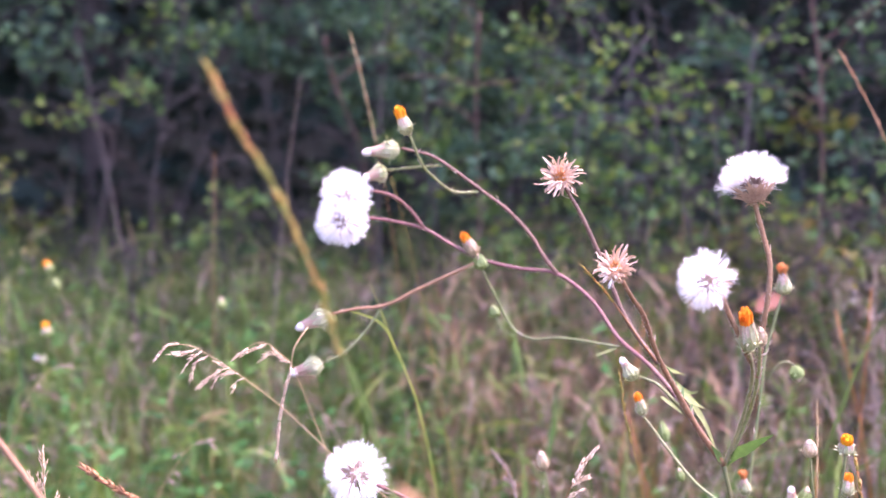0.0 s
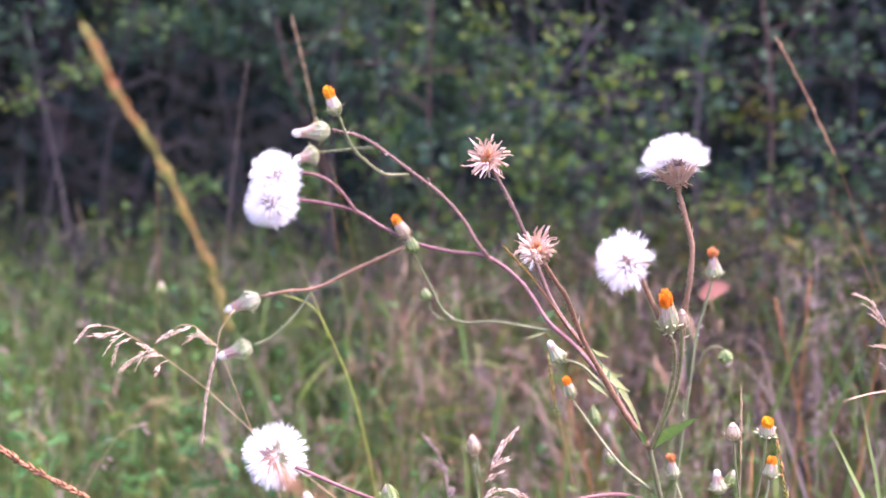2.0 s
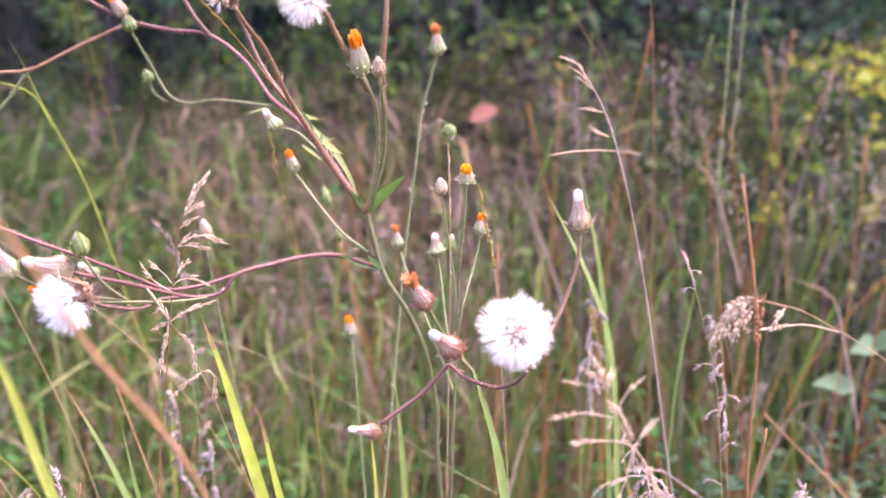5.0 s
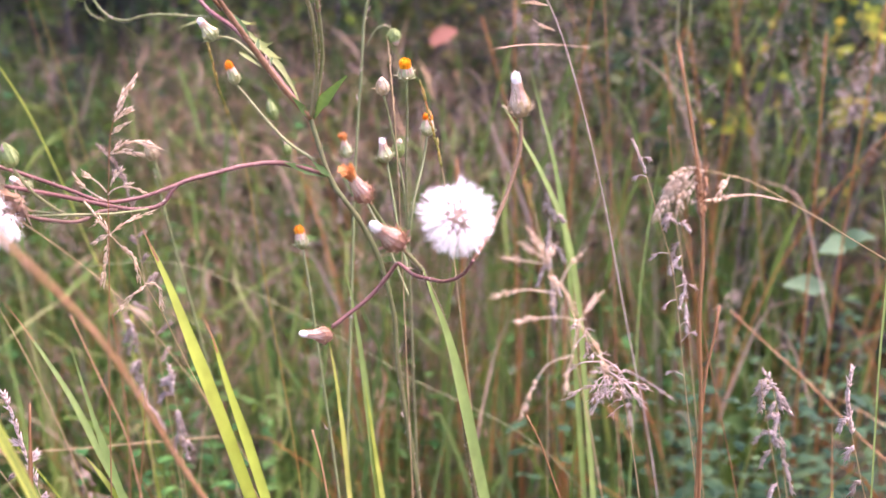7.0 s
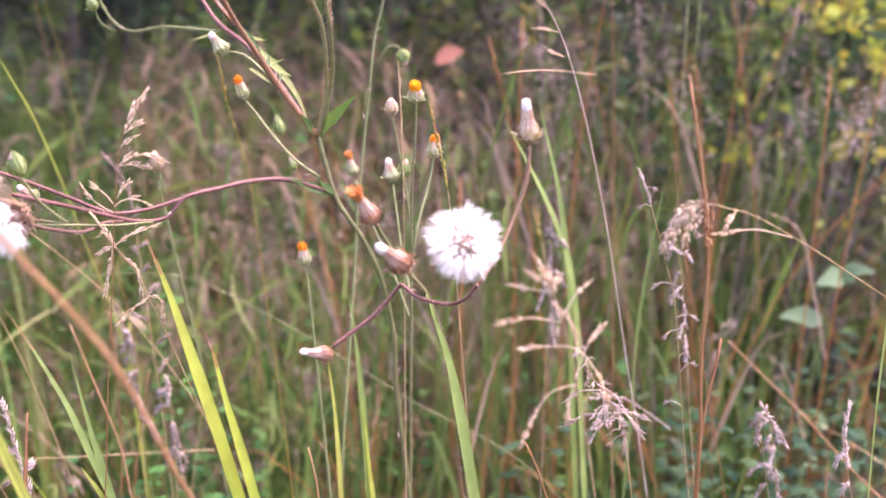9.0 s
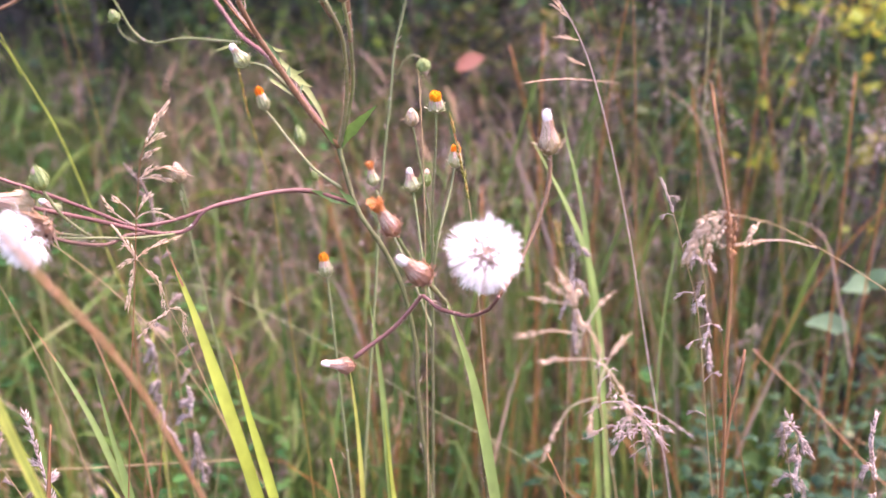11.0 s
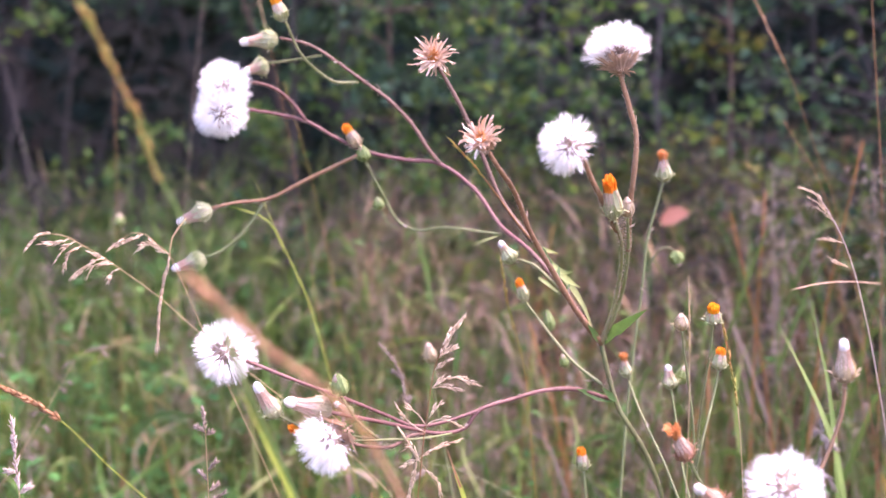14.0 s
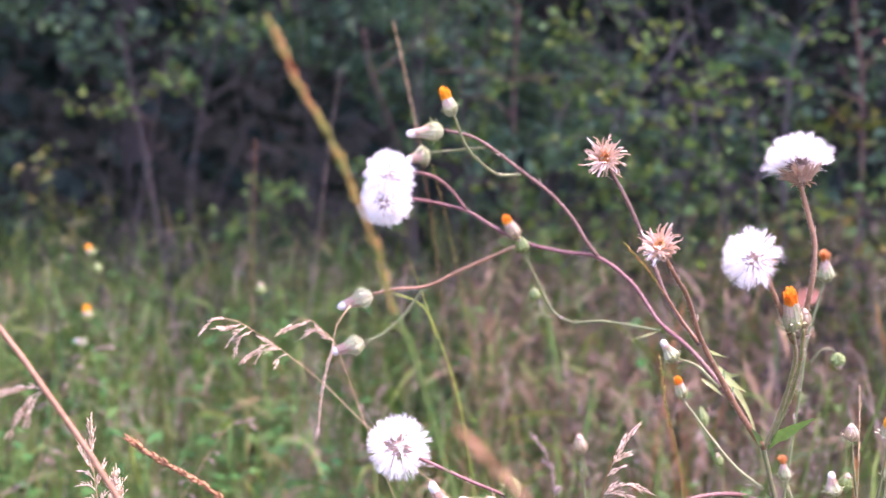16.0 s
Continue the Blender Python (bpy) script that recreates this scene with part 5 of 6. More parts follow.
branch(rear, [(15.63, 50.00, 45.23), (15.44, 50.00, 45.53), (14.99, 50.20, 45.54), (14.46, 50.50, 44.71)], 0.5, 0.4, M_STEM_GREEN, 0.4)
bud(rear, [(15.30, 51.00, 48.49), (15.12, 50.80, 49.87)], "faded", 6.5)
bud(rear, [(15.58, 50.00, 45.43), (15.73, 50.00, 44.72)], "closed", 5.6)
side = root_at("hawksbeard", 0.153, 0.494, "small hawksbeard with orange and yellow buds among dry grass", "wildflower", "rear hawksbeards")
branch(side, [(14.64, 40.80, 44.04), (14.65, 41.20, 42.63), (14.61, 42.00, 40.52), (14.71, 43.00, 38.24), (14.80, 44.00, 34.64)], 0.9, 0.5, M_STEM_GREEN, 0.4, ground=True, name="main_stem")
branch(side, [(15.86, 44.00, 41.59), (15.63, 43.80, 40.54), (14.93, 43.00, 38.69), (14.73, 43.20, 37.26)], 0.7, 0.5, M_STEM_GREEN, 0.4)
branch(side, [(13.14, 48.20, 39.97), (13.47, 47.00, 38.72), (14.06, 45.00, 37.02), (14.80, 44.00, 34.64)], 0.7, 0.5, M_STEM_GREEN, 0.4)
branch(side, [(14.43, 46.00, 40.24), (14.50, 45.40, 39.06), (14.58, 44.60, 37.34), (14.81, 43.80, 35.66)], 0.7, 0.5, M_STEM_GREEN, 0.4)
bud(side, [(14.65, 40.80, 43.96), (14.56, 40.50, 44.71)], "yellow", 5.4)
bud(side, [(15.86, 44.00, 41.41), (15.93, 44.00, 42.32)], "orange", 5.0)
bud(side, [(13.05, 48.20, 40.15), (12.88, 48.20, 41.25)], "faded", 4.8)
bud(side, [(14.43, 46.00, 40.17), (14.27, 46.00, 41.21)], "white", 6.0)
bud(side, [(14.94, 46.40, 40.26), (15.11, 46.40, 41.03)], "closed", 5.0)
bud(side, [(14.06, 43.00, 43.24), (14.01, 43.00, 43.90)], "closed", 5.0, M_BRACT_PINK)
branch(side, [(14.06, 43.00, 43.24), (14.31, 43.40, 42.05), (14.72, 43.60, 39.47), (14.77, 43.40, 37.67)], 0.5, 0.5, M_STEM_GREEN, 0.4)
young = root_at("hawksbeard", 0.120, 0.439, "young hawksbeard with one orange-tipped bud", "wildflower", "rear hawksbeards")
branch(young, [(10.66, 45.40, 36.98), (10.79, 45.30, 35.40), (10.87, 45.20, 33.96)], 0.8, 0.6, M_STEM_GREEN, 0.4, ground=True, name="main_stem")
bud(young, [(10.66, 45.40, 36.93), (10.54, 45.40, 37.92)], "orange", 5.0)
pink = root_at("hawksbeard", 0.082, 0.520, "young hawksbeard with one closed pink bud", "wildflower", "rear hawksbeards")
branch(pink, [(4.68, 52.00, 40.19), (4.94, 52.00, 38.99), (4.62, 52.00, 39.77), (4.95, 52.00, 37.60)], 0.8, 0.6, M_STEM_GREEN, 0.4, ground=True, name="main_stem")
bud(pink, [(4.68, 52.00, 40.14), (4.51, 52.00, 41.05)], "closed", 5.6, M_BRACT_PINK)
far = root_at("hawksbeard", -0.204, 0.850, "hawksbeard with two orange buds deep in the meadow", "wildflower", "rear hawksbeards")
branch(far, [(-29.48, 85.00, 45.99), (-28.88, 85.00, 44.85), (-27.89, 85.00, 42.50), (-27.11, 85.00, 39.94)], 0.6, 0.5, M_STEM, 0, ground=True, name="main_stem")
branch(far, [(-29.63, 85.00, 41.01), (-29.04, 85.00, 39.51), (-27.41, 85.00, 36.92)], 0.6, 0.5, M_STEM, 0)
bud(far, [(-29.19, 85.00, 45.82), (-29.70, 85.00, 46.66)], "yellow", 6.4, M_BRACT_CLOSED)
bud(far, [(-29.59, 85.00, 40.88), (-29.85, 85.00, 42.10)], "yellow", 7.4, M_BRACT_CLOSED)
branch(far, [(-14.79, 76.00, 44.33), (-14.84, 77.00, 42.58), (-15.71, 79.00, 39.49)], 0.6, 0.5, M_STEM_GREEN, 0)
bud(far, [(-14.79, 76.00, 44.25), (-14.85, 76.00, 45.08)], "closed", 6.0)
bud(far, [(-29.81, 85.00, 39.16), (-30.74, 85.00, 39.42)], "white", 6.0)
bud(far, [(-28.72, 85.00, 44.55), (-29.04, 85.00, 45.27)], "closed", 6.0)

# ---- grasses ----
grass([(-4.62, 23.10, 56.45), (-4.10, 23.40, 55.30), (-3.50, 23.75, 54.20), (-3.05, 24.10, 53.10), (-2.60, 24.50, 51.80), (-2.30, 24.80, 50.70), (-1.85, 25.10, 49.60), (-1.30, 25.80, 47.50), (-0.70, 26.40, 45.40), (-0.15, 26.90, 43.80), (0.30, 27.30, 42.40), (0.55, 27.70, 41.00), (0.95, 28.30, 38.90)], 1.0, "spike", M_BLADE, M_SPIKE_GOLD, "tall golden grass spike on a green stalk", 5.0, 0.135, thick=1.2)
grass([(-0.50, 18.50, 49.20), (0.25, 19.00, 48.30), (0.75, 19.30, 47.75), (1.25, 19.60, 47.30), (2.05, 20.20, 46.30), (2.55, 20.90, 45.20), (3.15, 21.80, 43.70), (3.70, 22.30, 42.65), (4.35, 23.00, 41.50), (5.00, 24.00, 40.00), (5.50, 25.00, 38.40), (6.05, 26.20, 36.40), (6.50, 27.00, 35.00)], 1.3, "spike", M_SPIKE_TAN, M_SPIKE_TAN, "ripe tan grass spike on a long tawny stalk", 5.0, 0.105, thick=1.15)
grass([(-5.68, 72.00, 61.90), (-5.06, 72.00, 59.34), (-4.53, 72.00, 56.93), (-3.89, 72.00, 53.80), (-3.28, 72.00, 50.29), (-2.73, 72.00, 46.39), (-1.62, 72.00, 38.46)], 0.4, "spike", M_STRAW_RED, M_STRAW, "slender pale grass spike against the hedge", 5.0, 0.12, thick=0.7)
grass([(-3.00, 66.00, 53.39), (-2.57, 66.00, 51.95), (-2.08, 66.00, 50.01), (-1.41, 66.00, 47.08), (-0.40, 66.00, 41.81), (0.47, 66.00, 36.46)], 0.4, None, M_SPIKE_GOLD, None, "thin olive grass stalk")
droop = grass([(-11.52, 45.50, 46.64), (-11.09, 45.70, 47.09), (-10.56, 45.90, 47.10), (-10.08, 46.10, 46.94), (-9.62, 46.30, 46.61), (-8.86, 46.60, 46.05), (-8.34, 46.80, 45.60), (-6.85, 47.40, 44.24), (-5.00, 48.00, 42.25)], 0.5, "spike", M_STRAW, M_SPIKELET, "bent straw grass with a drooping pale panicle", 3.4, 0.055, thick=1.3)
ear(droop, [(-10.53, 45.90, 46.08), (-10.20, 46.00, 46.54), (-9.84, 46.20, 46.76)])
ear(droop, [(-10.27, 46.00, 45.67), (-10.09, 46.10, 46.27), (-9.62, 46.30, 46.56)])
ear(droop, [(-10.96, 45.70, 46.75), (-10.48, 45.90, 46.74), (-10.06, 46.10, 46.87)])
ear(droop, [(-10.13, 46.10, 45.15), (-9.63, 46.30, 45.60), (-9.15, 46.40, 45.93), (-8.79, 46.60, 46.01)], bare=0.15)
ear(droop, [(-9.45, 46.30, 45.30), (-9.22, 46.40, 45.72), (-8.70, 46.60, 45.85)], bare=0.2)
ear(droop, [(-9.31, 46.40, 46.27), (-8.86, 46.60, 46.03)])
ear(droop, [(-9.00, 46.50, 45.70), (-8.77, 46.60, 45.80), (-8.47, 46.70, 45.74)])
ear(droop, [(-8.66, 46.60, 45.08), (-8.55, 46.70, 45.41), (-8.25, 46.80, 45.53)], bare=0.3)
nod = grass([(-8.60, 47.00, 46.38), (-8.21, 47.10, 46.67), (-7.81, 47.20, 46.94), (-7.25, 47.40, 46.84), (-6.86, 47.50, 46.43), (-6.46, 47.60, 46.08), (-6.07, 47.80, 45.16), (-5.10, 48.20, 42.35)], 0.45, "spike", M_STRAW, M_SPIKELET, "bent straw grass with a drooping pale panicle", 3.4, 0.055, thick=1.3)
ear(nod, [(-7.65, 47.30, 46.19), (-7.25, 47.40, 46.44), (-6.86, 47.50, 46.26), (-6.57, 47.60, 46.03)])
ear(nod, [(-8.49, 47.00, 46.45), (-8.00, 47.20, 46.63), (-7.39, 47.40, 46.86)])
ear(nod, [(-7.11, 47.40, 46.61), (-6.79, 47.50, 46.26), (-6.41, 47.60, 46.01)])
grass([(-7.07, 47.80, 42.05), (-6.92, 47.80, 43.50), (-6.66, 47.80, 44.90), (-6.46, 47.90, 45.67), (-6.31, 48.00, 46.61), (-5.76, 48.40, 47.41)], 0.4, "spike", M_STRAW, M_SPIKELET, "hanging spike of pale grass spikelets", 6.0, 0.8, ground=False, name="grass_spray", thick=0.75)
blade([(-3.72, 53.00, 49.37), (-3.24, 53.50, 48.22), (-2.62, 54.00, 46.42), (-1.93, 56.00, 44.16), (-1.32, 58.00, 41.90), (-0.68, 61.00, 38.14), (-0.28, 64.00, 34.71)], 1.2, M_BLADE_YELLOW, "narrow yellow grass blade")
blade([(-4.61, 54.00, 47.35), (-3.28, 54.00, 46.95), (-2.62, 54.00, 46.29), (-2.28, 55.00, 45.04)], 0.7, M_BLADE_YELLOW, "narrow yellowish grass blade bent over", 0, (0.2, -0.9, 0.3), False)
upright = grass([(5.17, 38.30, 44.75), (4.74, 38.40, 44.22), (4.49, 38.40, 43.68), (4.21, 38.50, 42.97), (4.01, 38.60, 41.69), (3.85, 38.80, 40.54), (3.56, 39.00, 37.83), (3.19, 39.40, 34.96), (2.75, 40.00, 30.89)], 0.5, "spike", M_STRAW_RED, M_SPIKELET, "upright grass with a pale narrow panicle", 3.4, 0.055, thick=1.2)
ear(upright, [(5.10, 38.40, 44.60), (4.80, 38.40, 44.20), (4.55, 38.40, 43.70)])
ear(upright, [(4.70, 38.40, 44.05), (4.52, 38.40, 43.70), (4.40, 38.40, 43.40)])
ear(upright, [(5.05, 38.50, 43.80), (4.69, 38.50, 43.63), (4.37, 38.50, 43.38)])
ear(upright, [(4.74, 38.50, 43.29), (4.48, 38.50, 43.15), (4.24, 38.50, 42.97)])
ear(upright, [(5.62, 38.50, 42.42), (5.06, 38.50, 42.67), (4.53, 38.50, 42.63), (4.14, 38.50, 42.33)])
ear(upright, [(5.07, 38.50, 42.25), (4.60, 38.50, 42.36), (4.16, 38.50, 42.33)])
ear(upright, [(4.54, 38.50, 41.81), (4.24, 38.50, 41.63), (4.02, 38.50, 41.24)])
ear(upright, [(3.31, 38.50, 41.68), (3.65, 38.50, 41.39), (3.88, 38.50, 41.05)], bare=0.3)
ear(upright, [(5.00, 38.50, 41.00), (4.59, 38.50, 41.21), (4.14, 38.50, 41.14), (3.91, 38.50, 40.96)], bare=0.3)
ear(upright, [(2.99, 38.50, 41.60), (3.18, 38.50, 41.28), (3.52, 38.50, 40.98), (3.87, 38.50, 40.75)], bare=0.4)
arch = grass([(3.06, 40.00, 40.36), (3.63, 40.00, 39.36), (3.96, 40.00, 38.89), (4.47, 40.00, 38.04), (4.66, 40.00, 37.42), (5.12, 40.20, 36.26), (5.78, 40.60, 34.15), (7.02, 41.40, 30.35)], 0.5, "spike", M_STRAW, M_SPIKELET, "arching grass with a hanging pale panicle", 3.6, 0.055)
ear(arch, [(5.07, 40.00, 39.97), (4.39, 40.00, 39.76), (3.91, 40.00, 39.48), (3.67, 40.00, 39.31)])
ear(arch, [(3.01, 40.00, 39.05), (3.63, 40.00, 39.32)])
ear(arch, [(3.23, 40.00, 37.60), (3.42, 40.00, 38.39), (3.63, 40.00, 39.32)])
ear(arch, [(4.47, 40.00, 37.62), (4.36, 40.00, 38.43), (3.96, 40.00, 38.89)])
ear(arch, [(5.20, 40.00, 36.46), (5.08, 40.00, 37.29), (4.66, 40.00, 37.42)])
ear(arch, [(3.61, 40.00, 36.49), (4.20, 40.00, 37.03), (4.69, 40.00, 37.36)])
ear(arch, [(3.24, 40.00, 39.74), (3.43, 40.00, 39.77), (3.70, 40.00, 39.23)])
blade([(4.68, 40.00, 39.77), (5.00, 40.00, 38.73), (5.41, 40.00, 37.46), (6.05, 40.00, 34.97), (6.79, 40.20, 31.98), (7.52, 40.40, 28.82)], 5.8, M_BLADE_YELLOW, "broad yellow-green grass blade lit through", 0.045)
blade([(6.56, 39.60, 36.12), (6.83, 39.60, 35.25), (7.20, 39.80, 33.20), (7.70, 40.00, 30.85), (8.09, 40.20, 28.85)], 4.8, M_BLADE_YELLOW, "broad yellow-green grass blade with a withered tip", 0.05)
blade([(1.53, 42.00, 35.02), (1.76, 42.00, 33.56), (2.11, 42.00, 31.49), (2.59, 42.00, 29.13)], 3.4, M_BLADE, "bright green grass blade")
blade([(-1.13, 44.00, 36.54), (-0.07, 44.00, 34.54), (1.00, 44.00, 32.13), (1.78, 44.00, 29.79), (2.41, 44.00, 28.01)], 3.0, M_BLADE, "long green grass blade with a tawny tip", 0.05)
blade([(-0.90, 26.25, 45.60), (-0.30, 26.75, 43.90), (0.15, 27.15, 42.60), (0.55, 27.65, 41.00), (0.95, 28.25, 38.90)], 3.0, M_BLADE_YELLOW, "broad yellow-green grass blade lit through", 0.0)
blade([(14.35, 38.00, 37.65), (14.66, 38.00, 36.52), (15.21, 38.40, 34.76), (15.69, 38.80, 32.39), (16.39, 39.40, 28.34)], 6.8, M_BLADE, "broad green grass blade")
blade([(12.38, 46.00, 35.92), (12.66, 46.00, 33.66), (12.87, 46.00, 30.57), (13.10, 46.00, 25.23)], 4.0, M_BLADE, "broad green grass blade")
crisp = grass([(15.90, 29.00, 41.91), (16.10, 29.00, 41.06), (16.32, 29.00, 39.94), (16.67, 29.00, 38.87), (16.91, 29.00, 37.97), (17.15, 29.20, 36.99), (17.44, 29.30, 35.63), (17.75, 29.50, 34.22), (18.07, 29.80, 32.53)], 0.5, None, M_STRAW, None, "open straw-coloured grass panicle")
ear(crisp, [(15.89, 29.00, 42.02), (16.00, 29.00, 41.47), (16.10, 29.00, 41.03)], 3.4, 0.8, material=M_SPIKE_GOLD)
ear(crisp, [(15.92, 29.00, 40.66), (16.18, 29.00, 40.20), (16.35, 29.00, 39.76)], size=2.7, fat=1.3, loose=0.35)
ear(crisp, [(15.73, 29.00, 40.23), (16.10, 29.00, 39.95), (16.37, 29.00, 39.72)], size=2.7, fat=1.3, loose=0.35)
ear(crisp, [(15.29, 29.00, 39.86), (15.66, 29.00, 39.77), (16.35, 29.00, 39.61)], size=2.7, fat=1.25, bare=0.45, loose=0.26)
ear(crisp, [(16.58, 29.00, 40.05), (16.40, 29.00, 39.67)], size=2.7, fat=1.3, loose=0.35)
ear(crisp, [(14.87, 29.00, 38.81), (15.32, 29.00, 38.86), (15.84, 29.00, 38.91), (16.64, 29.00, 38.72)], size=2.7, fat=1.25, bare=0.45, loose=0.26)
ear(crisp, [(17.42, 29.00, 39.79), (17.06, 29.00, 39.46), (16.77, 29.00, 38.96), (16.65, 29.00, 38.73)], size=2.7, fat=1.25, bare=0.48, loose=0.26)
ear(crisp, [(17.18, 29.00, 38.13), (16.94, 29.00, 38.68), (16.63, 29.00, 39.13)], size=2.7, fat=1.3, loose=0.35)
ear(crisp, [(16.51, 29.00, 38.31), (16.59, 29.00, 38.61)], size=2.7, fat=1.3, loose=0.35)
ear(crisp, [(15.45, 29.00, 38.01), (16.01, 29.00, 38.05), (16.91, 29.00, 38.00)], size=2.7, fat=1.25, bare=0.42, loose=0.26)
ear(crisp, [(17.93, 29.00, 38.56), (17.53, 29.00, 38.11), (17.27, 29.00, 37.59), (17.11, 29.00, 36.92)], size=2.7, fat=1.25, bare=0.48, loose=0.26)
ear(crisp, [(18.10, 29.00, 36.15), (17.87, 29.00, 36.91), (17.54, 29.00, 37.46), (17.26, 29.00, 37.81), (16.93, 29.00, 37.98)], size=2.7, fat=1.25, bare=0.42, loose=0.26)
ear(crisp, [(15.50, 29.00, 35.14), (15.93, 29.00, 36.07), (16.38, 29.00, 36.66), (17.11, 29.00, 36.85)], size=2.7, fat=1.25, bare=0.45, loose=0.26)
ear(crisp, [(16.88, 29.00, 35.79), (16.93, 29.00, 36.34), (17.11, 29.00, 36.85)], size=2.7, fat=1.25, bare=0.36, loose=0.26)
ear(crisp, [(16.53, 29.00, 39.17), (16.60, 29.00, 39.00), (16.70, 29.00, 38.78)], size=2.7, fat=1.3, loose=0.35)
ear(crisp, [(16.23, 29.00, 40.09), (16.33, 29.00, 39.89), (16.47, 29.00, 39.45)], size=2.7, fat=1.3, loose=0.35)
grey = grass([(27.73, 48.00, 27.40), (26.62, 48.00, 28.30), (25.47, 48.00, 29.03), (24.86, 48.00, 28.65), (24.96, 48.00, 26.22), (25.23, 48.00, 23.56)], 0.4, "spike", M_STRAW, M_SPIKELET_GREY, "drooping grey grass panicle", 3.6, 0.12)
ear(grey, [(24.23, 48.00, 27.57), (24.41, 48.00, 28.41), (24.91, 48.00, 28.93)], size=4.2, fat=1.2, loose=0.9, material=M_SPIKELET_GREY)
ear(grey, [(25.67, 48.00, 26.15), (25.55, 48.00, 27.60), (25.08, 48.00, 28.83)], size=4.2, fat=1.2, loose=0.9, material=M_SPIKELET_GREY)
ear(grey, [(23.93, 48.00, 29.15), (24.62, 48.00, 29.24), (25.24, 48.00, 29.04)], size=4.2, fat=1.2, loose=0.9, material=M_SPIKELET_GREY)
joint = grass([(21.15, 31.00, 45.13), (21.39, 31.00, 43.79), (21.62, 31.00, 42.43), (21.87, 31.00, 40.51), (21.99, 31.20, 38.68), (21.97, 31.40, 36.61), (22.20, 31.80, 33.99), (22.41, 32.40, 30.89)], 1.4, "spike", M_STRAW_RED, M_STRAW_RED, "red-brown grass stalk with dark joints", 4.0, 0.12, thick=0.6)
ear(joint, [(21.98, 31.00, 41.50), (21.93, 31.00, 40.70), (21.89, 31.00, 39.90)], 2.8, 1.3, material=M_STRAW_RED)
ear(joint, [(21.62, 31.00, 41.60), (21.76, 31.00, 40.80), (21.85, 31.00, 39.95)], 2.8, 1.3, material=M_STRAW_RED)
ear(joint, [(21.71, 31.00, 41.74), (21.80, 31.00, 40.87), (21.87, 31.00, 40.02)], 3.4, 1.3, material=M_STRAW_RED)
nodding = grass([(20.42, 31.00, 40.33), (20.88, 31.00, 41.23), (21.25, 31.00, 41.48), (21.83, 31.00, 41.51), (22.81, 31.20, 41.23), (23.77, 31.60, 40.88), (26.20, 32.40, 39.53), (27.81, 33.00, 38.54), (29.94, 34.00, 37.27)], 0.45, "spike", M_STRAW, M_SPIKELET, "arching straw grass with a nodding pale panicle", 3.4, 0.04, thick=1.4)
ear(nodding, [(20.50, 31.00, 40.17), (20.80, 31.00, 40.87), (21.28, 31.00, 41.33)], size=3.2, fat=1.75, loose=0.34)
ear(nodding, [(20.75, 31.00, 40.36), (21.00, 31.00, 40.94), (21.40, 31.00, 41.30)], size=3.2, fat=1.75, loose=0.34)
ear(nodding, [(21.16, 31.00, 40.34), (21.20, 31.00, 40.83), (21.47, 31.00, 41.37)], size=3.2, fat=1.75, loose=0.34)
ear(nodding, [(20.59, 31.00, 40.62), (21.01, 31.00, 41.15), (21.58, 31.00, 41.43)], size=3.2, fat=1.75, loose=0.34)
ear(nodding, [(21.42, 31.00, 40.78), (21.56, 31.00, 41.09), (21.83, 31.00, 41.47)], size=3.2, fat=1.75, loose=0.34)
ear(nodding, [(22.45, 31.00, 40.78), (22.55, 31.00, 40.97), (22.76, 31.00, 41.22)], size=3.2, fat=1.75, loose=0.34)
ear(nodding, [(20.98, 31.00, 41.39), (21.43, 31.00, 41.51), (21.94, 31.00, 41.47)], size=3.2, fat=1.75, loose=0.34)
ear(nodding, [(21.54, 31.00, 40.55), (22.36, 31.20, 40.52), (23.73, 31.60, 40.49), (25.22, 32.10, 40.06)], bare=0.5)
tall = grass([(19.76, 46.00, 48.47), (20.44, 46.10, 48.16), (21.09, 46.20, 47.33), (21.76, 46.30, 46.14), (22.37, 46.40, 44.57), (23.22, 46.60, 41.61), (24.26, 47.00, 37.23), (25.31, 47.60, 32.01)], 0.6, "spike", M_SPIKELET_GREY, M_SPIKELET, "tall pale grass stalk with a nodding tip", 3.4, 0.045, thick=1.2)
ear(tall, [(20.24, 46.20, 48.02), (20.63, 46.20, 47.78), (20.92, 46.20, 47.45)], 3.0, 1.1)
ear(tall, [(20.48, 46.20, 47.64), (20.87, 46.20, 47.40), (21.17, 46.20, 47.12)], 3.0, 1.1)
ear(tall, [(20.75, 46.20, 46.33), (21.19, 46.20, 46.28), (21.63, 46.20, 46.17)], 3.0, 1.1)
ear(tall, [(21.11, 46.20, 45.53), (21.45, 46.20, 45.33), (21.89, 46.20, 45.13)], 3.0, 1.1)
grass([(25.62, 54.00, 59.33), (26.14, 54.00, 53.72), (26.64, 54.00, 48.23), (26.87, 54.00, 42.30), (26.97, 54.00, 35.31)], 0.6, None, M_STRAW_RED, None, "tall thin red-brown grass stalk")
grass([(20.72, 60.00, 59.79), (21.95, 60.00, 57.68), (23.17, 60.00, 55.34), (24.27, 60.00, 53.13), (25.49, 60.00, 49.85), (26.90, 60.00, 46.07), (27.32, 60.00, 41.32), (28.52, 60.00, 36.16)], 0.4, "spike", M_STRAW_RED, M_SPIKE_TAN, "leaning tawny grass spike", 5.0, 0.12, thick=0.95)
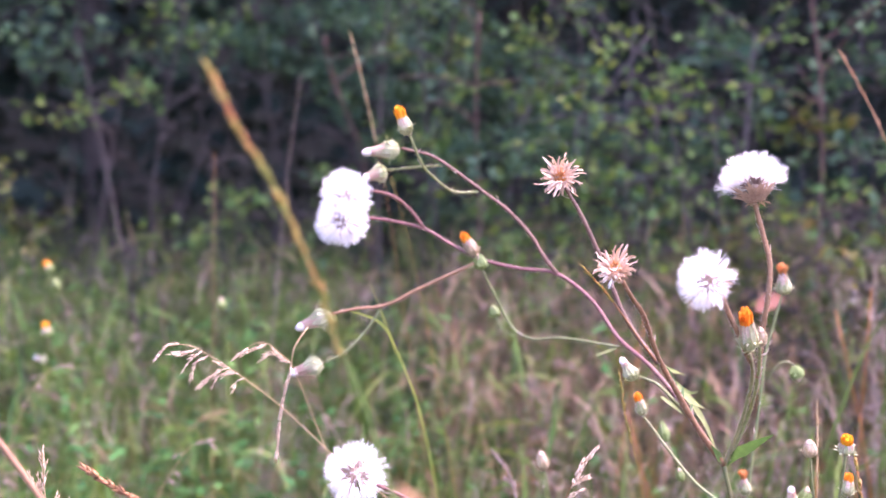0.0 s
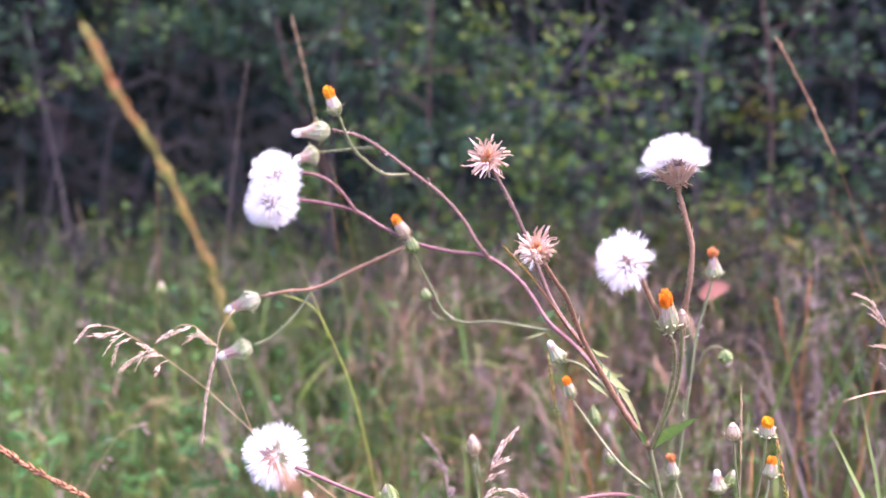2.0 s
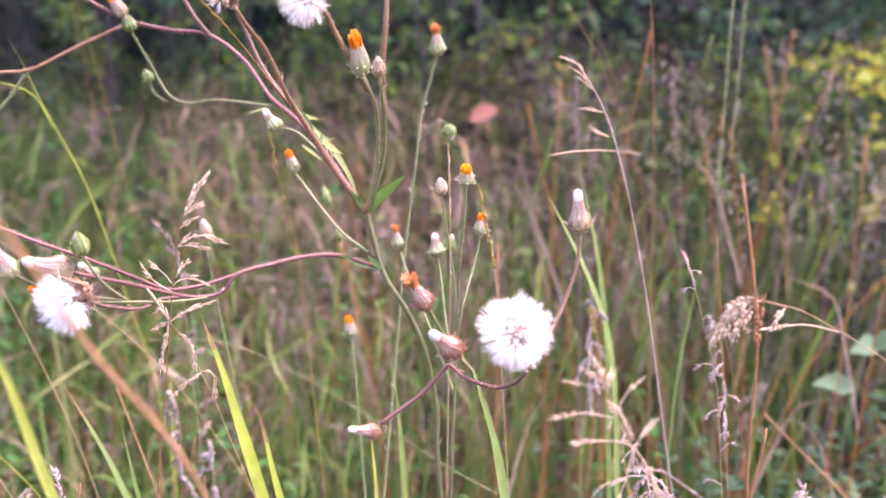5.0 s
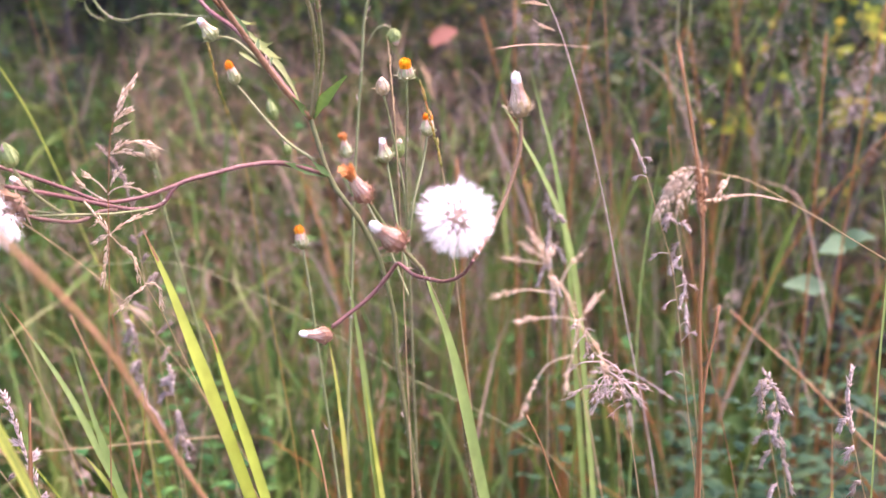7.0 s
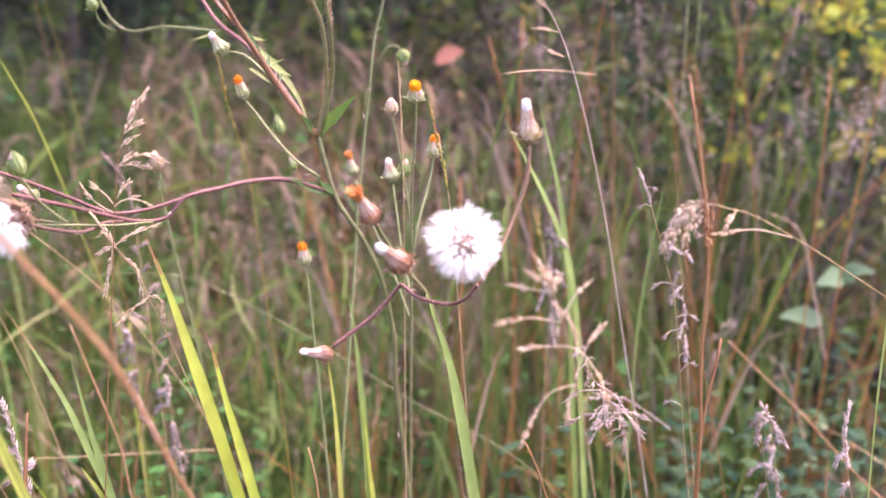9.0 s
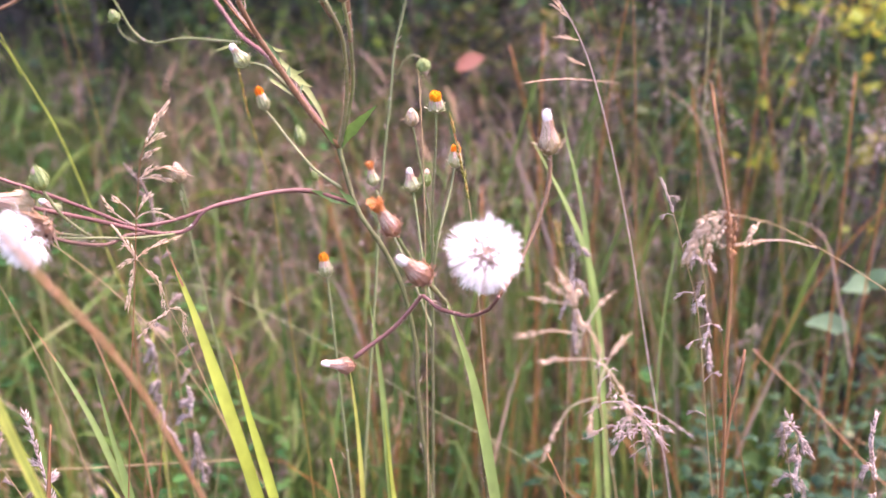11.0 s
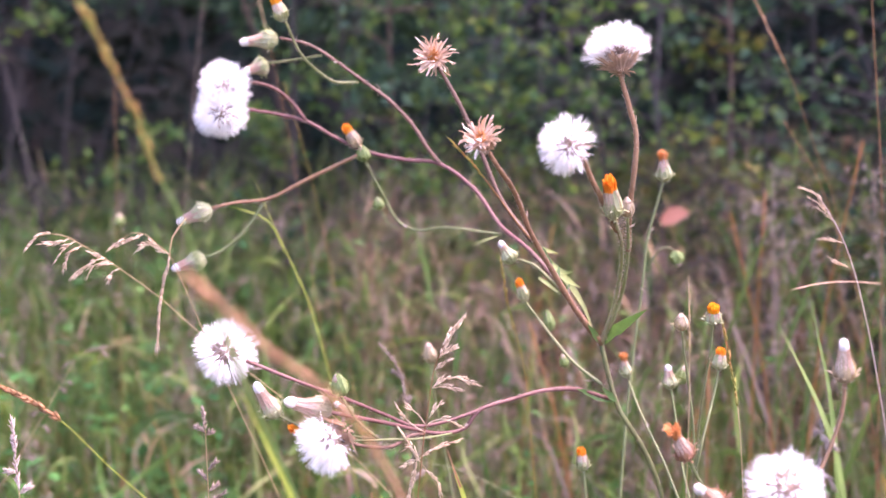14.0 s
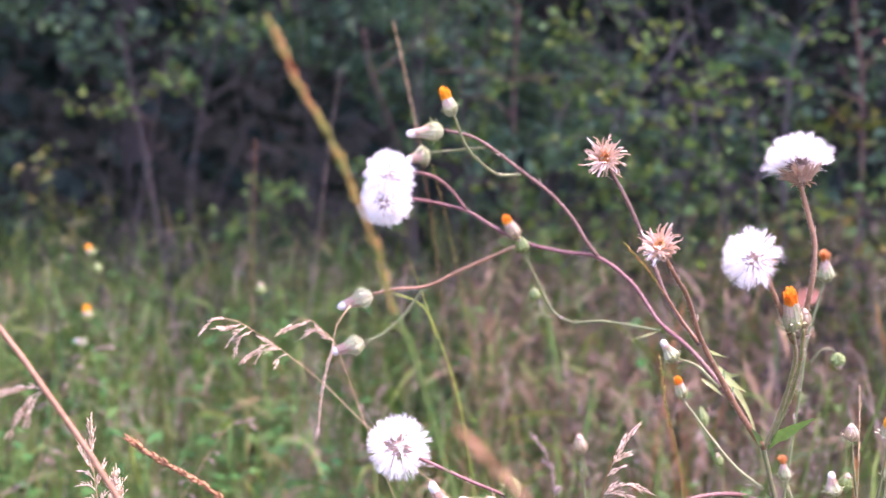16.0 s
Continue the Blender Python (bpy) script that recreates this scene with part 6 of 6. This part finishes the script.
grass([(23.84, 60.00, 51.04), (25.60, 60.00, 48.32), (26.82, 60.00, 45.39), (28.29, 60.00, 41.30), (29.01, 60.00, 36.15)], 0.5, None, M_STRAW_RED, None, "leaning tawny grass stalk")
grass([(33.08, 59.00, 56.83), (33.01, 59.00, 52.71), (32.85, 59.00, 50.01), (32.69, 59.00, 45.75), (32.52, 59.00, 40.14), (32.57, 59.00, 36.31), (32.70, 59.00, 31.10)], 0.45, "spike", M_STEM_GREEN, M_STEM_LIGHT, "tall slim pale green grass spike", 4.0, 0.28, thick=0.55)
grass([(34.19, 60.00, 53.44), (34.03, 60.00, 50.28), (33.74, 60.00, 44.70), (33.26, 60.00, 39.93), (33.16, 60.00, 35.72), (32.88, 60.00, 28.73)], 0.45, "spike", M_STEM_GREEN, M_STEM_LIGHT, "tall slim pale green grass spike", 4.0, 0.2, thick=0.55)
blade([(18.39, 43.40, 44.66), (19.73, 44.40, 44.71), (21.16, 45.50, 44.63), (22.37, 46.40, 44.47), (23.67, 47.00, 44.27)], 0.7, M_MEADOW_DRY, "dry grass blade lying level across stalks", 0, (0.1, -0.5, 0.8), False)
blade([(20.28, 50.00, 42.13), (21.17, 50.00, 40.45), (22.30, 50.00, 38.15), (23.30, 50.00, 35.39), (23.80, 50.00, 32.00), (24.00, 50.00, 28.00)], 4.8, M_BLADE, "broad green grass blade")
blade([(21.94, 50.50, 43.35), (22.39, 50.50, 41.24), (22.98, 50.50, 38.56), (23.50, 50.50, 34.13), (23.70, 50.50, 29.00)], 4.8, M_BLADE, "broad green grass blade")
grass([(14.42, 43.40, 44.96), (14.46, 43.40, 43.59), (14.50, 43.40, 42.02), (14.50, 43.40, 39.53), (14.45, 43.40, 35.81)], 0.5, "spike", M_STRAW, M_STRAW, "narrow pale grass spike", 4.5, 0.08, thick=0.6)
grass([(15.41, 42.00, 43.48), (15.75, 42.00, 41.79), (16.04, 42.00, 40.23), (16.21, 42.00, 38.44), (16.41, 42.00, 35.23)], 0.5, "spike", M_STRAW, M_SPIKE_GOLD, "narrow straw grass spike", 4.5, 0.08)
grass([(7.60, 48.50, 45.14), (7.90, 48.50, 43.32), (8.23, 48.50, 42.08), (8.66, 48.50, 40.09), (8.95, 48.50, 36.54)], 0.5, "spike", M_SPIKE_GOLD, M_SPIKE_GOLD, "yellow grass spike beside the stems", 4.5, 0.08)
grass([(5.09, 41.00, 50.70), (5.98, 41.50, 49.73), (6.75, 42.50, 48.77), (7.63, 43.30, 47.58), (8.24, 43.60, 46.83)], 0.5, "spike", M_STRAW_RED, M_SPIKE_GOLD, "tawny grass spike leaning on the red stems", 4.0, 0.5, ground=False, name="grass_spray")
grass([(-14.57, 46.00, 41.84), (-13.25, 46.00, 41.00), (-12.08, 46.20, 40.29), (-10.69, 46.40, 39.19), (-9.22, 46.80, 37.35)], 0.6, "spike", M_BLADE_YELLOW, M_STRAW_RED, "red-brown grass spike on a green stalk", 5.5, 0.09, thick=1.7)
leaning = grass([(-14.71, 32.00, 49.43), (-14.15, 32.00, 48.80), (-13.45, 32.00, 47.88), (-12.82, 32.00, 46.96), (-11.77, 32.00, 45.46), (-10.78, 32.00, 43.88)], 2.4, None, M_STEM_TAN, None, "tan leaning grass stalk with drooping pale ears")
ear(leaning, [(-14.28, 32.00, 46.89), (-13.61, 32.00, 47.04), (-13.18, 32.00, 47.11), (-12.82, 32.00, 47.00)], 3.0, 1.5, 0.1, M_SPIKELET, 0.3)
ear(leaning, [(-13.93, 32.00, 45.68), (-13.63, 32.00, 46.29), (-13.18, 32.00, 46.88), (-12.87, 32.00, 46.97)], 3.0, 1.5, 0.1, M_SPIKELET, 0.3)
ear(leaning, [(-13.46, 32.00, 45.86), (-13.31, 32.00, 46.52), (-13.01, 32.00, 46.94)], 3.0, 1.5, 0.1, M_SPIKELET, 0.3)
pale = grass([(-14.26, 40.00, 44.29), (-14.28, 40.00, 43.75), (-14.22, 40.00, 42.61), (-14.03, 40.00, 41.15), (-13.84, 40.00, 39.89)], 0.6, None, M_STRAW, None, "upright cream-coloured grass panicle with short side ears")
ear(pale, [(-14.26, 40.00, 44.35), (-14.29, 40.00, 43.85), (-14.27, 40.00, 43.34)], 2.6, 1.4, 0.05, M_SPIKELET, 0.35)
ear(pale, [(-14.15, 40.00, 43.81), (-14.23, 40.00, 43.34), (-14.25, 40.00, 42.82)], 2.6, 1.4, 0.05, M_SPIKELET, 0.35)
ear(pale, [(-14.74, 40.00, 43.40), (-14.55, 40.00, 42.92), (-14.21, 40.00, 42.36)], 2.6, 1.4, 0.05, M_SPIKELET, 0.35)
ear(pale, [(-14.46, 40.00, 43.34), (-14.35, 40.00, 42.82), (-14.21, 40.00, 42.30)], 2.6, 1.4, 0.05, M_SPIKELET, 0.35)
ear(pale, [(-14.74, 40.00, 42.30), (-14.45, 40.00, 42.30), (-14.14, 40.00, 41.98)], 2.6, 1.4, 0.05, M_SPIKELET, 0.35)
ear(pale, [(-14.67, 40.00, 41.82), (-14.35, 40.00, 41.82), (-14.11, 40.00, 41.61)], 2.6, 1.4, 0.05, M_SPIKELET, 0.35)
ear(pale, [(-13.79, 40.00, 42.61), (-13.97, 40.00, 42.19), (-14.11, 40.00, 41.67)], 2.6, 1.4, 0.05, M_SPIKELET, 0.35)
ear(pale, [(-14.37, 40.00, 41.32), (-14.20, 40.00, 41.31), (-14.04, 40.00, 41.19)], 2.6, 1.4, 0.05, M_SPIKELET, 0.35)
ear(pale, [(-13.70, 40.00, 41.56), (-13.87, 40.00, 41.40), (-14.01, 40.00, 41.10)], 2.6, 1.4, 0.05, M_SPIKELET, 0.35)
full = grass([(-13.43, 40.00, 42.36), (-13.38, 40.00, 41.56), (-13.29, 40.00, 40.52), (-13.17, 40.00, 39.25)], 0.6, None, M_STRAW, None, "cream-coloured grass panicle with a dense head")
ear(full, [(-13.45, 40.00, 42.48), (-13.44, 40.00, 42.09), (-13.40, 40.00, 41.56)], 2.8, 1.7, 0.0, M_SPIKELET, 0.45)
ear(full, [(-13.31, 40.00, 42.36), (-13.35, 40.00, 41.88), (-13.34, 40.00, 41.35)], 2.8, 1.7, 0.0, M_SPIKELET, 0.45)
ear(full, [(-13.12, 40.00, 41.98), (-13.22, 40.00, 41.56), (-13.31, 40.00, 41.10)], 2.8, 1.7, 0.0, M_SPIKELET, 0.45)
ear(full, [(-13.61, 40.00, 42.02), (-13.50, 40.00, 41.56), (-13.35, 40.00, 41.14)], 2.8, 1.7, 0.0, M_SPIKELET, 0.45)
ear(full, [(-13.09, 40.00, 41.56), (-13.18, 40.00, 41.25), (-13.30, 40.00, 40.83)], 2.8, 1.7, 0.0, M_SPIKELET, 0.45)
ear(full, [(-13.58, 40.00, 41.56), (-13.47, 40.00, 41.19), (-13.32, 40.00, 40.83)], 2.8, 1.7, 0.0, M_SPIKELET, 0.45)
ear(full, [(-13.77, 40.00, 40.98), (-13.52, 40.00, 40.94), (-13.31, 40.00, 40.68)], 2.8, 1.7, 0.0, M_SPIKELET, 0.45)
ear(full, [(-12.95, 40.00, 40.93), (-13.12, 40.00, 40.83), (-13.25, 40.00, 40.52)], 2.8, 1.7, 0.0, M_SPIKELET, 0.45)
grass([(-10.70, 40.00, 41.06), (-10.69, 40.00, 40.23), (-10.64, 40.00, 39.19)], 0.5, "panicle", M_STRAW, M_SPIKELET_GREY, "short pale grass panicle", 3.3, 0.3)
grass([(2.37, 52.00, 40.94), (2.95, 52.00, 40.19), (3.27, 52.00, 39.38), (3.45, 52.00, 38.08), (3.54, 52.00, 36.67)], 0.5, "panicle", M_STRAW, M_MEADOW_HEAD, "short brown grass panicle", 3.6, 0.3)
grass([(-4.33, 42.00, 40.77), (-4.26, 42.00, 39.91), (-4.24, 42.00, 38.39)], 0.5, "panicle", M_STRAW, M_MEADOW_HEAD, "short grey-brown grass panicle", 3.0, 0.16)
grass([(-5.35, 52.00, 27.20), (-0.88, 52.00, 26.85), (2.45, 52.00, 26.74), (6.39, 52.00, 26.59)], 0.5, None, M_STRAW, None, "straw stalk lying low across the meadow", ground=False, name="straw")
grass([(0.14, 50.00, 35.92), (3.26, 50.00, 35.98), (5.67, 50.00, 35.63), (8.34, 50.00, 34.22), (10.82, 50.00, 32.58), (13.38, 50.00, 30.74), (15.49, 50.00, 29.17)], 0.6, None, M_STEM_GREEN, None, "smooth green stalk slanting through the grass")
grass([(23.05, 40.00, 41.11), (23.55, 40.00, 39.75), (24.09, 40.00, 37.83), (24.79, 40.40, 35.61), (25.55, 41.00, 30.35)], 0.45, "open", M_STRAW, M_SPIKELET_GREY, "grey open grass panicle on a thin stalk", 2.6, 0.25)
grass([(25.65, 43.00, 41.22), (25.96, 43.00, 38.29), (26.79, 43.00, 34.41), (27.37, 43.00, 31.40)], 0.5, None, M_STRAW_RED, None, "thin red-brown grass stalk")
blade([(29.37, 52.00, 40.38), (28.50, 52.00, 36.74), (27.71, 52.00, 31.85), (27.34, 52.00, 26.16)], 2.0, M_BLADE, "slim green grass blade with a reddened tip", 0.06)
blade([(33.83, 44.00, 28.69), (33.86, 44.00, 26.99), (33.90, 44.00, 24.41)], 3.1, M_BLADE_YELLOW, "yellow grass blade with a bright red tip", 0.2)
blade([(31.35, 37.00, 40.20), (31.71, 37.00, 38.14), (31.87, 37.00, 35.72), (31.70, 37.00, 32.34), (31.85, 37.40, 27.63)], 2.6, M_BLADE, "long green grass blade")
grass([(31.18, 38.00, 31.68), (31.06, 38.00, 30.63), (31.32, 38.00, 28.92), (31.67, 38.00, 27.43)], 0.4, "plume", M_STRAW, M_SPIKELET_GREY, "small grey grass panicle low in the grass", 4.0, 0.5)
grass([(29.64, 40.00, 29.50), (29.01, 40.00, 30.54), (28.37, 40.00, 30.97), (28.72, 40.00, 28.84), (29.08, 40.00, 26.79)], 0.4, "plume", M_STRAW, M_SPIKELET_GREY, "small grey grass panicle low in the grass", 4.0, 0.4)
grass([(-0.82, 41.00, 33.46), (-0.64, 41.00, 32.68), (-0.43, 41.00, 31.45), (-0.08, 41.00, 29.61)], 0.4, "panicle", M_STRAW, M_SPIKELET_GREY, "small pale grass panicle", 4.0, 0.4)
blade([(0.33, 40.00, 33.93), (0.12, 40.00, 32.45), (-0.09, 40.00, 30.51)], 1.8, M_TIP, "narrow red-brown withered grass blade")
blade([(1.60, 42.00, 30.34), (1.96, 42.00, 29.70), (2.42, 42.00, 28.79)], 4.1, M_BLADE_YELLOW, "short yellow-green grass blade")
grass([(-4.30, 42.00, 37.23), (-4.05, 42.00, 35.95), (-3.68, 42.00, 34.49), (-3.29, 42.00, 33.64)], 0.45, "panicle", M_STRAW, M_MEADOW_HEAD, "short brownish grass panicle", 3.0, 0.28)
grass([(-23.97, 72.00, 41.22), (-24.98, 72.00, 40.96), (-25.88, 72.00, 39.98), (-26.63, 72.00, 38.88), (-27.74, 72.00, 36.01), (-28.45, 72.00, 34.16)], 0.6, "open", M_STRAW, M_MEADOW_HEAD, "grey-brown nodding grass panicle", 3.8, 0.3)
grass([(-12.37, 60.00, 39.51), (-13.46, 60.00, 39.18), (-14.26, 60.00, 38.19), (-14.95, 60.00, 37.08), (-15.36, 60.00, 36.37)], 0.6, "open", M_STRAW, M_MEADOW_HEAD, "grey-brown spreading grass panicle", 3.2, 0.3)
grass([(-17.48, 88.00, 54.81), (-17.62, 88.00, 49.09), (-17.77, 88.00, 42.95)], 0.6, None, M_STRAW_RED, None, "thin upright withered stalk before the hedge")
grass([(-12.07, 98.00, 61.14), (-12.96, 98.00, 55.17), (-14.03, 98.00, 45.98), (-14.59, 98.00, 40.59)], 0.7, None, M_MEADOW_HEAD, None, "thin leaning grey stalk before the hedge")
grass([(5.92, 55.00, 27.93), (5.51, 55.00, 25.85), (5.08, 55.00, 23.43)], 0.6, None, M_STRAW, None, "pale straw stalk leaning through the grass")
grass([(4.09, 46.00, 32.76), (3.57, 46.00, 30.31), (3.08, 46.00, 27.31)], 0.7, None, M_STRAW_RED, None, "tawny leaning grass stalk")
blade([(11.53, 47.00, 32.63), (11.71, 47.00, 30.79), (11.83, 47.00, 28.67), (11.92, 47.00, 25.36)], 3.0, M_BLADE_YELLOW, "upright yellow-green grass blade")
blade([(12.88, 46.00, 30.78), (13.02, 46.00, 28.95), (13.12, 46.00, 27.35), (13.31, 46.00, 25.18)], 3.0, M_BLADE_YELLOW, "upright yellow-green grass blade")
tuft = grass([(18.62, 34.00, 36.59), (19.32, 34.00, 35.17), (19.93, 34.00, 34.33), (20.42, 34.00, 33.08), (20.71, 34.00, 31.20), (20.98, 34.00, 28.85)], 0.4, None, M_STRAW, None, "bushy grey-mauve drooping grass panicle")
spray = random.Random(15)
for k in range(30):   # fine side twigs that bend over in all directions
    f = spray.random() ** 0.8
    foot = Vector((18.75, 34.0, 36.4)).lerp(Vector((20.4, 34.0, 33.0)), f)
    reach = spray.uniform(0.35, 1.35) * (0.5 + 0.7 * f)
    turn = spray.uniform(-0.5, 3.3)
    side = Vector((math.cos(turn), spray.gauss(0, 0.5), 0))
    end = foot + side * reach + Vector((0, 0, spray.uniform(-1.1, 0.25) * reach))
    ear(tuft, [tuple(end), tuple(foot.lerp(end, 0.55) + Vector((0, 0, 0.16 * reach))), tuple(foot)], 2.5, 1.25, spray.uniform(0.2, 0.5), M_SPIKELET_GREY, 0.5)
grass([(22.47, 50.00, 37.23), (22.56, 50.00, 36.28), (22.51, 50.00, 33.53), (22.26, 50.00, 30.17), (22.15, 50.00, 26.72)], 0.5, "plume", M_STRAW, M_SPIKELET_GREY, "mauve-grey grass panicle behind the seed clock", 3.8, 0.14)
grass([(4.50, 50.00, 30.91), (4.60, 50.00, 30.10), (4.63, 50.00, 29.00), (4.64, 50.00, 27.07), (4.63, 50.00, 24.82)], 0.5, "plume", M_STRAW, M_SPIKELET_GREY, "mauve-grey grass panicle low in the meadow", 3.8, 0.16)
grass([(2.45, 55.00, 31.87), (2.74, 55.00, 31.42), (2.86, 55.00, 29.95), (2.84, 55.00, 27.59), (2.82, 55.00, 25.18)], 0.5, "plume", M_STRAW, M_SPIKELET_GREY, "mauve-grey grass panicle low in the meadow", 3.8, 0.16)
grass([(29.53, 42.00, 30.48), (29.90, 42.00, 29.82), (30.16, 42.00, 28.38), (30.40, 42.00, 26.53)], 0.5, "plume", M_STRAW, M_SPIKELET_GREY, "mauve-grey grass panicle low in the meadow", 3.6, 0.16)
grass([(25.93, 44.00, 37.12), (26.22, 44.00, 37.34), (26.52, 44.00, 36.10), (26.76, 44.00, 33.83), (27.08, 44.00, 30.21)], 0.5, "plume", M_STRAW, M_SPIKELET_GREY, "pale drooping grass panicle", 3.4, 0.14)
grass([(0.22, 40.00, 33.40), (0.04, 40.00, 32.02), (-0.19, 40.00, 30.28)], 1.2, None, M_STRAW_RED, None, "red-brown withered stalk low in the grass")
grass([(0.53, 50.00, 33.83), (1.50, 50.00, 30.60), (2.29, 50.00, 27.83), (2.60, 50.00, 25.02)], 1.0, None, M_SPIKE_TAN, None, "orange-brown leaning grass stalk")
grass([(1.72, 55.00, 32.92), (1.83, 55.00, 28.85), (1.81, 55.00, 25.87), (1.55, 55.00, 22.84)], 0.9, None, M_STRAW_RED, None, "thin upright orange-brown grass stalk")
grass([(2.16, 60.00, 30.91), (2.11, 60.00, 27.10), (2.27, 60.00, 23.83), (2.51, 60.00, 20.47)], 1.2, None, M_BLADE_YELLOW, None, "yellow grass stalk among green leaves")
grass([(10.26, 42.00, 30.34), (10.49, 42.00, 29.12), (10.66, 42.00, 27.40)], 0.9, None, M_SPIKE_TAN, None, "short orange-brown stalk in the grass")
grass([(23.35, 33.00, 36.57), (23.17, 33.00, 35.42), (22.93, 33.00, 34.45), (22.72, 33.00, 32.67), (22.60, 33.00, 30.85)], 1.3, None, M_STRAW_RED, None, "red-brown grass stalk beside a jointed one")
grass([(17.21, 35.00, 32.75), (17.68, 35.00, 31.67), (18.20, 35.00, 29.93)], 0.8, None, M_STRAW_RED, None, "thin red-brown stalk under a panicle")
grass([(31.64, 50.00, 30.82), (33.69, 50.00, 28.76), (35.97, 50.00, 26.48), (38.69, 50.00, 23.46)], 1.0, None, M_SPIKE_TAN, None, "tan grass stalk slanting down")
bramble = root_at("bramble_shoot", 0.443, 0.660, "thin shoot with a few pale green rounded leaves", "herb")
branch(bramble, [(46.70, 66.00, 29.28), (46.07, 66.00, 27.70), (45.45, 66.00, 24.63), (45.12, 66.00, 19.89)], 0.9, 0.6, M_STEM_GREEN, 0, ground=True, name="stalk")
herb_leaf(bramble, [(44.06, 64.00, 29.47), (45.60, 65.00, 29.51), (47.18, 66.00, 29.40)], 15.0, False, M_LEAF_PALE)
herb_leaf(bramble, [(48.17, 64.00, 29.96), (47.58, 65.00, 29.84), (46.78, 66.00, 29.35)], 14.0, False, M_LEAF_PALE)
herb_leaf(bramble, [(41.12, 63.00, 27.78), (42.61, 64.00, 27.52), (45.74, 66.00, 26.48)], 15.0, False, M_LEAF_PALE)
shoot = root_at("bramble_shoot", 0.424, 0.680, "low leafy shoot with dull green rounded leaves", "herb")
branch(shoot, [(41.00, 68.00, 20.74), (41.38, 68.00, 17.84), (41.72, 68.00, 14.04)], 0.9, 0.6, M_STEM_GREEN, 0, ground=True, name="stalk")
herb_leaf(shoot, [(41.92, 66.00, 18.36), (41.81, 67.00, 17.86), (41.41, 68.00, 17.21)], 13.0, False)
herb_leaf(shoot, [(38.58, 66.00, 17.87), (39.77, 67.00, 17.47), (41.54, 68.00, 16.16)], 13.0, False)
herb_leaf(shoot, [(42.25, 66.00, 15.68), (42.01, 67.00, 15.36), (41.66, 68.00, 14.47)], 14.0, False)
herb_leaf(shoot, [(39.81, 67.00, 21.59), (40.34, 67.50, 21.17), (41.06, 68.00, 20.33)], 11.0, False)
red = root_at("red_leaf", 0.233, 0.875, "single red autumn leaf on a thin stalk", "leaf")
branch(red, [(24.56, 87.50, 43.08), (24.33, 87.50, 40.45), (24.11, 87.50, 35.09)], 0.7, 0.5, M_STEM_BROWN, 0, ground=True, name="stalk")
geo = Geo()
strip(geo, smooth_line(cm([(24.1, 87.2, 42.6), (24.7, 87.4, 43.1), (25.4, 87.5, 43.4), (26.3, 87.6, 43.5)]), 0.004), 0.013, Vector((0.1, -0.9, 0.3)), 0.2, lambda t: math.sin(math.pi * min(0.98, t * 0.93 + 0.05)) ** 0.7)
part("leaf", geo, M_RED_LEAF, red)
